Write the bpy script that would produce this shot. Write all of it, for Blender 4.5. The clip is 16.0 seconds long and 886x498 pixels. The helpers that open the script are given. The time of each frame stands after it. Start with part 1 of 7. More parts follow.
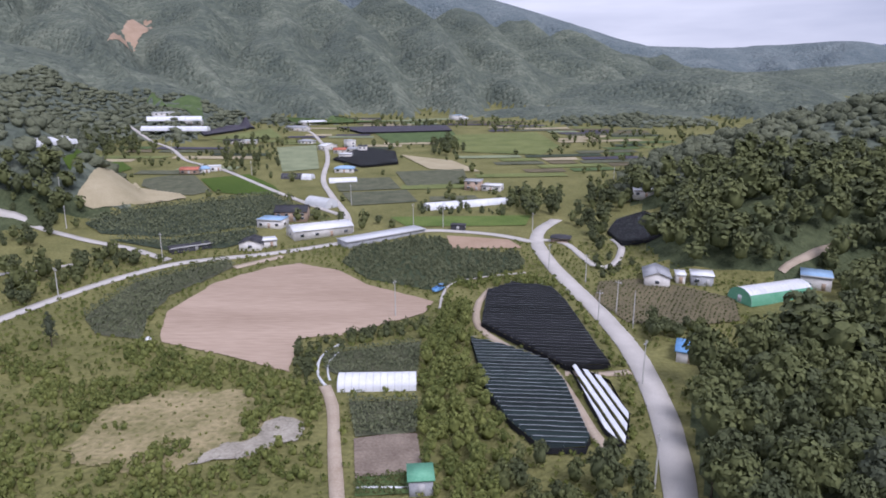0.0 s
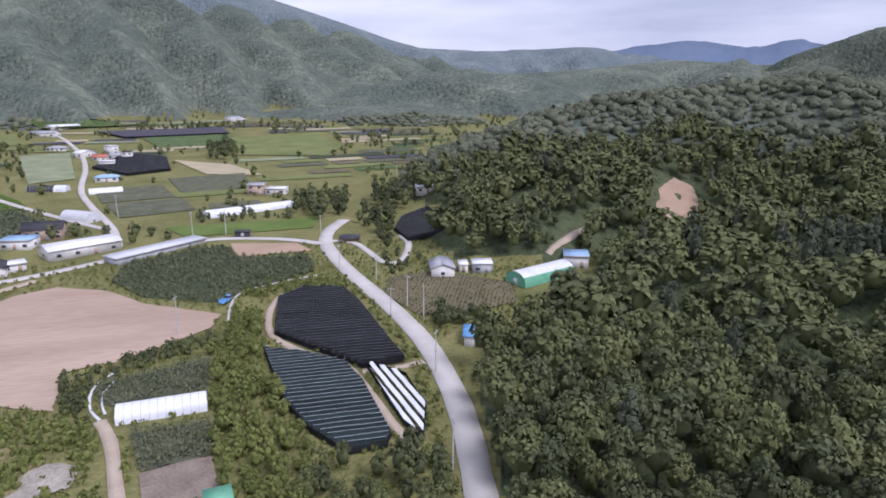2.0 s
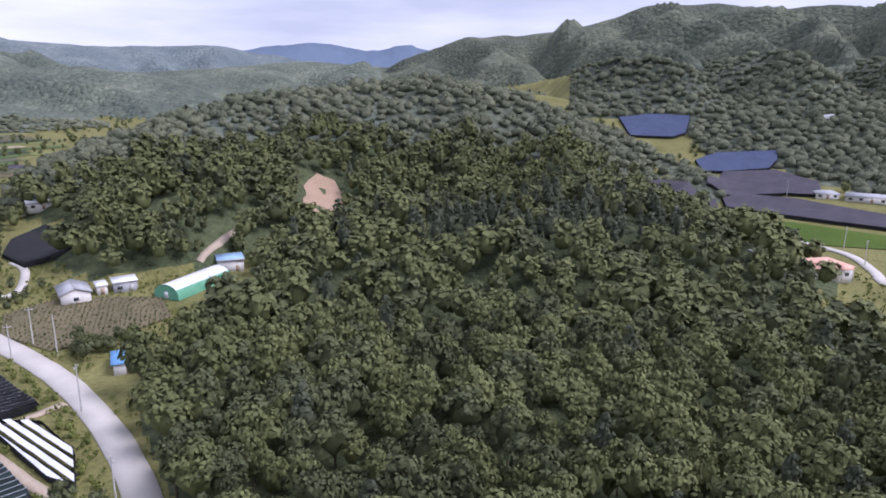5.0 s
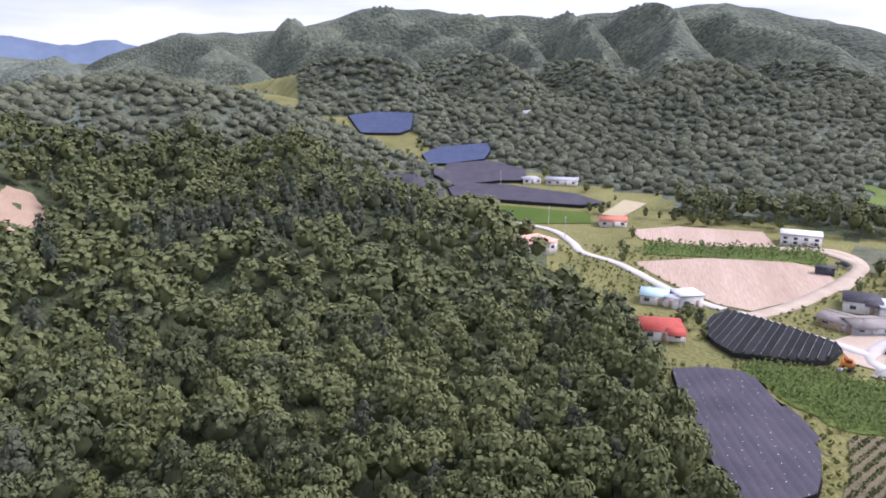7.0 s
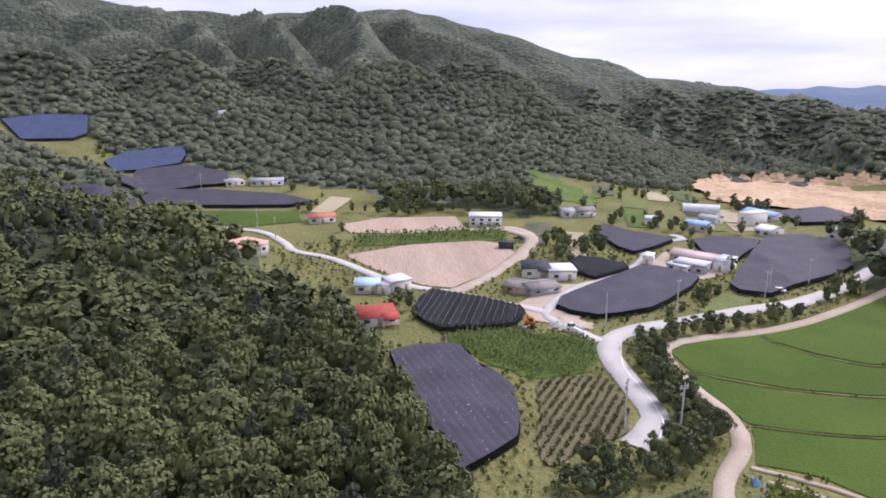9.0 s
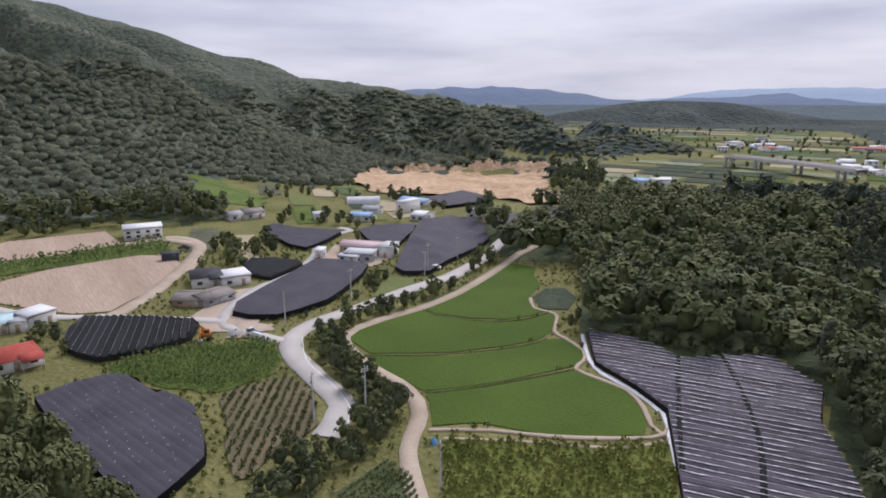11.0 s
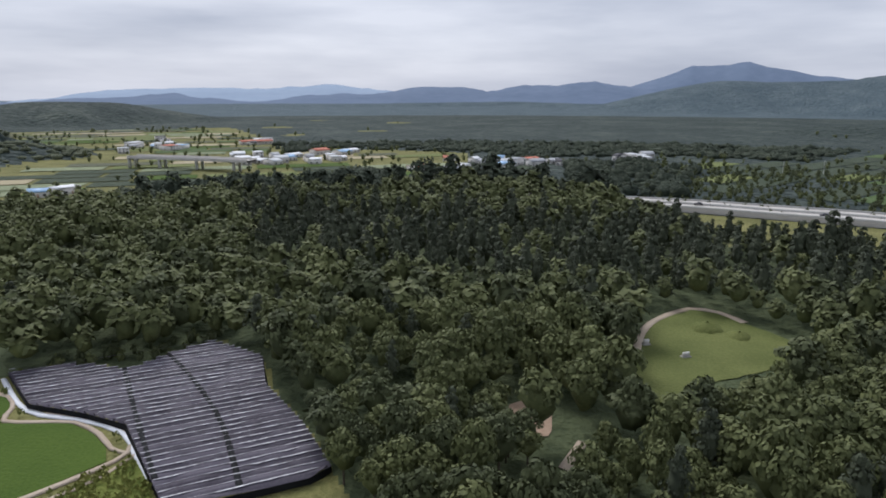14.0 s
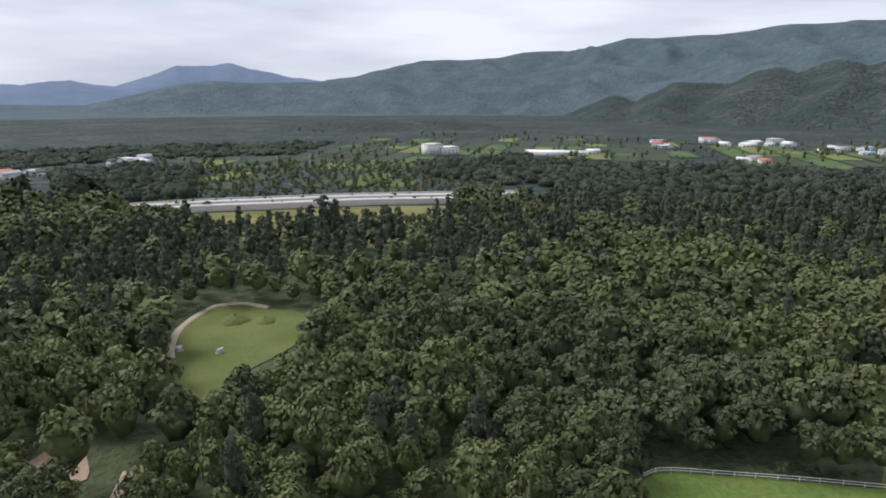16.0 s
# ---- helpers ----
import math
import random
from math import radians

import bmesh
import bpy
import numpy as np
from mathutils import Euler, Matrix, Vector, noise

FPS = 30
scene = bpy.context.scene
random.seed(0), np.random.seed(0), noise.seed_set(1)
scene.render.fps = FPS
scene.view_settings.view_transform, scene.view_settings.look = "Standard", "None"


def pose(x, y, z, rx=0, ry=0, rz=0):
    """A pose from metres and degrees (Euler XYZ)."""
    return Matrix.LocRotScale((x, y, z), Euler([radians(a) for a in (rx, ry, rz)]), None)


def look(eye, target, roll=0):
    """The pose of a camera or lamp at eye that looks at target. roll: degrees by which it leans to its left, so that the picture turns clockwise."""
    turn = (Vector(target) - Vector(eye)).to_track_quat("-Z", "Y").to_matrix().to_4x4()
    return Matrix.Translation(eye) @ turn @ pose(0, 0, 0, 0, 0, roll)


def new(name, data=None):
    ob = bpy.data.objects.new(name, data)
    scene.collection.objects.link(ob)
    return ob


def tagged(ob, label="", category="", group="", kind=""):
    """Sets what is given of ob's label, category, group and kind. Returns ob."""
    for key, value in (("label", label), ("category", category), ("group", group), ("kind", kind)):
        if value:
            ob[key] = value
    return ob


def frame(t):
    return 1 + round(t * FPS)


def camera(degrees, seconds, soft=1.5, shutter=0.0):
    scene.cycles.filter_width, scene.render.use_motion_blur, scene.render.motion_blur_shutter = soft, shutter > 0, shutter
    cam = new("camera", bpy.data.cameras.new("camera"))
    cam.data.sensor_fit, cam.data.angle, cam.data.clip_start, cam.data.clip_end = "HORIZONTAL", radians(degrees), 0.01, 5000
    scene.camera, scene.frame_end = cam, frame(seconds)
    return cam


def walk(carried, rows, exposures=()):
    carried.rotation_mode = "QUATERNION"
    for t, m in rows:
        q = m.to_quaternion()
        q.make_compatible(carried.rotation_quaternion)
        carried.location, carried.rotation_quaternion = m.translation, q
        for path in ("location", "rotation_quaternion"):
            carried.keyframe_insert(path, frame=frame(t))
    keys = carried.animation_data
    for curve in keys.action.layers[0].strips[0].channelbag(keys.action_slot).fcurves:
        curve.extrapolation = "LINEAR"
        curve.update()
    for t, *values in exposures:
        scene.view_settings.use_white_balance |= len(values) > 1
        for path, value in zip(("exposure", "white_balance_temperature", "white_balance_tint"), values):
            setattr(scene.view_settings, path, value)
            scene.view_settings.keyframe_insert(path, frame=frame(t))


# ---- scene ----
cam = camera(68.63, 16.0, soft=1.8)
TILT = -13.67
ROWS = [
    (0.0, -1.03, 1.7, 60.96, 0.0),
    (0.5, -0.69, 1.57, 61.09, -4.06),
    (1.0, -0.35, 1.49, 61.19, -8.53),
    (1.5, -0.17, 1.44, 61.25, -13.54),
    (2.0, -0.18, 1.31, 61.25, -18.71),
    (2.5, -0.27, 1.1, 61.31, -23.92),
    (3.0, -0.32, 0.86, 61.36, -29.35),
    (3.5, -0.33, 0.67, 61.33, -34.06),
    (4.0, -0.22, 0.66, 61.26, -39.06),
    (6.5, 0.02, 0.84, 60.26, -66.09),
    (7.0, 0.04, 0.74, 60.1, -72.29),
    (7.5, 0.05, 0.66, 60.01, -77.99),
    (8.0, -0.01, 0.55, 59.87, -84.5),
    (8.5, -0.1, 0.35, 59.68, -91.1),
    (11.0, 0.16, -1.43, 59.08, -126.65),
    (11.5, 0.21, -1.69, 58.93, -134.27),
    (12.0, 0.31, -1.82, 58.79, -141.93),
    (12.5, 0.36, -1.8, 58.68, -149.56),
    (13.0, 0.36, -1.74, 58.69, -157.54),
    (13.5, 0.41, -1.62, 58.77, -166.15),
    (14.0, 0.45, -1.35, 58.79, -175.86),
    (14.5, 0.4, -1.06, 58.85, -185.91),
    (15.0, 0.34, -0.76, 58.91, -196.13),
    (15.5, 0.39, -0.44, 58.98, -206.88),
    (16.0, 0.53, 0.02, 58.96, -217.74),
]
EXPOSURES = [(0, 0.1, 5720, 24), (3.5, 0.33, 5650, 26), (6.5, 0.72, 5780, 27), (7, 0.82, 5800, 27), (8.5, 0.6, 5880, 27), (11, -0.02, 6060, 20), (12.5, -0.12, 6000, 15), (15, 0.08, 6000, 12.5), (16, 0.22, 6080, 13)]
walk(cam, [(t, pose(x, y, z, 90 + TILT, 0, yaw)) for t, x, y, z, yaw in ROWS], EXPOSURES)

# ---- sky, sun ----
SUN_UP, SUN_FROM = radians(50), radians(152)
world = bpy.data.worlds.new("overcast_sky")
scene.world = world
world.use_nodes = True
wn, wl = world.node_tree.nodes, world.node_tree.links
wn.clear()
sky = wn.new("ShaderNodeTexSky")
sky.sky_type, sky.sun_disc = "NISHITA", False
sky.sun_elevation, sky.sun_rotation = SUN_UP, SUN_FROM
sky.air_density, sky.dust_density = 1.0, 2.0
dim = wn.new("ShaderNodeMixRGB")
dim.blend_type, dim.inputs[0].default_value = "MULTIPLY", 1.0
dim.inputs[2].default_value = (0.09, 0.09, 0.09, 1)
coord = wn.new("ShaderNodeTexCoord")
squash = wn.new("ShaderNodeMapping")
squash.inputs["Scale"].default_value = (1.5, 1.5, 9.0)
cloud = wn.new("ShaderNodeTexNoise")
cloud.inputs["Scale"].default_value, cloud.inputs["Detail"].default_value = 1.6, 5.0
tone = wn.new("ShaderNodeValToRGB")
tone.color_ramp.elements[0].position, tone.color_ramp.elements[0].color = 0.30, (0.46, 0.49, 0.56, 1)
tone.color_ramp.elements[1].position, tone.color_ramp.elements[1].color = 0.66, (0.80, 0.81, 0.84, 1)
cover = wn.new("ShaderNodeMixRGB")
cover.inputs[0].default_value = 0.9
back = wn.new("ShaderNodeBackground")
back.inputs[1].default_value = 1.03
outw = wn.new("ShaderNodeOutputWorld")
wl.new(sky.outputs[0], dim.inputs[1])
wl.new(coord.outputs["Generated"], squash.inputs[0])
wl.new(squash.outputs[0], cloud.inputs["Vector"])
wl.new(cloud.outputs[0], tone.inputs[0])
wl.new(dim.outputs[0], cover.inputs[1])
wl.new(tone.outputs[0], cover.inputs[2])
wl.new(cover.outputs[0], back.inputs[0])
wl.new(back.outputs[0], outw.inputs[0])
sun = new("sun", bpy.data.lights.new("sun", "SUN"))
sun.data.energy, sun.data.angle, sun.data.color = 2.4, radians(26), (1.0, 0.96, 0.9)
sun.matrix_world = look((0, 0, 900), (900 * math.sin(SUN_FROM + math.pi) / math.tan(SUN_UP), 900 * math.cos(SUN_FROM + math.pi) / math.tan(SUN_UP), 0))


# ---- materials ----
def material(name, low, high, scale=0.6, rough=0.85, bump=0.3, fine=6.0, island=0.0, metal=0.0, per_object=0.0, gloss=0.15, stretch=None, sheen=None):
    """Two-scale noise between two colours, with fine relief; island and per_object vary it from piece to piece."""
    m = bpy.data.materials.new(name)
    m.use_nodes = True
    n, l = m.node_tree.nodes, m.node_tree.links
    b = n["Principled BSDF"]
    b.inputs["Roughness"].default_value, b.inputs["Metallic"].default_value = rough, metal
    b.inputs["Specular IOR Level"].default_value = gloss
    geo = n.new("ShaderNodeNewGeometry")
    where = geo.outputs["Position"]
    if stretch:
        mp = n.new("ShaderNodeMapping")
        mp.inputs["Rotation"].default_value = (0, 0, -radians(stretch[0]))
        mp.inputs["Scale"].default_value = stretch[1]
        l.new(where, mp.inputs[0])
        where = mp.outputs[0]
    big = n.new("ShaderNodeTexNoise")
    big.inputs["Scale"].default_value, big.inputs["Detail"].default_value = scale, 4.0
    small = n.new("ShaderNodeTexNoise")
    small.inputs["Scale"].default_value, small.inputs["Detail"].default_value = fine, 3.0
    l.new(where, big.inputs["Vector"])
    l.new(where, small.inputs["Vector"])
    mix = n.new("ShaderNodeMath")
    mix.operation = "MULTIPLY_ADD"
    mix.inputs[1].default_value = 0.45
    l.new(small.outputs[0], mix.inputs[0])
    half = n.new("ShaderNodeMath")
    half.operation = "MULTIPLY"
    half.inputs[1].default_value = 0.55
    l.new(big.outputs[0], half.inputs[0])
    l.new(half.outputs[0], mix.inputs[2])
    fac = mix.outputs[0]
    extra = None
    if island:
        extra = geo.outputs["Random Per Island"], island
    if per_object:
        info = n.new("ShaderNodeObjectInfo")
        extra = info.outputs["Random"], per_object
    if extra:
        off = n.new("ShaderNodeMath")
        off.operation = "MULTIPLY_ADD"
        off.inputs[1].default_value = extra[1]
        l.new(extra[0], off.inputs[0])
        shift = n.new("ShaderNodeMath")
        shift.operation = "SUBTRACT"
        shift.inputs[1].default_value = extra[1] / 2
        l.new(fac, shift.inputs[0])
        l.new(shift.outputs[0], off.inputs[2])
        fac = off.outputs[0]
    ramp = n.new("ShaderNodeValToRGB")
    ramp.color_ramp.elements[0].position, ramp.color_ramp.elements[0].color = 0.3, (*low, 1)
    ramp.color_ramp.elements[1].position, ramp.color_ramp.elements[1].color = 0.7, (*high, 1)
    l.new(fac, ramp.inputs[0])
    l.new(ramp.outputs[0], b.inputs["Base Color"])
    if bump:
        bm = n.new("ShaderNodeBump")
        bm.inputs["Strength"].default_value, bm.inputs["Distance"].default_value = min(1.0, bump), 1.0 / fine
        l.new(small.outputs[0], bm.inputs["Height"])
        l.new(bm.outputs[0], b.inputs["Normal"])
    return m


M = {
    "crop_leaves": material("crop_leaves", (0.065, 0.08, 0.042), (0.17, 0.185, 0.105), 0.15, 0.8, 0, 1.2, island=0.2, gloss=0.2),
    "weed_leaves": material("yellowing_weeds", (0.1, 0.125, 0.028), (0.29, 0.29, 0.085), 0.15, 0.8, 0, 1.2, island=0.25, gloss=0.2),
    "reed_leaves": material("reed_leaves", (0.085, 0.125, 0.034), (0.18, 0.225, 0.072), 0.1, 0.8, 0, 1.2, island=0.1, gloss=0.2),
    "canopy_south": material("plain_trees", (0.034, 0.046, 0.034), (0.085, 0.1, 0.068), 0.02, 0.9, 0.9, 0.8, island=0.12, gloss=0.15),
    "ground": material("meadow", (0.095, 0.102, 0.034), (0.255, 0.24, 0.095), 0.05, 0.95, 0.7, 0.9),
    "concrete": material("road_concrete", (0.4, 0.38, 0.35), (0.58, 0.55, 0.51), 0.12, 0.9, 0.1, 5.0),
    "dirt": material("pale_dirt", (0.34, 0.27, 0.2), (0.52, 0.44, 0.35), 0.15, 0.95, 0.3, 3.0),
    "tilled": material("tilled_soil", (0.31, 0.23, 0.17), (0.49, 0.38, 0.295), 0.08, 0.95, 0.5, 1.6, stretch=(14, (0.12, 1.0, 1.0))),
    "soil": material("bare_soil", (0.3, 0.21, 0.14), (0.46, 0.34, 0.25), 0.08, 0.95, 0.4, 1.5),
    "soil_pale": material("pale_soil", (0.32, 0.28, 0.17), (0.46, 0.4, 0.27), 0.08, 0.95, 0.4, 1.5),
    "quarry": material("quarry_earth", (0.36, 0.24, 0.13), (0.68, 0.5, 0.34), 0.035, 0.95, 0.6, 0.3),
    "crop_grey": material("grey_green_crop", (0.06, 0.075, 0.045), (0.17, 0.17, 0.11), 0.2, 0.9, 0.8, 1.6),
    "crop_dark": material("dark_crop", (0.035, 0.05, 0.03), (0.09, 0.11, 0.07), 0.2, 0.9, 0.9, 1.2),
    "corn": material("maize_crop", (0.03, 0.045, 0.025), (0.09, 0.11, 0.06), 0.2, 0.9, 0.9, 1.2),
    "crop_green": material("green_crop", (0.05, 0.085, 0.03), (0.13, 0.18, 0.07), 0.1, 0.9, 0.7, 1.4),
    "crop_pale": material("pale_crop", (0.15, 0.18, 0.1), (0.3, 0.33, 0.2), 0.1, 0.9, 0.5, 1.0),
    "crop_brown": material("brown_crop", (0.1, 0.09, 0.055), (0.2, 0.17, 0.1), 0.1, 0.9, 0.7, 1.6),
    "crop_rows": material("row_crop", (0.04, 0.06, 0.025), (0.12, 0.14, 0.06), 0.2, 0.9, 0.7, 1.6),
    "mulch": material("mulched_soil", (0.13, 0.1, 0.08), (0.3, 0.25, 0.2), 0.2, 0.9, 0.5, 2.0),
    "paddy": material("rice_paddy", (0.046, 0.084, 0.012), (0.088, 0.134, 0.022), 0.04, 0.9, 0.6, 1.8),
    "grass_bright": material("bright_grass", (0.07, 0.12, 0.025), (0.17, 0.22, 0.06), 0.08, 0.9, 0.6, 1.2),
    "grass_tall": material("tall_grass", (0.06, 0.1, 0.02), (0.15, 0.2, 0.05), 0.1, 0.9, 0.8, 1.0),
    "dry_green": material("dry_green", (0.1, 0.13, 0.04), (0.22, 0.24, 0.09), 0.05, 0.9, 0.6, 1.0),
    "dry_grass": material("dry_grass", (0.12, 0.125, 0.042), (0.42, 0.345, 0.2), 0.12, 0.95, 0.7, 0.8),
    "weeds": material("weeds", (0.06, 0.09, 0.016), (0.19, 0.21, 0.05), 0.12, 0.9, 0.9, 0.8),
    "lawn": material("grave_lawn", (0.08, 0.1, 0.028), (0.165, 0.18, 0.06), 0.08, 0.9, 0.4, 1.5),
    "leaf": material("broad_leaves", (0.04, 0.05, 0.023), (0.112, 0.128, 0.056), 0.07, 0.75, 0, 1.2, island=0.12, gloss=0.25),
    "leaf_light": material("light_leaves", (0.054, 0.066, 0.025), (0.158, 0.174, 0.066), 0.07, 0.75, 0, 1.2, island=0.13, gloss=0.25),
    "needle": material("pine_needles", (0.038, 0.047, 0.03), (0.084, 0.097, 0.056), 0.1, 0.75, 0, 1.2, island=0.12, gloss=0.25),
    # paler than the nearer leaves: distance haze put into the crown colour
    "canopy": material("hazed_canopy", (0.1, 0.114, 0.075), (0.188, 0.204, 0.132), 0.015, 0.9, 0.9, 0.8, island=0.1, gloss=0.15),
    "plaster": material("pale_plaster", (0.55, 0.53, 0.5), (0.78, 0.76, 0.73), 0.6, 0.85, 0.1, 6.0),
    "tan": material("tan_render", (0.38, 0.27, 0.2), (0.52, 0.4, 0.31), 0.6, 0.9, 0.1, 6.0),
    "grey": material("grey_sheet", (0.28, 0.29, 0.31), (0.45, 0.46, 0.48), 0.5, 0.6, 0.1, 4.0),
    "dark": material("dark_sheet", (0.035, 0.035, 0.04), (0.08, 0.08, 0.09), 0.5, 0.6, 0.1, 4.0),
    "white": material("white_sheet", (0.68, 0.7, 0.72), (0.85, 0.85, 0.86), 0.4, 0.5, 0.1, 3.0),
    "pale": material("pale_sheet", (0.5, 0.52, 0.54), (0.66, 0.67, 0.68), 0.3, 0.6, 0.1, 3.0),
    "blue": material("blue_sheet", (0.22, 0.38, 0.58), (0.4, 0.56, 0.74), 0.4, 0.5, 0.1, 3.0),
    "tarp": material("blue_tarpaulin", (0.1, 0.28, 0.56), (0.22, 0.42, 0.7), 0.5, 0.5, 0.4, 1.5),
    "teal": material("teal_sheet", (0.4, 0.58, 0.62), (0.56, 0.7, 0.72), 0.4, 0.5, 0.1, 3.0),
    "red": material("red_roof", (0.42, 0.13, 0.08), (0.58, 0.24, 0.17), 0.5, 0.7, 0.2, 4.0),
    "redtile": material("bright_red_roof", (0.32, 0.055, 0.04), (0.46, 0.11, 0.085), 0.5, 0.7, 0.2, 4.0),
    "pink": material("salmon_roof", (0.6, 0.33, 0.25), (0.72, 0.46, 0.37), 0.5, 0.7, 0.2, 4.0),
    "pinkroof": material("faded_pink_sheet", (0.5, 0.36, 0.36), (0.7, 0.57, 0.56), 0.15, 0.6, 0.2, 2.0),
    "brown": material("grey_brown_roof", (0.2, 0.18, 0.16), (0.33, 0.3, 0.28), 0.4, 0.8, 0.2, 3.0),
    "green": material("green_film", (0.1, 0.32, 0.2), (0.2, 0.45, 0.3), 0.4, 0.5, 0.2, 3.0),
    "glass": material("window_glass", (0.03, 0.04, 0.05), (0.07, 0.08, 0.09), 0.5, 0.12, 0.0, 2.0, gloss=0.6),
    "frame": material("grey_frame", (0.4, 0.4, 0.4), (0.55, 0.55, 0.55), 0.5, 0.6, 0.0, 5.0),
    "pole": material("pole_concrete", (0.42, 0.41, 0.39), (0.56, 0.55, 0.52), 0.8, 0.9, 0.1, 6.0),
    "steel": material("galvanised_steel", (0.4, 0.41, 0.42), (0.58, 0.59, 0.6), 1.0, 0.45, 0.1, 6.0, metal=0.7),
    "orange": material("orange_paint", (0.5, 0.16, 0.03), (0.65, 0.24, 0.06), 1.0, 0.5, 0.1, 5.0),
    "rubber": material("black_rubber", (0.015, 0.015, 0.015), (0.04, 0.04, 0.04), 1.0, 0.8, 0.1, 5.0),
    "hem": material("net_hem", (0.2, 0.22, 0.24), (0.4, 0.43, 0.45), 0.6, 0.6, 0.1, 3.0),
    "net_silver": material("pale_purple_net", (0.05, 0.043, 0.058), (0.115, 0.103, 0.128), 0.4, 0.6, 0.2, 3.0, per_object=0.4),
    "silver": material("silver_film", (0.06, 0.055, 0.068), (0.85, 0.85, 0.88), 0.9, 0.45, 0.2, 1.2),
    "stone": material("grey_stone", (0.3, 0.29, 0.27), (0.5, 0.48, 0.45), 0.6, 0.9, 0.4, 4.0),
    "floor": material("forest_floor", (0.04, 0.055, 0.028), (0.11, 0.13, 0.065), 0.05, 0.95, 0.8, 0.5),
    "rock": material("pale_rock", (0.22, 0.2, 0.16), (0.48, 0.44, 0.37), 0.25, 0.95, 0.8, 1.5),
    "scrub": material("scrub_leaves", (0.066, 0.088, 0.02), (0.215, 0.235, 0.065), 0.15, 0.75, 0, 1.2, island=0.2, gloss=0.3),
    "bark": material("bark", (0.05, 0.04, 0.03), (0.14, 0.115, 0.09), 0.8, 0.95, 0.5, 9.0),
    "net_black": material("black_shade_net", (0.005, 0.0055, 0.006), (0.018, 0.019, 0.021), 0.3, 0.75, 0.2, 4.0, per_object=0.4, gloss=0.15),
    "net_blue": material("blue_shade_net", (0.035, 0.05, 0.1), (0.07, 0.09, 0.16), 0.2, 0.6, 0.2, 4.0),
    "net_plain": material("purple_grey_net", (0.04, 0.037, 0.048), (0.08, 0.073, 0.092), 0.15, 0.6, 0.2, 4.0),
    "net_green": material("dark_green_net", (0.005, 0.012, 0.012), (0.014, 0.028, 0.027), 0.3, 0.65, 0.2, 4.0, per_object=0.4, gloss=0.3),
    "film_white": material("white_film", (0.6, 0.62, 0.66), (0.82, 0.83, 0.85), 0.3, 0.4, 0.15, 3.0, gloss=0.4),
}


def canopy_material(name, low, high, cell, warm):
    """Closed tree canopy seen from afar: rounded crowns as relief, colour by stand and by crown."""
    m = bpy.data.materials.new(name)
    m.use_nodes = True
    n, l = m.node_tree.nodes, m.node_tree.links
    b = n["Principled BSDF"]
    b.inputs["Roughness"].default_value, b.inputs["Specular IOR Level"].default_value = 0.9, 0.2
    geo = n.new("ShaderNodeNewGeometry")
    cells = []
    for scale in (1 / cell, 2.3 / cell):
        v = n.new("ShaderNodeTexVoronoi")
        v.feature = "SMOOTH_F1"
        v.inputs["Scale"].default_value, v.inputs["Smoothness"].default_value = scale, 0.35
        l.new(geo.outputs["Position"], v.inputs["Vector"])
        cells.append(v)
    stand = n.new("ShaderNodeTexNoise")
    stand.inputs["Scale"].default_value, stand.inputs["Detail"].default_value = 0.011, 6.0
    l.new(geo.outputs["Position"], stand.inputs["Vector"])
    split = n.new("ShaderNodeSeparateColor")
    l.new(cells[0].outputs["Color"], split.inputs[0])
    fac = n.new("ShaderNodeMath")
    fac.operation = "MULTIPLY_ADD"
    fac.inputs[1].default_value = 0.3
    l.new(split.outputs[0], fac.inputs[0])
    sub = n.new("ShaderNodeMath")
    sub.operation = "SUBTRACT"
    sub.inputs[1].default_value = 0.15
    l.new(stand.outputs[0], sub.inputs[0])
    l.new(sub.outputs[0], fac.inputs[2])
    ramp = n.new("ShaderNodeValToRGB")
    e = ramp.color_ramp.elements
    e[0].position, e[0].color = 0.28, (*low, 1)
    e[1].position, e[1].color = 0.74, (*high, 1)
    mid = e.new(0.55)
    mid.color = (*warm, 1)
    l.new(fac.outputs[0], ramp.inputs[0])
    l.new(ramp.outputs[0], b.inputs["Base Color"])
    dome = n.new("ShaderNodeMath")
    dome.operation = "MULTIPLY_ADD"
    dome.inputs[1].default_value = -0.4
    l.new(cells[1].outputs["Distance"], dome.inputs[0])
    neg = n.new("ShaderNodeMath")
    neg.operation = "MULTIPLY"
    neg.inputs[1].default_value = -1.0
    l.new(cells[0].outputs["Distance"], neg.inputs[0])
    l.new(neg.outputs[0], dome.inputs[2])
    bump = n.new("ShaderNodeBump")
    bump.inputs["Strength"].default_value, bump.inputs["Distance"].default_value = 1.0, cell * 0.6
    l.new(dome.outputs[0], bump.inputs["Height"])
    l.new(bump.outputs[0], b.inputs["Normal"])
    return m


# mountain and east forest lightened beyond leaf colour, haze put into the base colour
M["mountain"] = canopy_material("hazed_mountain_canopy", (0.085, 0.105, 0.085), (0.19, 0.212, 0.16), 7.5, (0.13, 0.152, 0.115))
M["east_haze_forest"] = canopy_material("hazed_east_canopy", (0.066, 0.08, 0.058), (0.158, 0.176, 0.12), 7.0, (0.105, 0.122, 0.086))
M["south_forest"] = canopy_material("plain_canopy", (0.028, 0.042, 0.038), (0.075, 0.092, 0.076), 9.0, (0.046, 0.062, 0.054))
# southern forest past 1650 m: blue of distance haze put into its colour
M["south_haze"] = canopy_material("haze_plain_canopy", (0.062, 0.092, 0.108), (0.108, 0.142, 0.155), 9.0, (0.083, 0.115, 0.13))
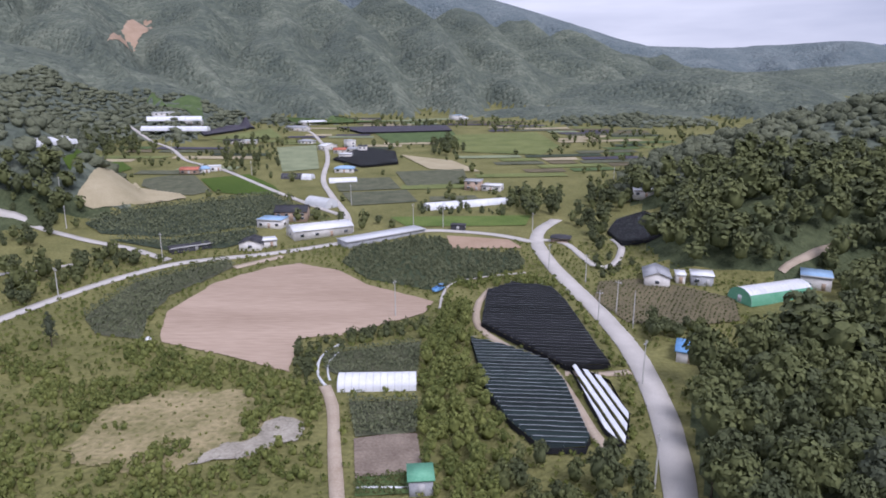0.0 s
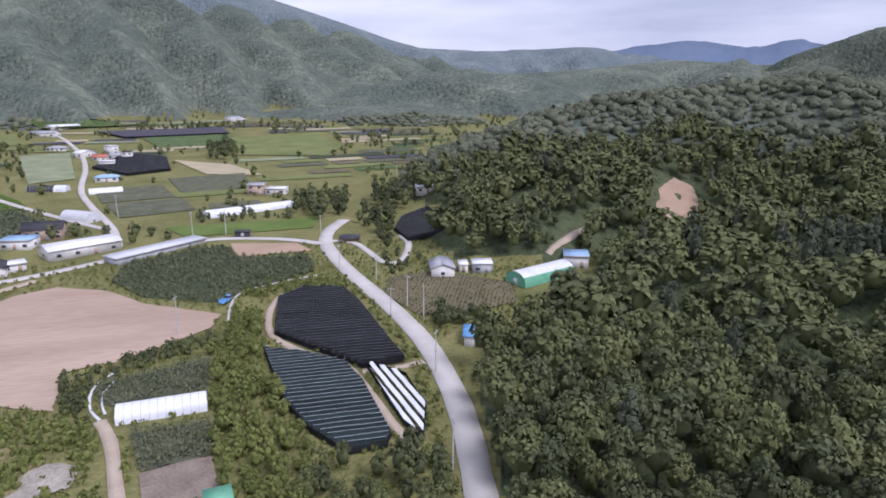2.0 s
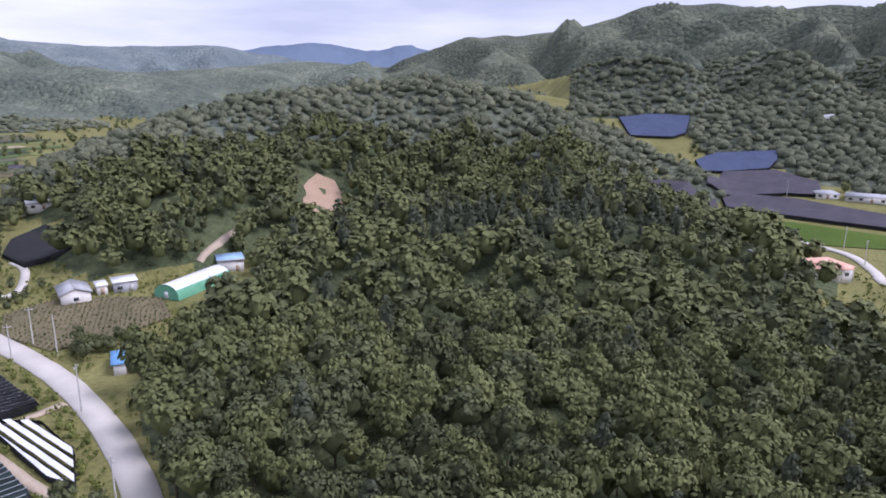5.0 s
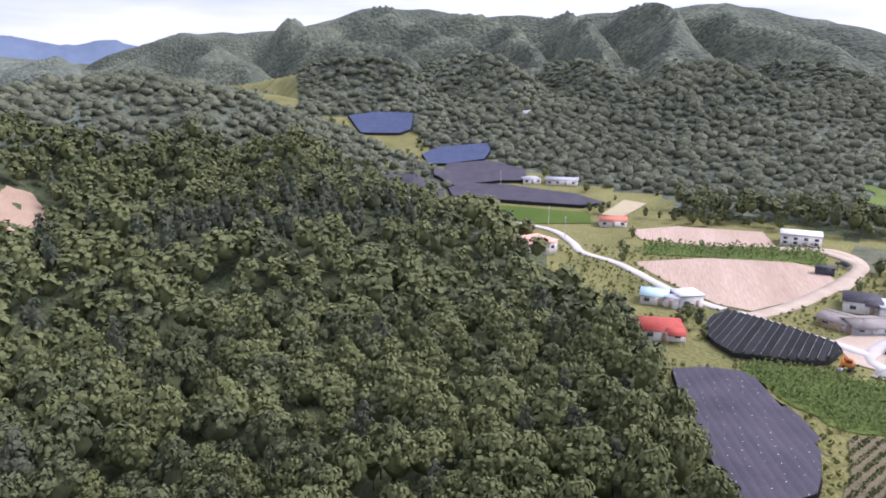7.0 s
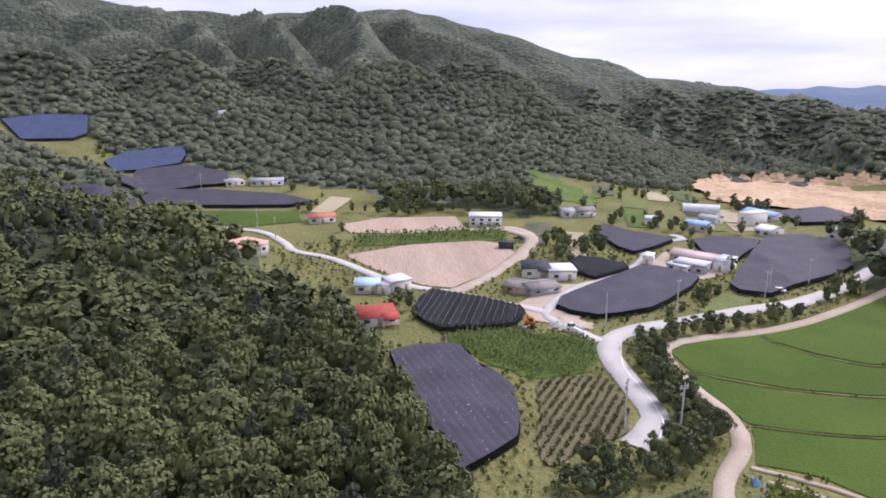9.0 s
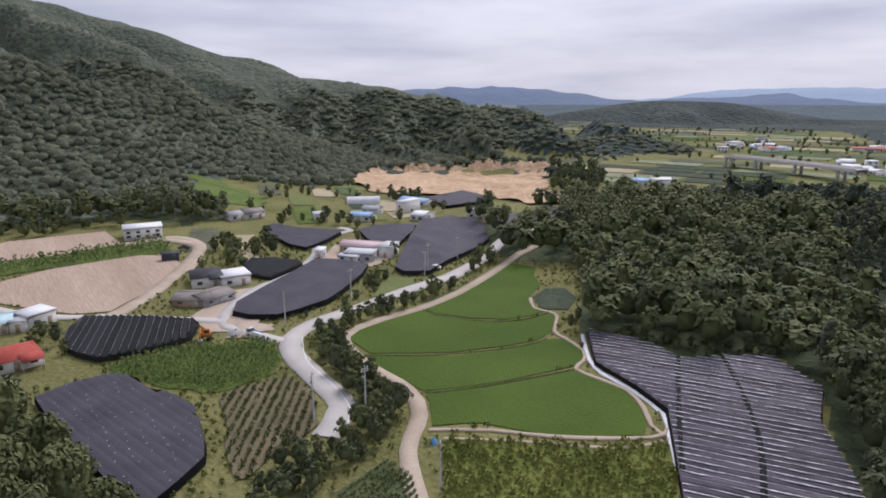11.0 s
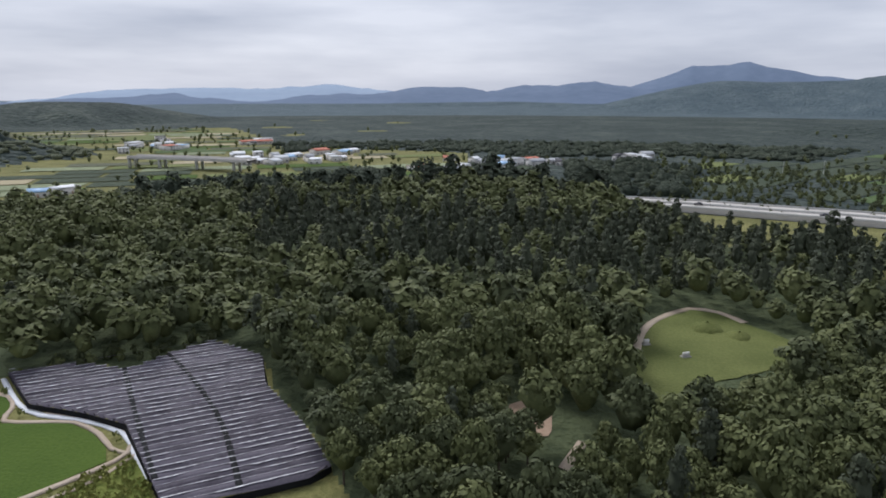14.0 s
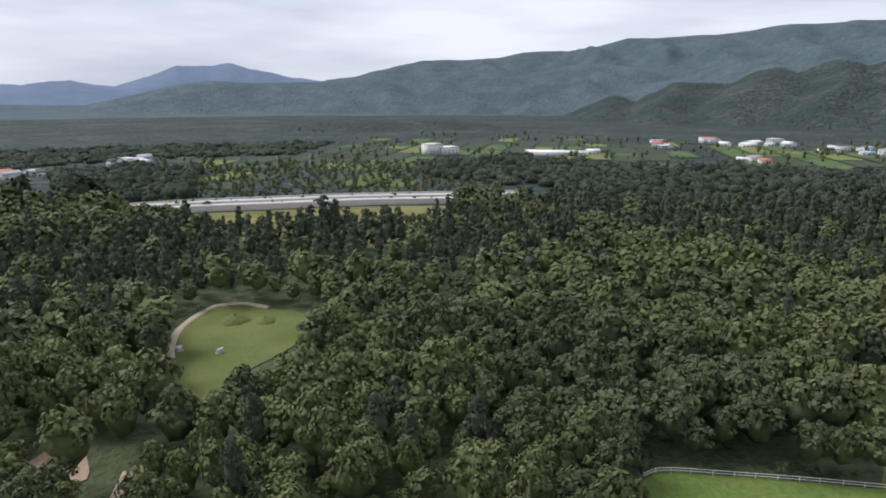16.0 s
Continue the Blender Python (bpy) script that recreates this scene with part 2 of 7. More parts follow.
# forest past 1650 m on other bearings, haze painted in as pale blue
M["haze_forest"] = canopy_material("haze_blue_canopy", (0.12, 0.155, 0.165), (0.2, 0.235, 0.235), 9.0, (0.155, 0.19, 0.195))


# ---- the lie of the land ----
HILLS = {
    "near_hill": ([(58, 128, -13), (80, 145, -5), (103, 160, -1), (131, 158, 6), (157, 147, 15), (177, 131, 19), (181, 127, 19), (210, 107, 18), (209, 85, 10), (206, 63, 4), (196, 42, -4), (184, 22, -7), (160, 5, -7), (135, -3, -9)], 0.3, 20, 3, 40),
    "second_hill": ([(128, 322, 12), (148, 334, 28), (177, 348, 38), (210, 352, 50), (240, 345, 57), (274, 332, 60), (298, 311, 64), (316, 292, 67), (332, 273, 63), (361, 252, 50), (371, 256, 27), (396, 235, 11)], 0.38, 30, 14, 120),
    "second_hill_rib": ([(195, 229, 17), (230, 251, 30), (270, 254, 41), (297, 238, 39), (314, 214, 29), (321, 184, 16)], 0.45, 20, 8, 100),
    "second_hill_lobe": ([(97, 226, 14), (118, 234, 24), (148, 240, 28), (180, 250, 32), (212, 264, 40)], 0.6, 14, 5, 70),
    "left_hill": ([(-262, 305, 72), (-228, 307, 60), (-206, 310, 49), (-191, 308, 38), (-174, 300, 21)], 0.9, 15, 6, 90),
    "round_hill": ([(42, 901, 23), (125, 893, 41), (219, 823, 45), (266, 756, 31), (288, 683, 16)], 0.22, 60, 10, 150),
    "north_mountain": ([(-1503, 1609, 501), (-1169, 1866, 477), (-834, 2146, 509), (-325, 2178, 434), (-40, 2001, 343), (86, 1900, 284), (188, 1892, 242), (241, 1886, 248), (394, 1860, 189), (567, 1919, 185), (759, 1959, 181)], 0.33, 120, 48, 380),
    "north_spur": ([(-601, 673, 124), (-550, 752, 120), (-519, 798, 115), (-486, 876, 100), (-405, 917, 69), (-295, 957, 54)], 0.3, 60, 20, 220),
    "north_east_mountain": ([(759, 1959, 181), (1045, 2161, 203), (1202, 2078, 209), (1337, 1993, 185)], 0.3, 120, 50, 300),
    "middle_hill": ([(184, 1085, 38), (306, 1057, 80), (388, 1030, 97), (417, 964, 88), (455, 891, 42), (442, 784, 21)], 0.35, 80, 38, 240),
    "low_hill": ([(596, 1377, 97), (800, 1386, 110), (1039, 1346, 134), (1117, 1145, 117)], 0.3, 80, 30, 300),
    "east_mountain": ([(1124, 994, 145), (1117, 844, 169), (1174, 667, 173), (1205, 610, 177), (1251, 509, 217), (1270, 458, 217), (1291, 394, 207), (1322, 277, 202), (1289, 173, 187), (1295, 112, 200), (1250, 3, 196), (1199, -57, 197), (1195, -109, 190), (1062, -199, 152), (969, -249, 119), (920, -278, 96), (866, -311, 81), (779, -366, 75), (712, -408, 65), (655, -460, 51), (607, -491, 42), (562, -513, 18)], 0.31, 60, 62, 230),
    "east_rib_a": ([(844, 99, 87), (690, 117, 63), (547, 122, 38), (455, 118, 31)], 0.5, 14, 5, 80),
    "east_rib_b": ([(845, 311, 88), (693, 288, 74), (568, 248, 47)], 0.5, 14, 5, 80),
    "east_rib_c": ([(759, -38, 63), (640, -1, 51), (520, 8, 33)], 0.5, 14, 5, 80),
    "east_rib_d": ([(733, -201, 45), (623, -144, 34), (510, -99, 27)], 0.5, 14, 5, 80),
    "east_rib_e": ([(594, -239, 20), (508, -183, 16)], 0.5, 14, 5, 80),
    "east_rib_f": ([(724, 446, 64), (587, 382, 52)], 0.5, 14, 5, 80),
    "east_spur": ([(562, -513, 18), (508, -540, 7), (463, -553, 9), (428, -555, 13), (391, -570, 0), (369, -573, -14)], 0.3, 40, 8, 140),
    "far_hill": ([(1021, -1101, -7), (948, -1164, 24), (874, -1220, 39), (790, -1277, 38), (714, -1321, 24), (609, -1317, 10), (486, -1315, -24)], 0.25, 80, 15, 250),
    "south_forest_hill": ([(147, -158, -4), (162, -178, 1), (173, -209, 4), (173, -235, 5), (176, -281, 1), (119, -331, 6), (80, -353, 8), (38, -350, 6), (19, -341, 8), (-35, -299, 4), (-61, -264, 1), (-105, -216, 2)], 0.1, 30, 3, 70),
    "quarry_bank": ([(395, -218, 2), (405, -240, 6), (401, -266, 7), (368, -309, 9), (336, -344, 11), (305, -332, -4)], 1.1, 6, 4, 22),
    "south_rise": ([(-311, -1056, -30), (-395, -1028, -7), (-509, -976, 12), (-609, -917, 14), (-703, -847, 9)], 0.15, 50, 8, 180),
    "plain_ridge": ([(1078, -1567, -25), (650, -1787, -5), (209, -1790, -2), (-55, -1750, -4), (-479, -1632, -11)], 0.2, 60, 12, 260),
    "plain_ridge_far": ([(1133, -2453, -4), (318, -2683, 13), (-86, -2700, 18), (-520, -2548, 9)], 0.2, 80, 25, 320),
    "south_west_mountain": ([(-345, -2275, -1), (-608, -2219, 46), (-748, -2176, 91), (-867, -2131, 86), (-1041, -2052, 89), (-1276, -1913, 116), (-1520, -1726, 129), (-1658, -1593, 119), (-1769, -1469, 147), (-1844, -1199, 123), (-1903, -887, 139), (-1888, -659, 190), (-1953, -428, 227)], 0.25, 100, 22, 330),
    "south_far_ridge": ([(-1691, -2834, 133), (-1989, -2633, 206), (-2262, -2403, 218), (-2377, -2289, 249), (-2537, -2110, 241), (-2676, -1930, 298), (-2860, -1646, 311), (-2983, -1410, 341), (-3112, -1095, 346), (-3252, -559, 348)], 0.28, 150, 45, 400),
}

FAR_RIDGES = {
    "backdrop_north": [(1965, 3825, 275), (2336, 3611, 304), (2514, 3489, 331), (2684, 3360, 354), (2820, 3246, 336), (2926, 3152, 308), (3026, 3056, 323), (3121, 2958, 345), (3214, 2857, 303), (3446, 2573, 232)],
    "backdrop_far": [(2939, -1711, 50), (2769, -1975, 72), (2555, -2245, 83), (2399, -2410, 63), (2194, -2599, 31), (1880, -2835, -21)],
    "backdrop_middle": [(2438, -2785, 3), (2248, -2941, -3), (2019, -3103, 27), (1804, -3232, 39), (1638, -3320, 45), (1383, -3434, 9), (1240, -3488, -3), (987, -3568, 46), (708, -3633, 40), (444, -3675, 77), (189, -3696, 79), (36, -3701, 61), (-182, -3697, 94), (-368, -3683, 88), (-554, -3659, 115), (-677, -3639, 88), (-919, -3585, 49), (-1209, -3498, 34)],
    "backdrop_haze": [(2795, -3656, -3), (2344, -3960, 65), (1933, -4176, 83), (1475, -4359, 76), (1057, -4479, 108), (680, -4551, 54), (353, -4588, 13)],
    "backdrop_crag": [(-699, -4142, 47), (-905, -4102, 105), (-1170, -4035, 199), (-1299, -3995, 205), (-1456, -3940, 213), (-1611, -3880, 172), (-1817, -3787, 135), (-2064, -3659, 95)],
}

ROADS = {
    "main_road": ([(31.9, 75.6), (35.7, 90.0), (39.1, 103.2), (42.1, 119.7), (44.3, 145.6), (42.4, 171.7), (39.0, 195.0), (35.9, 219.6), (35.1, 245.1), (39.4, 264.4), (48.9, 282.1)], 5.4, "concrete"),
    "village_lane": ([(34.0, 245.2), (18.6, 257.6), (-5.5, 264.3), (-22.4, 256.4), (-41.1, 245.1), (-63.6, 230.9), (-90.9, 216.8), (-104.8, 197.6), (-112.6, 180.3), (-120.9, 155.2)], 3.6, "concrete"),
    "village_street": ([(-39.1, 262.4), (-45.7, 295.5), (-60.6, 342.8), (-72.5, 388.0), (-82.7, 463.3), (-97.5, 536.2), (-124.0, 629.3), (-137.3, 667.0)], 3.2, "concrete"),
    "upper_lane": ([(-44.9, 289.8), (-62.2, 311.1), (-85.7, 341.3), (-115.2, 381.5), (-144.5, 420.1), (-179.9, 456.0), (-220.1, 523.9), (-286.5, 597.4)], 3.0, "concrete"),
    "east_road": ([(326.0, 151.9), (312.9, 115.1), (328.8, 110.6), (313.8, 94.6), (292.1, 68.0), (279.9, 40.7), (260.6, 28.8), (245.7, 23.5), (232.1, 9.2), (206.9, -6.6), (195.7, -15.2), (190.6, -22.1)], 3.6, "concrete"),
    "valley_road": ([(95.1, -46.2), (103.4, -54.2), (116.4, -55.6), (132.1, -56.9), (142.2, -61.0), (148.9, -70.7), (152.8, -86.5), (159.3, -108.1), (162.7, -126.1), (174.4, -150.5), (183.9, -167.2), (189.1, -184.3), (186.5, -199.7)], 5.4, "concrete"),
    "farm_road": ([(68.3, -48.1), (82.6, -55.4), (91.9, -64.2), (102.2, -68.2), (120.1, -67.8), (135.6, -71.9), (140.2, -82.7), (142.3, -98.6), (146.1, -113.4), (153.5, -130.4), (163.1, -151.3), (169.4, -168.4), (176.7, -189.4)], 3.2, "dirt"),
    "hamlet_lane": ([(141.8, -58.3), (152.2, -53.8), (164.3, -51.4), (184.1, -65.7), (196.7, -85.7), (217.2, -103.9), (239.1, -114.6), (245.1, -133.5), (253.3, -132.4)], 3.5, "concrete"),
    "hamlet_street": ([(164.3, -51.4), (180.9, -33.9), (189.0, -25.0)], 3.5, "concrete"),
    "site_track": ([(186.9, -29.1), (201.5, -42.6), (235.6, -64.0), (257.1, -72.3), (273.4, -63.7)], 5, "dirt"),
    "forest_path": ([(-7.7, -82.2), (-10.2, -89.7), (-13.5, -97.6), (-16.2, -103.0)], 1.9, "dirt"),
    "yard_lane": ([(34.6, 249.3), (45.6, 243.2), (50.3, 215.8), (57.0, 215.6), (65.4, 236.3), (65.3, 248.3)], 2.6, "concrete"),
    "garden_path": ([(-16.9, 87.5), (-20.0, 103.4), (-23.1, 120.2), (-26.2, 129.1)], 2.4, "dirt"),
    "net_path": ([(14.0, 193.6), (9.6, 182.5), (8.3, 164.3), (15.0, 150.5), (22.5, 140.6), (25.0, 127.5), (26.4, 111.0), (28.1, 101.1)], 2.0, "dirt"),
    "net_lane": ([(26.1, 135.3), (33.5, 134.6), (40.6, 135.7)], 2.2, "dirt"),
    "channel_kerb": ([(-2.0, 176.8), (-1.0, 188.8), (1.8, 198.4), (12.9, 204.7), (26.2, 208.3)], 0.7, "concrete"),
    "west_lane": ([(-191.6, 257.3), (-181.3, 261.6), (-171.9, 264.3), (-156.6, 255.3), (-135.1, 242.1), (-117.2, 233.6), (-96.0, 219.7)], 3, "concrete"),
    "west_path": ([(-147.4, 197.9), (-134.4, 205.6), (-124.0, 213.6)], 2, "concrete"),
    "field_path": ([(-71.4, 212.9), (-63.3, 222.2), (-58.6, 227.4)], 3, "dirt"),
    "bund_south": ([(86.2, -62.3), (79.6, -71.1), (71.1, -78.7), (62.8, -89.0), (60.1, -94.7), (62.3, -99.5), (65.8, -102.2), (74.3, -105.5), (82.7, -106.7)], 1.0, "dirt"),
    "bund_low": ([(82.2, -62.7), (73.5, -72.8), (65.3, -80.8), (60.4, -87.4), (58.4, -94.5)], 0.8, "dirt"),
    "bund_middle": ([(122.6, -70.0), (116.1, -79.0), (111.3, -86.7), (106.4, -99.9), (105.0, -107.8), (105.7, -111.8)], 0.35, "dry_green"),
    "bund_upper": ([(142.6, -99.1), (135.9, -99.7), (126.9, -104.3), (120.5, -111.7), (118.6, -119.1), (119.0, -126.4)], 0.35, "dry_green"),
    "bund_third": ([(98.7, -70.2), (95.5, -77.5), (92.4, -87.2), (89.3, -100.9), (88.9, -103.6)], 0.35, "dry_green"),
    "bund_edge": ([(130.4, -130.2), (123.6, -125.1), (118.7, -126.1), (114.7, -125.0), (107.6, -116.5), (102.6, -115.1), (94.7, -112.7), (90.6, -108.3), (88.7, -103.4), (82.1, -103.4), (75.0, -103.7), (68.3, -100.1), (63.5, -95.7), (60.0, -94.6)], 0.9, "dirt"),
    "grave_rim": ([(-34.5, -146.0), (-38.2, -157.7), (-44.6, -168.2), (-55.4, -177.3), (-62.8, -174.1), (-66.7, -166.7)], 2.0, "dirt"),
    "garden_film": ([(-26.5, 152.0), (-29.3, 147.4), (-29.8, 140.8), (-28.4, 133.9), (-26.1, 129.4)], 0.5, "film_white"),
    "garden_film_inner": ([(-26.0, 147.4), (-27.4, 142.4), (-26.8, 136.2), (-25.5, 131.6)], 0.35, "film_white"),
    "mulch_film": ([(-14.8, 92.4), (-10.3, 92.7), (-6.6, 92.3)], 0.8, "film_white"),
    "bend_kerb": ([(141.4, -63.3), (127.4, -57.9), (113.8, -56.9), (102.2, -55.1), (95.5, -50.6)], 0.4, "film_white"),
    "film_edge": ([(101.7, -120.4), (87.3, -107.6), (75.4, -104.9), (64.4, -101.0), (58.9, -94.7), (51.9, -86.9)], 1.1, "film_white"),
    "yard_apron": ([(161.7, -51.3), (164.5, -58.4), (150.2, -50.2)], 6, "dirt"),
    "house_yard": ([(272.8, -47.8), (274.0, -67.7), (254.4, -72.3), (219.5, -56.8)], 5, "dirt"),
    "hill_track": ([(104.1, 196.2), (118.8, 203.7), (132.7, 208.6)], 2.4, "dirt"),
}

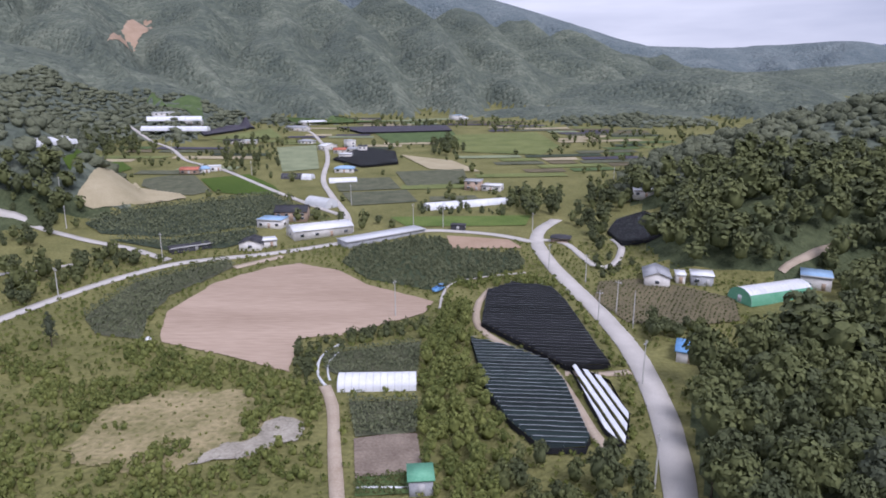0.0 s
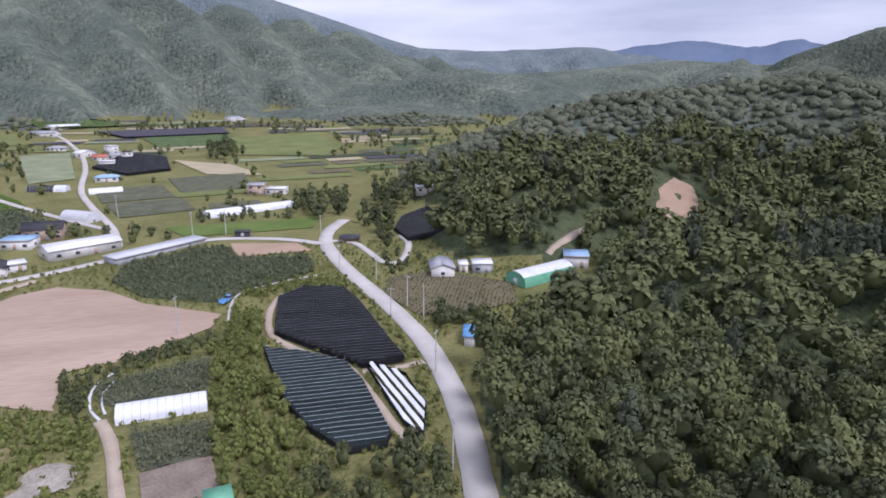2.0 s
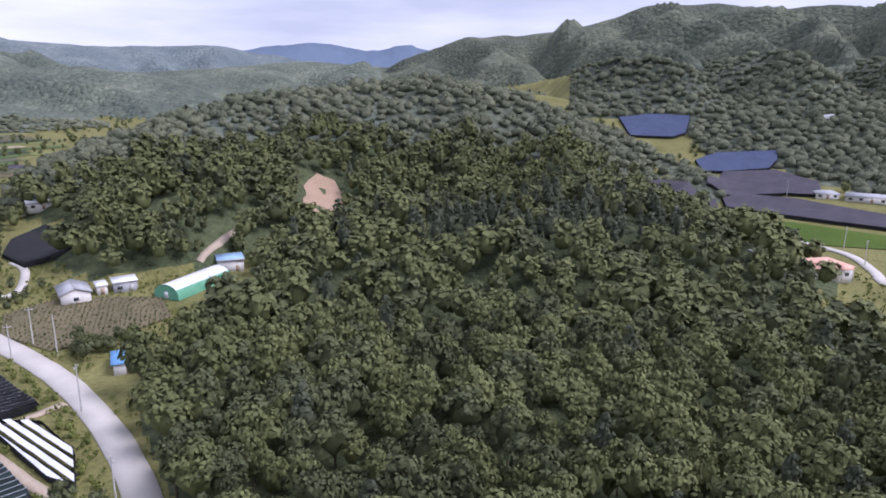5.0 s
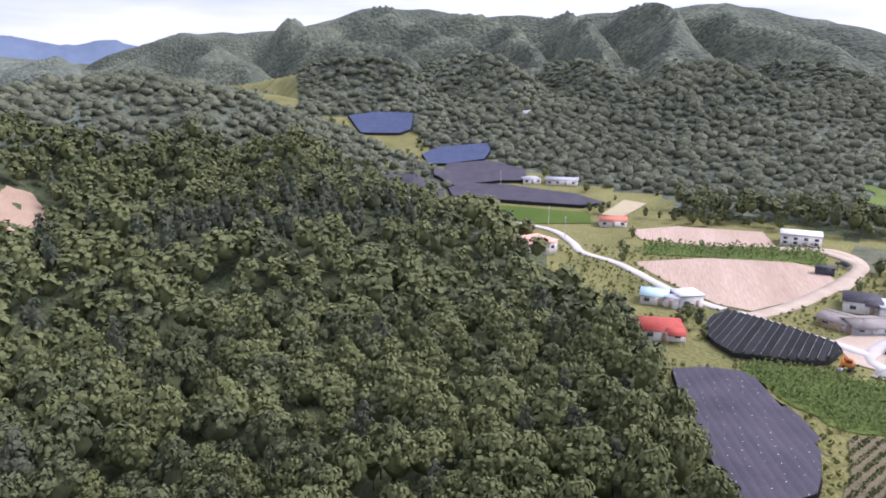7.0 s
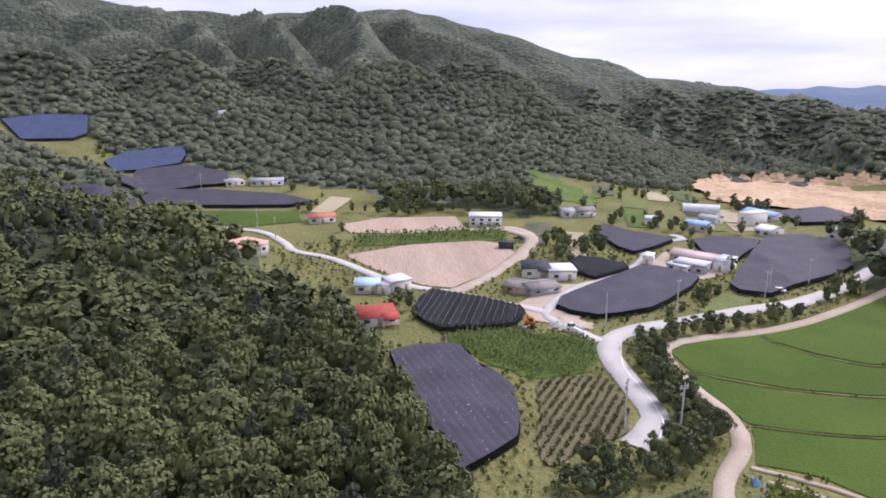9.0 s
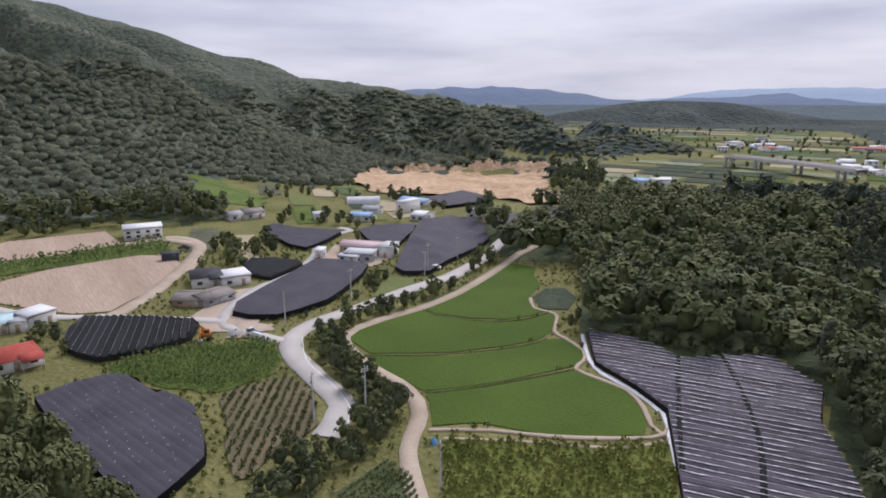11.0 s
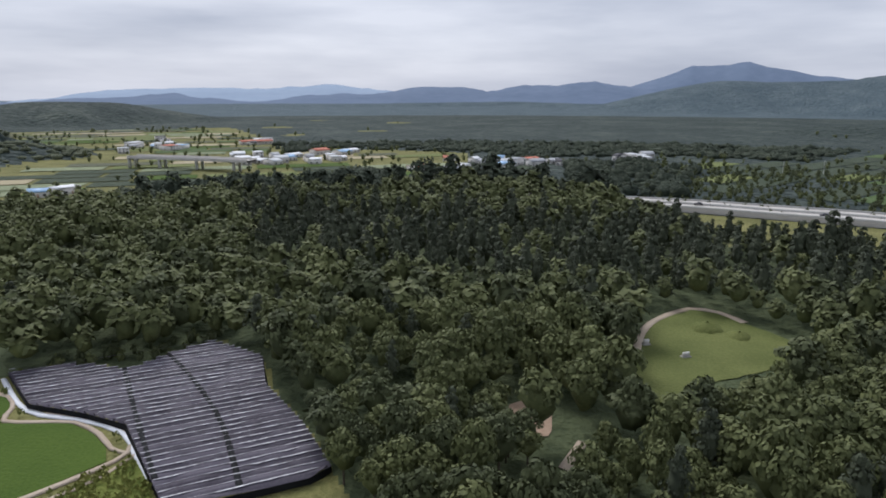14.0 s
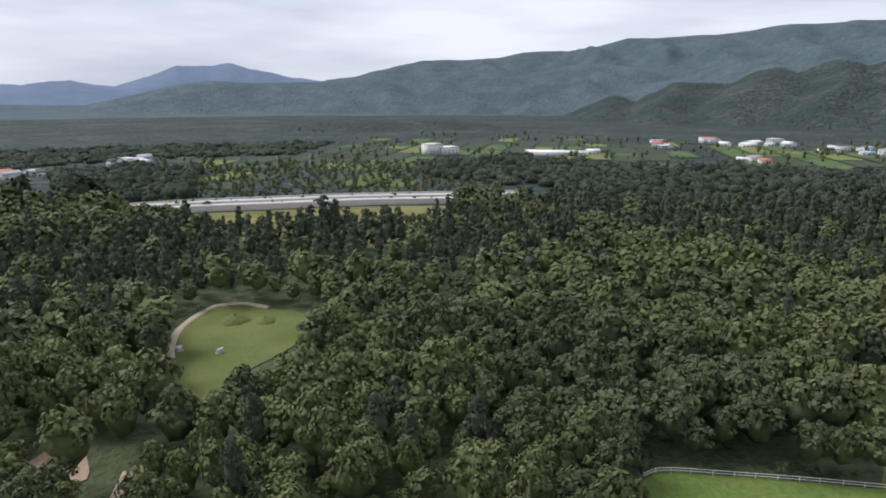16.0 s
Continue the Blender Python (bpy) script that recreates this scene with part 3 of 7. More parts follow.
FIELDS = {
    "hamlet_yard": ([(172.7, -45.3), (189.8, -61.7), (188.3, -71.7), (212.9, -100.0), (208.2, -101.8), (192.4, -82.1), (176.1, -59.2), (164.3, -52.7), (153.9, -60.9), (149.8, -59.4), (158.3, -46.2), (166.1, -45.5)], 10, "dirt"),
    "works_yard": ([(208.1, -101.0), (225.7, -116.0), (204.9, -119.2), (194.2, -122.4), (188.6, -111.2), (200.8, -103.9)], 10, "dirt"),
    "landslip": ([(-459.0, 929.1), (-513.9, 1087.5), (-537.8, 1218.4), (-517.4, 1219.1), (-496.5, 1161.6), (-487.5, 1094.6), (-466.8, 987.7)], 20, "soil"),
    "bare_field": ([(-73.2, 157.5), (-76.7, 172.0), (-72.4, 196.4), (-60.8, 212.7), (-50.8, 219.1), (-35.8, 210.8), (-24.8, 196.8), (-3.7, 182.7), (-6.4, 173.3), (-19.5, 163.2), (-29.0, 157.4), (-37.9, 155.3), (-35.4, 136.2), (-46.3, 142.3), (-60.2, 148.0), (-70.6, 151.8)], 22, "tilled"),
    "crop_strip": ([(-97.8, 167.8), (-96.6, 195.3), (-76.9, 221.3), (-71.4, 212.9), (-81.5, 184.1), (-80.2, 166.5), (-76.1, 153.2), (-89.5, 156.1)], 67, "crop_grey"),
    "orchard_field": ([(-153.2, 272.2), (-147.2, 295.2), (-91.6, 340.8), (-72.7, 309.3), (-60.0, 292.9), (-81.4, 272.5), (-108.6, 250.8), (-136.5, 253.4)], 37, "crop_dark"),
    "orchard_field2": ([(-130.0, 244.9), (-106.9, 246.6), (-80.0, 267.6), (-74.0, 250.0), (-82.0, 237.1), (-100.7, 231.3)], 19, "crop_dark"),
    "corn_field": ([(-33.7, 238.5), (-10.9, 252.6), (0.3, 249.8), (2.3, 236.1), (26.8, 230.0), (26.9, 213.6), (1.8, 198.4), (-5.2, 192.3), (-25.4, 202.3), (-36.3, 220.5)], -11, "corn"),
    "pink_field": ([(0.3, 256.0), (24.6, 249.5), (28.7, 237.3), (2.3, 236.9)], -20, "soil"),
    "green_strip": ([(-25.0, 289.6), (39.0, 291.4), (34.1, 272.4), (-16.4, 271.4)], -1, "grass_bright"),
    "house_field": ([(48.2, 198.3), (61.3, 200.5), (73.6, 192.0), (83.8, 181.7), (77.9, 164.6), (60.3, 161.4), (48.0, 164.9), (43.1, 183.3)], -72, "crop_brown"),
    "garden_plot": ([(-29.0, 146.4), (-6.6, 154.4), (-6.8, 134.7), (-24.3, 134.8), (-27.7, 137.7)], 0, "crop_grey"),
    "garden_rows": ([(-20.0, 122.1), (-6.4, 122.1), (-6.0, 109.5), (-17.0, 108.2)], 0, "crop_grey"),
    "mulch_rows": ([(-17.2, 107.8), (-5.8, 109.5), (-4.4, 96.8), (-15.3, 95.2)], 5, "mulch"),
    "cabbage_rows": ([(-15.1, 95.2), (-5.6, 97.3), (-4.9, 90.6), (-14.7, 90.3)], 0, "crop_green"),
    "meadow_patch": ([(-67.0, 118.0), (-55.2, 127.9), (-40.2, 125.3), (-29.8, 115.6), (-31.5, 105.3), (-43.8, 98.1), (-53.6, 93.3), (-68.5, 103.5)], 5, "dry_grass"),
    "green_terrace": ([(-144.2, 383.9), (-120.7, 400.9), (-96.3, 365.7), (-85.8, 341.5), (-109.1, 339.7), (-122.3, 343.8)], 29, "paddy"),
    "brown_terrace": ([(-163.6, 287.0), (-162.8, 293.2), (-175.7, 368.9), (-164.8, 351.7), (-138.0, 337.9), (-131.1, 327.6), (-143.7, 310.8), (-150.3, 291.4), (-156.3, 283.4), (-160.0, 284.1)], 71, "soil_pale"),
    "grey_terrace": ([(-176.4, 381.4), (-166.5, 393.7), (-151.4, 394.6), (-124.8, 346.6), (-131.0, 334.8), (-146.6, 337.3), (-168.7, 360.4)], 26, "crop_grey"),
    "green_terrace2": ([(-175.7, 300.7), (-175.8, 310.5), (-241.9, 478.1), (-198.8, 415.8), (-199.9, 402.9), (-169.9, 295.8)], 110, "paddy"),
    "terrace_a": ([(-66.5, 388.3), (-33.3, 394.7), (-24.2, 358.9), (-57.4, 350.9)], 7, "crop_grey"),
    "terrace_b": ([(-55.4, 347.7), (-20.9, 355.5), (-13.5, 323.2), (-44.8, 314.1)], 13, "crop_grey"),
    "terrace_c": ([(-31.3, 415.2), (12.3, 427.5), (14.0, 375.7), (-21.5, 367.4)], 10, "crop_grey"),
    "terrace_d": ([(7.7, 636.4), (92.7, 659.4), (95.6, 545.1), (74.2, 495.6), (14.9, 513.9)], -4, "dry_green"),
    "terrace_e": ([(-71.2, 660.5), (8.3, 678.6), (14.7, 589.8), (-46.7, 565.1)], 10, "crop_green"),
    "terrace_f": ([(-181.4, 747.3), (-97.4, 788.0), (-57.0, 781.7), (-164.7, 726.7)], 25, "crop_green"),
    "terrace_g": ([(-84.2, 790.5), (31.8, 842.3), (34.6, 819.6), (-57.0, 781.7)], 20, "crop_pale"),
    "terrace_h": ([(-303.7, 680.7), (-268.8, 738.5), (-231.3, 639.3), (-293.8, 663.7)], 33, "crop_green"),
    "terrace_i": ([(-212.1, 596.6), (-180.0, 689.4), (-147.9, 602.8), (-203.2, 583.1)], 55, "dry_green"),
    "terrace_j": ([(-32.7, 495.7), (5.4, 468.3), (22.8, 416.0), (-9.9, 427.4)], -50, "soil_pale"),
    "terrace_k": ([(-136.1, 533.8), (-107.2, 550.9), (-81.6, 424.4), (-102.5, 411.9)], 28, "crop_pale"),
    "clearing": ([(154.0, 205.4), (165.0, 194.8), (183.9, 216.7), (186.3, 225.3), (181.5, 232.1), (167.7, 222.3)], -6, "soil"),
    "east_bare_field": ([(236.0, 4.3), (250.2, -21.3), (253.6, -50.0), (244.6, -58.9), (230.4, -59.1), (203.6, -41.3), (191.1, -29.2), (194.8, -20.7), (214.1, -6.9)], -79, "tilled"),
    "east_bare_field2": ([(288.2, 7.3), (299.4, -12.7), (298.6, -46.8), (274.2, -48.5), (270.0, -22.6), (273.7, 2.2)], -85, "tilled"),
    "east_green": ([(313.5, 89.1), (318.7, 68.2), (315.6, 27.4), (296.0, 24.5), (287.4, 51.8), (300.5, 75.1)], -91, "paddy"),
    "east_grass_strip": ([(267.5, 1.0), (270.0, -22.6), (273.9, -63.2), (253.3, -61.6), (251.7, -31.0), (250.2, 0.7)], -84, "grass_tall"),
    "reed_field": ([(150.5, -21.3), (152.0, -28.6), (151.0, -40.9), (147.0, -50.4), (141.7, -56.5), (130.7, -53.6), (125.4, -48.7), (124.6, -43.5), (124.4, -36.4), (131.5, -29.5), (136.4, -27.6), (141.2, -25.1), (145.0, -22.0)], -106, "grass_tall"),
    "striped_field": ([(120.5, -36.0), (122.7, -40.4), (121.8, -46.1), (122.1, -51.4), (114.7, -52.2), (106.5, -50.4), (99.6, -46.8), (97.3, -43.5), (97.0, -39.1), (93.7, -34.8), (90.7, -30.9), (92.0, -29.1), (101.1, -30.6), (108.2, -33.5)], 145, "crop_brown"),
    "front_rows": ([(78.7, -39.4), (82.8, -50.8), (75.4, -51.5), (70.2, -48.9), (74.4, -39.9)], -70, "crop_rows"),
    "paddy_one": ([(98.1, -69.8), (95.0, -77.1), (91.7, -86.5), (88.3, -102.4), (82.6, -104.0), (76.3, -103.6), (69.7, -100.3), (64.6, -96.0), (62.1, -91.8), (70.0, -80.2), (75.6, -76.0), (82.8, -71.4), (85.6, -67.0), (87.0, -63.7), (95.3, -68.9)], -114, "paddy"),
    "paddy_two": ([(122.4, -69.2), (115.3, -78.4), (110.4, -86.0), (105.6, -99.2), (104.2, -107.0), (104.9, -111.0), (102.2, -114.7), (95.4, -112.8), (91.0, -108.7), (89.9, -104.2), (93.0, -87.7), (96.0, -78.0), (99.4, -70.4), (110.7, -69.5)], -111, "paddy"),
    "paddy_three": ([(135.3, -72.1), (138.4, -79.9), (142.2, -91.0), (142.3, -98.9), (135.1, -99.2), (126.4, -103.9), (119.6, -110.8), (117.7, -118.2), (118.1, -125.4), (114.8, -124.9), (108.5, -117.3), (106.8, -112.5), (105.8, -108.6), (107.3, -100.6), (112.1, -87.3), (117.0, -79.6), (122.6, -71.5)], -116, "paddy"),
    "paddy_four": ([(143.4, -99.7), (146.1, -105.1), (153.0, -125.4), (159.5, -140.4), (160.8, -150.6), (151.8, -153.4), (145.9, -146.9), (138.2, -142.2), (131.3, -130.8), (124.3, -125.7), (120.1, -126.6), (119.5, -120.0), (121.4, -112.5), (128.1, -105.3), (136.7, -100.3)], -82, "paddy"),
    "weed_field": ([(82.2, -62.7), (73.7, -73.1), (65.6, -81.1), (58.7, -93.1), (52.3, -86.6), (45.4, -77.4), (38.8, -66.3), (66.3, -50.5)], -137, "weeds"),
    "dark_patch": ([(130.7, -131.3), (134.0, -140.1), (130.7, -145.2), (122.1, -140.8), (116.8, -131.5), (121.7, -126.5)], -123, "crop_dark"),
    "pond_field": ([(160.0, -94.5), (175.2, -109.9), (167.4, -114.7), (160.3, -108.8), (155.8, -95.8)], -70, "dry_green"),
    "hill_meadow": ([(386.4, -107.8), (374.7, -117.4), (335.5, -131.6), (318.4, -121.7), (328.4, -102.1), (359.5, -100.3)], -152, "grass_bright"),
    "quarry": ([(376.3, -205.6), (403.3, -234.2), (396.8, -263.7), (373.7, -287.5), (364.8, -306.6), (332.9, -340.9), (272.7, -283.8), (234.5, -274.3), (239.4, -244.6), (261.7, -243.0), (276.7, -241.6), (302.0, -216.3), (323.7, -199.2)], -134, "quarry"),
    "grave_lawn": ([(-34.5, -148.0), (-38.2, -157.7), (-44.6, -168.2), (-55.4, -177.3), (-62.8, -174.1), (-68.5, -163.0), (-72.6, -154.0), (-75.6, -147.6), (-69.5, -140.8), (-56.1, -135.3), (-46.3, -130.0), (-36.8, -119.4), (-28.5, -118.9)], 174, "lawn"),
    "rock_patch": ([(-44.5, 98.8), (-41.2, 104.4), (-35.3, 108.3), (-34.7, 113.5), (-32.1, 116.1), (-28.0, 113.4), (-27.9, 108.2), (-32.4, 104.9), (-36.1, 100.6), (-42.0, 98.3)], 42, "rock"),
    "bare_spot": ([(-3.9, -115.8), (-8.0, -119.1), (-11.5, -115.2), (-10.4, -104.5), (-4.4, -105.0)], 175, "soil"),
    "fenced_field": ([(-76.5, -51.3), (-82.3, -51.9), (-91.1, -43.6), (-105.7, -27.6), (-112.4, -20.1), (-95.3, -15.7), (-62.5, -41.5)], 141, "grass_bright"),
}

SHADES = {
    "upper_shade": ([(12.3, 188.7), (20.3, 195.4), (31.9, 191.2), (34.1, 179.2), (36.6, 137.2), (26.4, 136.8), (17.8, 150.8), (9.3, 163.5)], -7, 1.8, "black"),
    "lower_shade": ([(5.9, 153.7), (14.8, 148.5), (22.9, 139.0), (24.7, 128.8), (25.1, 106.0), (23.5, 102.4), (16.2, 102.4), (11.3, 112.2), (7.9, 125.0)], -5, 1.8, "green"),
    "striped_shade": ([(27.2, 139.0), (34.4, 129.2), (34.3, 114.1), (30.4, 102.7), (28.5, 108.9)], -85, 1.8, "white"),
    "slope_shade": ([(73.5, 276.0), (90.3, 291.8), (93.5, 270.5), (81.2, 239.8), (66.0, 238.6), (65.2, 257.0)], -1, 1.8, "black"),
    "roadside_shade": ([(139.8, -6.8), (143.0, -13.9), (142.9, -21.2), (136.8, -24.9), (131.9, -24.8), (124.9, -28.8), (117.2, -30.6), (104.3, -28.3), (98.8, -26.6), (94.6, -21.5), (90.1, -15.2), (93.2, -13.9), (100.8, -12.9), (110.7, -10.9), (122.5, -8.5)], -167, 1.8, "plain"),
    "hamlet_shade": ([(168.1, -15.0), (179.4, -17.6), (187.3, -22.3), (183.7, -27.7), (176.8, -36.5), (167.9, -44.9), (164.2, -45.1), (155.1, -40.3), (153.7, -33.5), (154.1, -20.6), (160.3, -17.0)], 161, 1.8, "black"),
    "large_shade": ([(166.6, -55.0), (173.7, -58.4), (183.0, -69.8), (192.4, -82.1), (205.3, -97.6), (201.9, -102.6), (195.8, -107.0), (187.9, -109.1), (178.8, -101.6), (166.3, -87.2), (161.0, -80.1), (157.8, -69.7), (156.9, -63.5), (161.3, -57.5)], -103, 1.8, "plain"),
    "long_shade": ([(179.9, -115.1), (201.3, -132.6), (240.3, -167.5), (238.8, -184.3), (212.4, -181.2), (188.5, -164.0), (176.7, -136.8), (168.4, -121.0), (173.5, -114.3)], -83, 1.8, "plain"),
    "mid_shade": ([(239.4, -134.7), (243.4, -144.6), (238.4, -152.7), (233.1, -159.8), (221.6, -150.7), (207.9, -134.3), (204.6, -126.6), (222.9, -129.0)], -95, 1.8, "plain"),
    "far_shade": ([(269.2, -105.4), (272.6, -110.4), (259.0, -115.7), (244.5, -127.4), (239.9, -126.2), (230.0, -113.9), (223.3, -102.6), (231.7, -99.9), (254.4, -101.0)], -125, 1.8, "plain"),
    "yard_shade": ([(213.4, -74.8), (219.4, -79.8), (215.9, -85.5), (206.7, -92.5), (202.1, -91.5), (195.6, -80.6), (192.5, -75.9), (198.7, -72.7)], -136, 1.8, "black"),
    "back_shade": ([(216.0, -187.5), (225.1, -207.6), (217.9, -238.6), (201.0, -219.7), (193.2, -181.8)], -101, 1.8, "plain"),
    "back_shade2": ([(292.3, -207.4), (300.6, -244.4), (283.7, -249.8), (263.2, -229.9), (263.6, -199.6)], -107, 1.8, "plain"),
    "silver_shade": ([(100.7, -121.0), (86.8, -125.8), (75.8, -123.8), (71.4, -132.6), (64.8, -140.9), (50.3, -132.9), (44.7, -119.0), (33.0, -104.3), (24.6, -91.0), (27.2, -87.5), (45.3, -78.4), (51.0, -85.4), (64.2, -101.7), (74.0, -105.1), (86.8, -107.9)], -152, 1.8, "silver"),
    "blue_shade": ([(436.0, 212.0), (450.7, 195.4), (456.2, 169.2), (430.4, 161.7), (421.2, 166.4), (411.5, 191.1)], -14, 1.8, "blue"),
    "blue_shade2": ([(391.0, 139.7), (407.3, 133.9), (423.6, 103.6), (409.5, 99.8), (394.9, 99.9), (380.7, 119.5), (375.9, 129.3)], -25, 1.8, "blue"),
    "east_shade": ([(346.7, 116.6), (380.7, 119.5), (393.5, 96.2), (383.9, 72.6), (364.0, 66.0), (359.2, 82.3), (336.3, 113.4)], -55, 1.8, "plain"),
    "east_shade2": ([(336.8, 105.3), (349.3, 101.4), (353.1, 74.9), (344.8, 37.3), (331.4, 21.4), (323.6, 32.3), (324.2, 80.6), (324.4, 99.0)], -86, 1.8, "plain"),
    "east_shade3": ([(323.3, 148.2), (333.3, 136.9), (316.2, 113.7), (330.9, 106.5), (314.5, 98.9), (307.8, 103.6), (292.6, 108.6), (298.3, 128.3)], -42, 1.8, "plain"),
    "village_shade": ([(-78.7, 463.4), (-66.3, 526.2), (-37.6, 504.6), (-31.6, 446.8), (-54.7, 430.3)], 3, 1.8, "black"),
    "far_village_shade": ([(-231.4, 623.6), (-211.0, 717.6), (-196.3, 685.4), (-220.7, 607.3)], 74, 1.8, "plain"),
    "shade_strip": ([(-111.1, 699.4), (2.7, 719.3), (8.1, 667.7), (-80.4, 643.2)], 2, 1.8, "plain"),
}

WOODS = {
    "lobe_wood": [(84, 232), (91, 211), (104, 205), (117, 199), (126, 186), (134, 170), (182, 172), (200, 250), (215, 300), (160, 330), (112, 320), (99, 296), (95, 262)],
    "east_wood": [(35.0, 71.9), (37.4, 82.5), (41.9, 97.6), (46.6, 115.1), (52.7, 127.4), (62.0, 136.7), (75.2, 147.1), (93.0, 157.8), (109.6, 161.4), (132.7, 165.1), (182.8, 170.5), (228.0, 153.8), (248.5, 110.6), (221.5, 90.0), (206.0, 63.3), (195.4, 43.1), (189.6, 25.1), (162.4, 6.8), (133.5, -1.8), (115.1, -6.3), (98.2, -10.3), (88.7, -11.7), (61.1, -10.8), (61.8, 5.4), (58.3, 21.2), (50.8, 35.6), (41.5, 46.1)],
    "south_wood": [(181.8, -198.5), (138.6, -161.0), (104.3, -122.6), (88.4, -128.1), (77.8, -127.1), (71.7, -135.9), (64.1, -144.6), (49.5, -133.3), (42.1, -117.5), (31.1, -103.2), (22.2, -88.2), (5.2, -59.8), (-15.5, -58.0), (-34.4, -49.1), (-49.1, -34.4), (-58.0, -15.5), (-318.8, -85.4), (-270.3, -189.3), (-207.7, -256.5), (-145.2, -199.8), (-72.2, -236.2), (-68.6, -297.2), (-16.7, -319.6), (33.1, -378.6), (150.5, -413.5), (240.9, -344.0), (225.1, -241.3)],
}
PLAIN_WOODS = {
    "east_slope_wood": [(365.7, 30.2), (356.1, -2.8), (335.6, -29.1), (317.7, -60.7), (295.0, -77.7), (297.0, -98.0), (423.4, -134.1), (461.8, -49.3), (460.9, 21.1), (443.8, 95.2), (397.6, 95.8), (383.9, 68.2)],
    "hamlet_wood": [(323.1, -11.4), (316.0, -39.6), (308.9, -82.7), (327.8, -93.6), (397.2, -108.5), (430.2, -19.9)],
    "plain_wood_one": [(236.9, -728.0), (182.1, -896.5), (22.1, -1105.2), (-96.0, -1164.9), (-255.1, -924.6), (-201.0, -682.2), (-125.5, -612.3), (-17.7, -594.9), (26.4, -692.5), (136.2, -665.0)],
    "plain_wood_two": [(-316.2, -443.2), (-399.6, -421.9), (-449.6, -310.6), (-368.9, -258.4), (-309.6, -274.8), (-279.6, -316.1), (-273.9, -370.2)],
    "plain_wood_three": [(-63.0, -539.9), (-130.9, -564.0), (-149.8, -491.3), (-107.1, -378.3), (-77.6, -377.1), (-47.0, -404.0)],
    "plain_wood_four": [(-275.0, -247.6), (-322.8, -68.6), (-547.8, -116.4), (-485.0, -280.0), (-356.7, -321.2)],
    "plain_wood_five": [(225.4, -676.3), (144.5, -953.2), (-80.3, -1338.9), (-53.1, -840.3), (80.7, -717.8), (137.2, -727.0), (195.5, -621.3)],
}

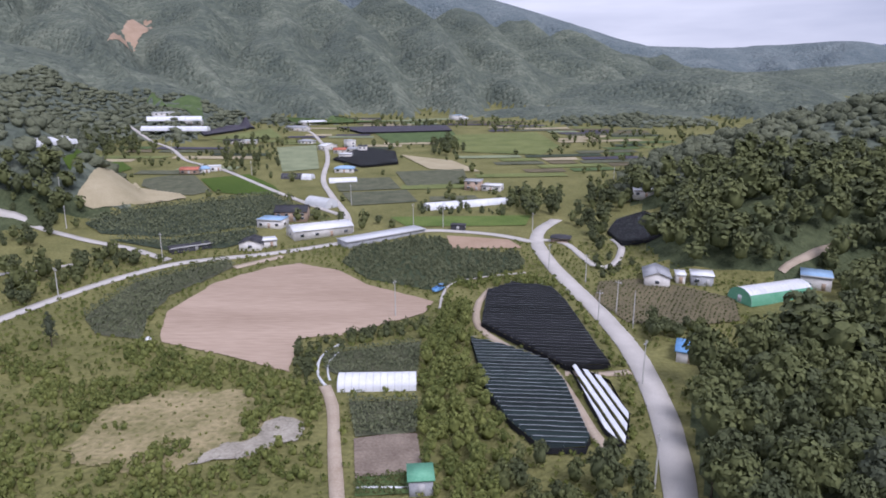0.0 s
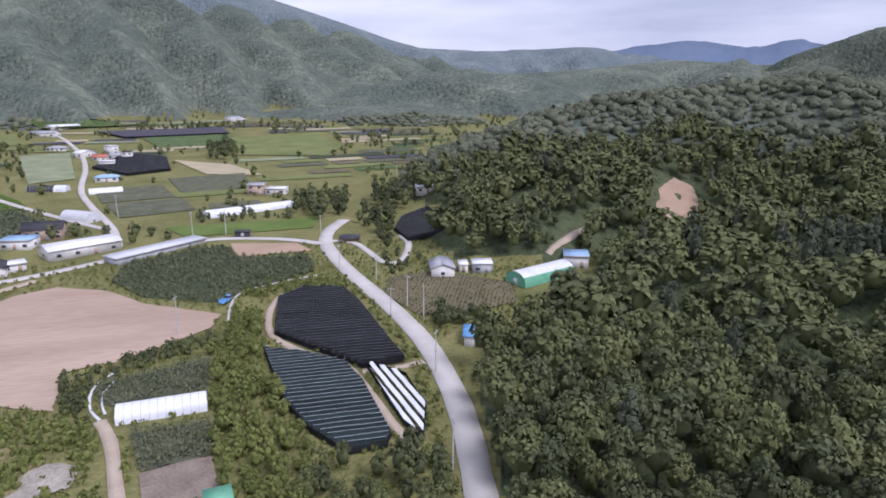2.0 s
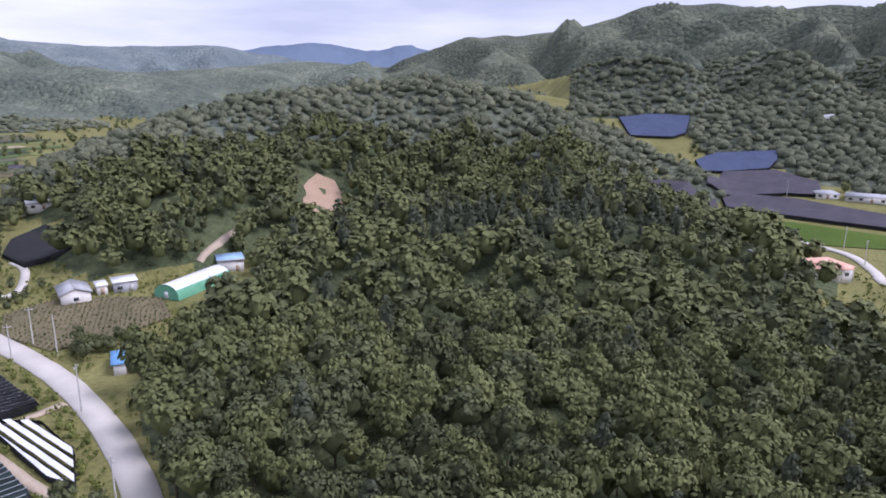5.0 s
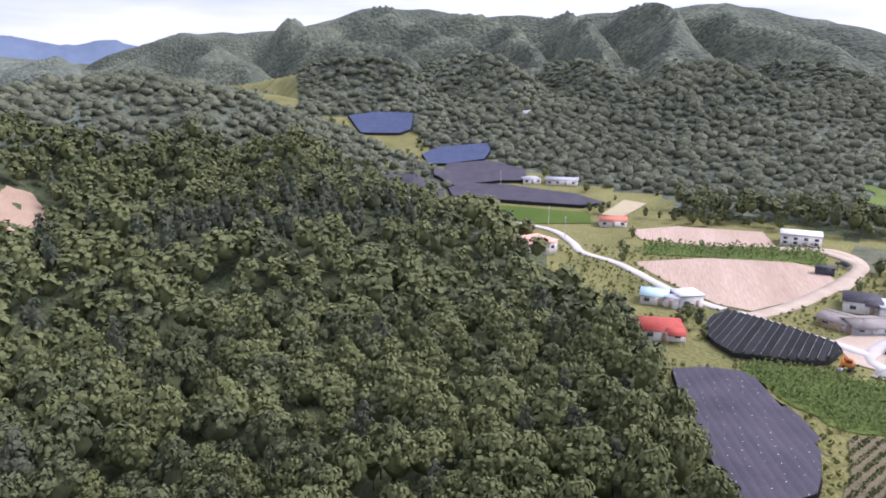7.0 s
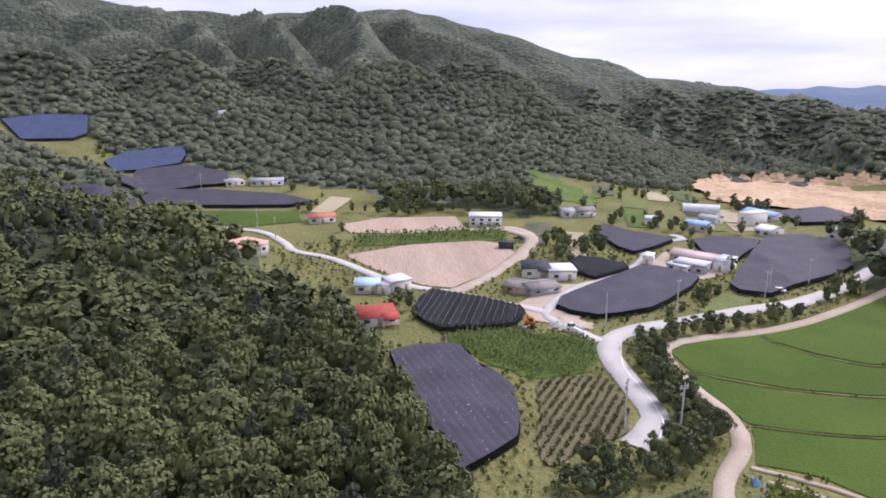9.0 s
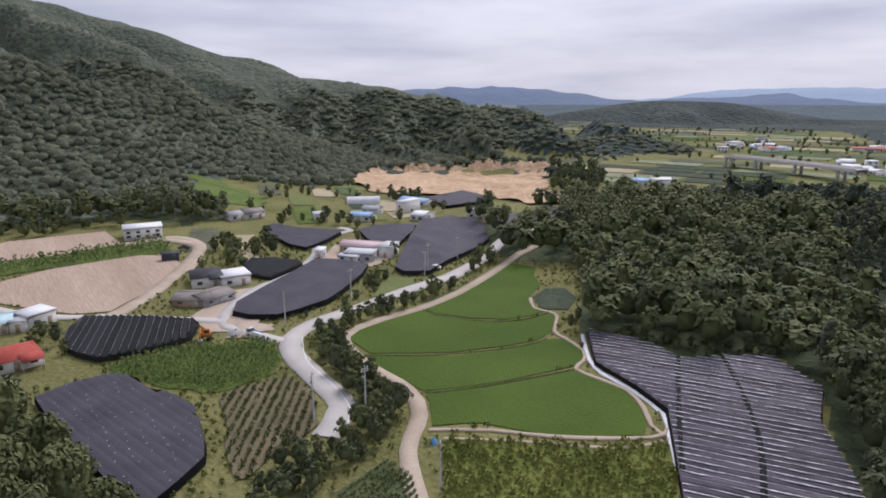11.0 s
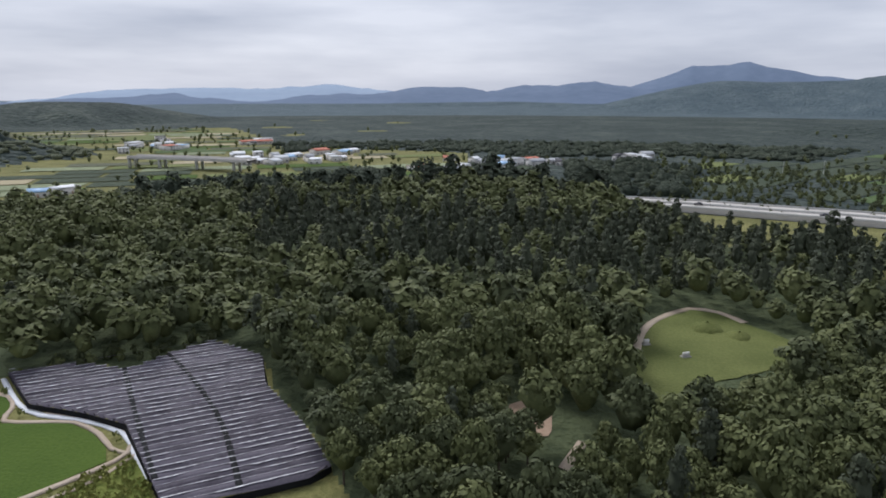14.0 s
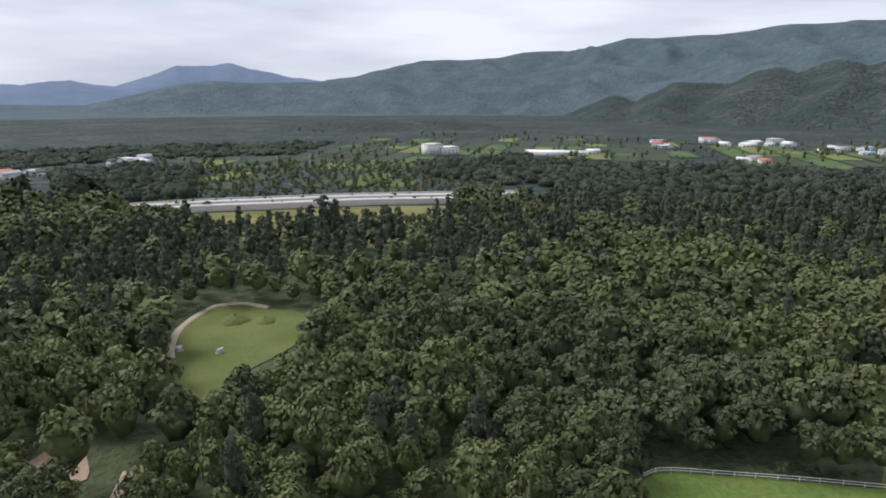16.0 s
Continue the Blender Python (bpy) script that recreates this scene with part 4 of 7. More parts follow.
HEDGES = [
    ("scrub", [(-110.5, 152.3), (-98.4, 153.0), (-85.5, 147.0), (-73.6, 150.7), (-58.0, 142.0), (-44.9, 137.7), (-33.1, 130.5), (-26.0, 127.8), (-21.5, 111.3), (-20.0, 96.5), (-18.7, 79.9), (-62.6, 79.7), (-78.3, 79.7), (-115.0, 139.5)], 1.9, 0.36, "bush"),
    ("bank_scrub", [(-6.6, 156.2), (-2.4, 171.6), (6.4, 178.1), (7.3, 156.2), (5.3, 142.5), (7.8, 120.1), (10.5, 109.1), (9.9, 98.1), (6.5, 79.9), (0.2, 79.9), (-3.2, 93.3), (-5.4, 111.2)], 2.6, 0.5, "tree"),
    ("bank_wood", [(10.9, 103.3), (15.5, 98.1), (23.8, 97.2), (29.4, 97.2), (32.8, 91.8), (29.8, 80.0), (6.5, 79.9), (8.8, 96.5)], 4.2, 0.75, "tree"),
    ("hedge", [(-35.0, 136.2), (-37.5, 150.3), (-26.0, 156.4), (-6.2, 167.5), (-4.6, 161.7), (-14.5, 156.1), (-23.9, 151.7), (-30.5, 142.4), (-26.0, 127.8), (-33.0, 130.0)], 2.2, 0.42, "bush"),
    ("scrub", [(-1.7, 182.7), (1.8, 195.8), (12.9, 204.2), (28.3, 209.4), (37.6, 198.8), (33.9, 192.7), (19.7, 198.5), (11.4, 190.6), (8.2, 165.5), (-0.2, 159.8)], 2.4, 0.4, "bush"),
    ("verge", [(33.6, 191.2), (37.9, 190.9), (41.2, 168.1), (42.6, 145.0), (41.2, 127.2), (38.4, 110.9), (35.3, 99.7), (30.6, 98.0), (34.3, 114.1), (36.9, 135.7)], 3.2, 0.3, "bush"),
    ("hedge", [(49.5, 164.9), (58.6, 165.3), (67.6, 161.1), (62.7, 152.3), (56.2, 153.6), (50.0, 151.8)], 3.2, 0.55, "tree"),
    ("grove", [(35.0, 341.0), (57.4, 332.1), (55.0, 295.2), (35.1, 280.6), (29.2, 296.5)], 5.5, 0.8, "tree"),
    ("grove", [(54.1, 276.6), (64.8, 292.5), (71.0, 271.0), (64.3, 236.3), (54.5, 225.7), (52.1, 248.8)], 5.5, 0.8, "tree"),
    ("grove", [(71.8, 331.6), (101.3, 360.3), (91.6, 309.7), (76.2, 286.6), (67.4, 298.3)], 6, 0.9, "tree"),
    ("grove", [(-141.3, 199.4), (-130.7, 212.0), (-120.9, 222.5), (-102.7, 231.1), (-94.4, 215.8), (-108.4, 201.3), (-113.6, 185.1), (-117.9, 173.1), (-119.9, 166.7)], 5.5, 0.75, "tree"),
    ("grove", [(-186.1, 271.1), (-169.4, 287.4), (-158.7, 276.1), (-147.7, 257.6), (-150.3, 231.9), (-167.3, 239.0)], 8, 0.8, "tree"),
    ("grove", [(-169.9, 243.0), (-152.3, 231.8), (-128.4, 225.6), (-138.0, 211.6), (-145.1, 205.0)], 9, 0.6, "bush"),
    ("grove", [(-193.6, 554.7), (-157.9, 601.6), (-105.1, 423.1), (-134.2, 399.4)], 10, 0.7, "tree"),
    ("grove", [(-12.8, 568.7), (15.3, 612.4), (16.6, 497.9), (-6.9, 482.8)], 8, 0.9, "tree"),
    ("grove", [(-96.3, 777.1), (-43.5, 777.8), (9.6, 778.4), (2.5, 689.6), (-83.5, 719.9)], 14, 0.7, "tree"),
    ("grove", [(-290.2, 524.1), (-283.4, 607.5), (-231.8, 496.8), (-239.0, 435.9)], 9, 0.9, "tree"),
    ("grove", [(-59.1, 342.8), (-34.0, 279.0), (-24.6, 284.1), (-21.0, 268.6), (-36.4, 259.6), (-45.5, 274.0)], 9, 0.7, "tree"),
    ("hedge", [(-13.4, 320.4), (29.9, 303.7), (30.0, 291.8), (-12.5, 295.2)], 5, 0.5, "bush"),
    ("orchard", [(-33.7, 238.5), (-10.9, 252.6), (0.3, 249.8), (2.3, 236.1), (26.8, 230.0), (26.9, 213.6), (1.8, 198.4), (-5.2, 192.3), (-25.4, 202.3), (-36.3, 220.5)], 2.0, 0.32, "bush"),
    ("yard_scrub", [(50.5, 225.8), (65.4, 228.8), (63.8, 209.1), (48.8, 201.0)], 5, 0.5, "bush"),
    ("streambank", [(136.9, -62.0), (145.4, -75.5), (148.2, -93.0), (153.0, -116.4), (159.4, -135.4), (147.1, -112.0), (141.4, -88.7), (135.5, -72.6), (121.5, -68.6), (102.5, -67.7), (87.6, -57.9), (87.7, -51.6), (83.6, -42.9), (94.6, -48.5), (103.3, -56.4), (120.8, -59.1)], 3.2, 0.6, "tree"),
    ("streambank", [(96.9, -36.1), (96.8, -45.4), (91.3, -51.4), (84.4, -53.0), (78.6, -42.2), (78.0, -36.3), (80.2, -26.9), (87.0, -28.6)], 3.4, 0.6, "tree"),
    ("grove", [(169.2, -131.0), (181.8, -154.0), (178.6, -161.1), (165.9, -145.9), (160.4, -129.0)], 4.5, 0.75, "tree"),
    ("grove", [(247.8, -73.8), (249.9, -99.6), (217.6, -89.0), (220.6, -71.2)], 7, 0.85, "tree"),
    ("grove", [(328.9, -202.4), (309.7, -265.4), (284.2, -249.0), (292.8, -187.3)], 8, 0.8, "tree"),
    ("grove", [(330.1, -343.9), (332.1, -399.1), (268.0, -331.5), (240.3, -281.0), (268.3, -282.1)], 8, 1.0, "tree"),
    ("hedge", [(167.0, -94.6), (179.6, -103.9), (179.8, -112.8), (162.0, -96.6)], 3, 0.5, "bush"),
    ("hedge", [(154.9, -63.9), (156.5, -81.4), (164.4, -93.1), (157.3, -89.1), (152.9, -72.7)], 4, 0.45, "bush"),
    ("grove", [(288.2, -112.5), (288.8, -138.8), (270.3, -153.5), (257.1, -137.3), (273.3, -109.2)], 9, 0.7, "tree"),
    ("grove", [(136.3, -148.7), (134.1, -151.4), (102.7, -121.4), (104.4, -119.1)], 5, 0.6, "tree"),
    ("hedge", [(210.9, -6.9), (184.5, -19.8), (149.8, -13.4), (147.8, -7.2)], 5, 0.6, "tree"),
    ("hedge", [(313.0, 4.4), (314.9, -25.3), (308.1, -59.2), (300.3, -53.5), (301.5, -12.8)], 6, 0.7, "tree"),
    ("hedge", [(135.0, -72.2), (119.1, -72.2), (98.3, -66.1), (88.2, -57.7), (92.3, -49.9), (99.0, -47.6), (104.1, -56.1), (127.4, -64.3)], 3.4, 0.6, "tree"),
    ("hedge", [(101.5, -121.9), (85.5, -128.8), (76.4, -127.5), (71.7, -135.9), (65.2, -145.3), (67.0, -149.1), (83.7, -136.8)], 3.5, 0.5, "bush"),
    ("weed_clump", [(61.7, -79.2), (58.1, -92.2), (52.3, -86.6), (45.4, -77.4), (38.8, -66.3), (43.9, -63.4)], 2.4, 0.35, "bush"),
    ("hedge", [(-79.8, -55.4), (-84.8, -53.6), (-108.6, -28.6), (-106.6, -27.9), (-82.3, -51.9)], 4, 0.5, "bush"),
]

HIGHWAY = [(7.9, -330.7), (-26.9, -332.9), (-81.9, -341.8), (-153.4, -315.5), (-212.4, -283.4), (-257.3, -258.1)]
BRIDGE = [(283.0, -498.4), (223.3, -486.9), (176.9, -473.6)]

FENCE = [(-72.0, -48.7), (-76.3, -51.2), (-82.2, -51.8), (-90.9, -43.5), (-99.4, -34.5), (-105.5, -27.5), (-111.7, -20.0)]

GAP_LINES = [[(77.2, -124.1), (64.0, -104.7), (50.5, -85.6)], [(71.7, -132.4), (60.2, -119.8), (47.5, -103.3), (36.6, -84.1)]]


def hash2(ix, iy, seed):
    n = np.sin(ix * 127.1 + iy * 311.7 + seed * 74.7) * 43758.5453
    return n - np.floor(n)


def vnoise(x, y, scale, seed):
    """Smooth lattice noise, 0 to 1, with features about scale metres wide."""
    x, y = np.asarray(x, float) / scale, np.asarray(y, float) / scale
    ix, iy = np.floor(x), np.floor(y)
    fx, fy = x - ix, y - iy
    fx, fy = fx * fx * (3 - 2 * fx), fy * fy * (3 - 2 * fy)
    a, b = hash2(ix, iy, seed), hash2(ix + 1, iy, seed)
    c, d = hash2(ix, iy + 1, seed), hash2(ix + 1, iy + 1, seed)
    return (a + (b - a) * fx) * (1 - fy) + (c + (d - c) * fx) * fy


def smooth01(v, a, b):
    u = np.clip((v - a) / (b - a), 0, 1)
    return u * u * (3 - 2 * u)


def valley(x, y):
    """The valley floors: level to the south, climbing gently to the north and more to the east."""
    d = np.hypot(x, y)
    az = np.degrees(np.arctan2(x, y))
    east = smooth01(az, 42, 62) * (1 - smooth01(az, 98, 122))
    north = smooth01(az, -120, -60) * (1 - smooth01(az, 42, 62))
    far = np.clip(d - 150, 0, 1500)
    z = far * 0.04 * north + east * 0.05 * np.clip(d - 270, 0, 300) + east * 0.0009 * np.clip(d - 300, 0, 240) ** 2
    # wooded spurs and gullies run down the eastern slope
    bend = np.radians(az) * 620 + 0.3 * d + 70 * (vnoise(x, y, 150, 41) - 0.5) + 30 * (vnoise(x, y, 50, 42) - 0.5)
    spur = np.arcsin(np.abs(np.sin(np.pi * bend / 105))) / 1.57
    z = z + east * smooth01(d, 475, 610) * (1 - smooth01(d, 900, 1100)) * (42 * (spur - 0.55) * (0.6 + 0.8 * vnoise(x, y, 190, 43)))
    return z + (vnoise(x, y, 60, 3) - 0.5) * 0.8


def ridge(x, y, crest, slope, width, rough, grain):
    """The height of one hill: its crest line, falling off to both sides, with gullies. Far from the hill: very low."""
    pts = np.array(crest, float)
    out = np.full(np.shape(x), -1e4)
    reach = (pts[:, 2].max() + rough + 15) / slope + width + 20
    lo, hi = pts.min(0) - reach, pts.max(0) + reach
    k = (x > lo[0]) & (x < hi[0]) & (y > lo[1]) & (y < hi[1])
    if not k.any():
        return out
    x, y = x[k], y[k]
    best, near = np.full(np.shape(x), -1e4), np.full(np.shape(x), 1e4)
    for (ax, ay, az), (bx, by, bz) in zip(pts[:-1], pts[1:]):
        ex, ey = bx - ax, by - ay
        u = np.clip(((x - ax) * ex + (y - ay) * ey) / (ex * ex + ey * ey), 0, 1)
        d = np.hypot(x - ax - u * ex, y - ay - u * ey)
        best = np.maximum(best, az + (bz - az) * u - slope * (np.sqrt(d * d + width * width) - width))
        near = np.minimum(near, d)
    # spurs run down towards the valley, rounded on top and sharp in the gullies between, forking on the way
    mean = np.hypot(pts[:, 0], pts[:, 1]).mean()
    across = np.hypot(x, y) - mean
    run = np.arctan2(x, y) * mean if pts[:, 1].mean() > 0 else np.arctan2(-x, -y) * mean
    bend = run + across * 0.35 + 0.8 * grain * (vnoise(x, y, grain * 1.1, 4) - 0.5) + 0.25 * grain * (vnoise(x, y, grain * 0.4, 14) - 0.5)
    tall = 0.6 + 0.8 * vnoise(bend, across * 0.15, grain * 0.9, 5)
    spur = np.arcsin(np.abs(np.sin(np.pi * bend / (grain * 0.62)))) / 1.57 * tall
    fork = np.abs(np.sin(np.pi * (bend * 1.0 + 0.55 * across + 0.5 * grain * (vnoise(x, y, grain * 0.5, 6) - 0.5)) / (grain * 0.34)))
    out[k] = best + rough * ((spur - 0.8) + 0.3 * (fork - 0.75)) * np.clip(near / (grain * 0.7), 0, 1) ** 1.2 + 0.08 * rough * (vnoise(x, y, grain * 0.16, 9) - 0.5)
    return out


def height(x, y):
    x, y = np.atleast_1d(np.asarray(x, float)), np.atleast_1d(np.asarray(y, float))
    z = valley(x, y)
    for crest, slope, width, rough, grain in HILLS.values():
        h = ridge(x, y, crest, slope, width, rough, grain)
        z = np.maximum(z, h) + 0.5 * np.exp(-np.abs(h - z) / 2)
    return z


LATTICE = np.arange(-1440.0, 1441.0, 8.0)
LATTICE_Z = height(*(g.ravel() for g in np.meshgrid(LATTICE, LATTICE, indexing="ij"))).reshape(len(LATTICE), -1)


def quick_height(x, y):
    """Height read from an 8 m lattice, for the many far trees."""
    u, v = (np.clip((np.asarray(c) + 1440) / 8, 0, len(LATTICE) - 1.001) for c in (x, y))
    i, j = u.astype(int), v.astype(int)
    f, g = u - i, v - j
    z = LATTICE_Z
    return (z[i, j] * (1 - f) + z[i + 1, j] * f) * (1 - g) + (z[i, j + 1] * (1 - f) + z[i + 1, j + 1] * f) * g


def inside(x, y, poly):
    """Which points lie in the polygon."""
    x, y = np.asarray(x), np.asarray(y)
    r = np.zeros(np.shape(x), bool)
    for (ax, ay), (bx, by) in zip(poly, poly[1:] + poly[:1]):
        if ay != by:
            r ^= ((ay > y) != (by > y)) & (x < (bx - ax) * (y - ay) / (by - ay) + ax)
    return r


def edge_distance(x, y, line):
    best = np.full(np.shape(x), 1e5)
    for (ax, ay), (bx, by) in zip(line[:-1], line[1:]):
        ex, ey = bx - ax, by - ay
        u = np.clip(((x - ax) * ex + (y - ay) * ey) / max(ex * ex + ey * ey, 1e-9), 0, 1)
        best = np.minimum(best, np.hypot(x - ax - u * ex, y - ay - u * ey))
    return best


YARDS = [(160, -4, 11), (156, -10, 9), (54, 141, 8), (50, 138, 7), (188, -3, 9), (190, -12, 8), (110, 189, 9), (92, 176, 10), (104, 182, 9), (65, 195, 9), (232, 40, 13), (222, 44, 8), (292, 15, 9), (363, 55, 14), (278, -57, 11), (195, -60, 12), (293, -106, 9)]
# kept free of trees towards the camera so that the lawn shows
LAWN_VIEW_GAP = [(-34.6, -151.8), (-26.2, -117.8), (-22.4, -103.6), (-33.0, -102.8), (-43.6, -115.1), (-50.9, -115.9), (-66.0, -125.0), (-77.0, -146.8), (-56.1, -138.7)]


def open_ground(x, y, margin=1.5):
    """Where no field, net, yard or road lies, nor the gap cleared in front of the lawn."""
    free = ~inside(x, y, LAWN_VIEW_GAP)
    for px, py, r in YARDS:
        free &= np.hypot(x - px, y - py) > r
    for poly, *_ in list(FIELDS.values()) + list(SHADES.values()):
        ring = poly + poly[:1]
        lo, hi = np.min(poly, 0) - margin, np.max(poly, 0) + margin
        k = np.where(free & (x > lo[0]) & (x < hi[0]) & (y > lo[1]) & (y < hi[1]))[0]
        if len(k):
            free[k] &= ~(inside(x[k], y[k], poly) | (edge_distance(x[k], y[k], ring) < margin))
    for name, (line, w, _) in ROADS.items():
        w = 5.5 if name == "forest_path" else w
        lo, hi = np.min(line, 0) - w - margin, np.max(line, 0) + w + margin
        k = np.where(free & (x > lo[0]) & (x < hi[0]) & (y > lo[1]) & (y < hi[1]))[0]
        if len(k):
            free[k] &= edge_distance(x[k], y[k], line) > w / 2 + margin
    return free


def hilly(x, y):
    h = np.full(np.shape(x), -1e4)
    for crest, slope, width, rough, grain in HILLS.values():
        h = np.maximum(h, ridge(x, y, crest, slope, width, rough, grain))
    return h - valley(x, y)


def wooded(x, y):
    """Where woods grow: on the hills, in the named woods and far out on the plain."""
    w = hilly(x, y) > 1.0
    for poly in list(WOODS.values()) + list(PLAIN_WOODS.values()):
        w |= inside(x, y, poly)
    d, az = np.hypot(x, y), np.degrees(np.arctan2(x, y)) % 360
    limit = np.interp(az, [0, 58, 60, 69, 71, 80, 115, 128, 132, 158, 162, 178, 205, 210, 258, 262, 360], [5000, 5000, 490, 490, 425, 400, 400, 460, 1150, 1150, 720, 640, 640, 860, 860, 5000, 5000])
    return w | ((d > limit) & ((vnoise(x, y, 90, 31) > 0.12) | (az < 130)))


def quick_mesh(name, verts, quads, mat, smooth=False):
    """A mesh of quads from arrays."""
    me = bpy.data.meshes.new(name)
    n = len(quads)
    me.vertices.add(len(verts))
    me.vertices.foreach_set("co", np.ascontiguousarray(verts, np.float32).ravel())
    me.loops.add(n * 4)
    me.loops.foreach_set("vertex_index", np.ascontiguousarray(quads, np.int32).ravel())
    me.polygons.add(n)
    me.polygons.foreach_set("loop_start", np.arange(0, n * 4, 4, dtype=np.int32))
    if smooth:
        me.polygons.foreach_set("use_smooth", np.ones(n, bool))
    me.update(calc_edges=True)
    me.materials.append(mat)
    return me


def land():
    """One polar sheet of ground out to the horizon."""
    na, radii = 720, np.concatenate([[0.02, 15, 30, 45], np.geomspace(55, 500, 80)[:-1], np.geomspace(500, 3200, 150)[:-1], np.geomspace(3200, 4900, 12)])
    a = np.linspace(0, 2 * np.pi, na, endpoint=False)
    R, A = np.meshgrid(radii, a, indexing="ij")
    x, y = R * np.sin(A), R * np.cos(A)
    z = height(x.ravel(), y.ravel())
    v = np.stack([x.ravel(), y.ravel(), z], 1)
    i, j = np.meshgrid(np.arange(len(radii) - 1), np.arange(na), indexing="ij")
    j2 = (j + 1) % na
    q = np.stack([i * na + j, (i + 1) * na + j, (i + 1) * na + j2, i * na + j2], -1).reshape(-1, 4)
    me = quick_mesh("ground", v, q, M["ground"], True)
    me.materials.append(M["floor"])
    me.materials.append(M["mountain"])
    me.materials.append(M["haze_forest"])
    me.materials.append(M["south_forest"])
    me.materials.append(M["south_haze"])
    me.materials.append(M["east_haze_forest"])
    c = v[q].mean(1)
    d = np.hypot(c[:, 0], c[:, 1])
    kind = np.where(wooded(c[:, 0], c[:, 1]), 1, 0)
    az = np.degrees(np.arctan2(c[:, 0], c[:, 1])) % 360
    south = (az > 133) & (az < 290)
    # forest tone steps by distance, the haze being in the materials' colours
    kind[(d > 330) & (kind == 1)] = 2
    # everything past 1650 m gets the colour with haze painted in
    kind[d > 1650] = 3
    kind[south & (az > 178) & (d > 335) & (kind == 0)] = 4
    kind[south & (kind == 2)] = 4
    # haze-coloured copy for the far south
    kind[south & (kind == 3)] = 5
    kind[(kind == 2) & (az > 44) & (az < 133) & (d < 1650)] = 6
    me.polygons.foreach_set("material_index", kind.astype(np.int32))
    return tagged(new("ground", me), "green meadow and wooded slopes of a mountain valley", "ground", kind="structure")


land()


def curve_line(pts, step=4.0):
    """A smooth line through the points."""
    p = np.array([pts[0]] + list(pts) + [pts[-1]], float)
    out = []
    for a, b, c, d in zip(p[:-3], p[1:-2], p[2:-1], p[3:]):
        n = max(2, int(np.hypot(*(c - b)) / step))
        for u in np.arange(n) / n:
            out.append(0.5 * (2 * b + (c - a) * u + (2 * a - 5 * b + 4 * c - d) * u * u + (3 * b - a - 3 * c + d) * u ** 3))
    return np.array(out + [p[-1]])


def lift(x, y):
    return 0.12 + 0.0007 * np.hypot(x, y)


def ribbon(name, pts, width, mat, rise=0.0, thick=0.25):
    c = curve_line(pts)
    d = np.gradient(c, axis=0)
    d /= np.maximum(np.hypot(d[:, 0], d[:, 1]), 1e-6)[:, None]
    nrm = np.stack([-d[:, 1], d[:, 0]], 1)
    jig = (vnoise(c[:, 0], c[:, 1], 5, 2) - 0.5) * 0.25
    rows = []
    for s, drop in ((-0.5, thick), (-0.49, 0), (0, -0.03), (0.49, 0), (0.5, thick)):
        q = c + nrm * (width * s + jig * np.sign(s))[:, None]
        rows.append(np.column_stack([q, height(q[:, 0], q[:, 1]) + lift(*q.T) + rise - drop]))
    v = np.stack(rows, 1).reshape(-1, 3)
    n = len(c)
    i, j = np.meshgrid(np.arange(n - 1), np.arange(4), indexing="ij")
    q = np.stack([i * 5 + j, (i + 1) * 5 + j, (i + 1) * 5 + j + 1, i * 5 + j + 1], -1).reshape(-1, 4)
    return new(name, quick_mesh(name, v, q, mat, True))


for name, (pts, width, kind) in ROADS.items():
    road = ribbon(name, pts, width, M[kind], 0.1)
    tagged(road, "pale worn concrete country road" if kind == "concrete" else "pale dirt farm track", "road", kind="structure")


def spans(poly, angle, step):
    """Lines across a polygon along the angle, step metres apart: start and end of each."""
    a = radians(angle)
    e, f = np.array((math.cos(a), math.sin(a))), np.array((-math.sin(a), math.cos(a)))
    p = np.array(poly)
    u, v = p @ e, p @ f
    out = []
    for s in np.arange(v.min() + step / 2, v.max(), step):
        cuts = []
        for k in range(len(p)):
            k2 = (k + 1) % len(p)
            if (v[k] > s) != (v[k2] > s):
                cuts.append(u[k] + (u[k2] - u[k]) * (s - v[k]) / (v[k2] - v[k]))
        cuts.sort()
        for c0, c1 in zip(cuts[::2], cuts[1::2]):
            if c1 - c0 > step * 0.6:
                out.append((e * c0 + f * s, e * c1 + f * s, s))
    return out, e, f


def crossing(u, v, s):
    cuts = []
    for k in range(len(u)):
        k2 = (k + 1) % len(u)
        if (v[k] > s) != (v[k2] > s):
            cuts.append(u[k] + (u[k2] - u[k]) * (s - v[k]) / (v[k2] - v[k]))
    return sorted(cuts)


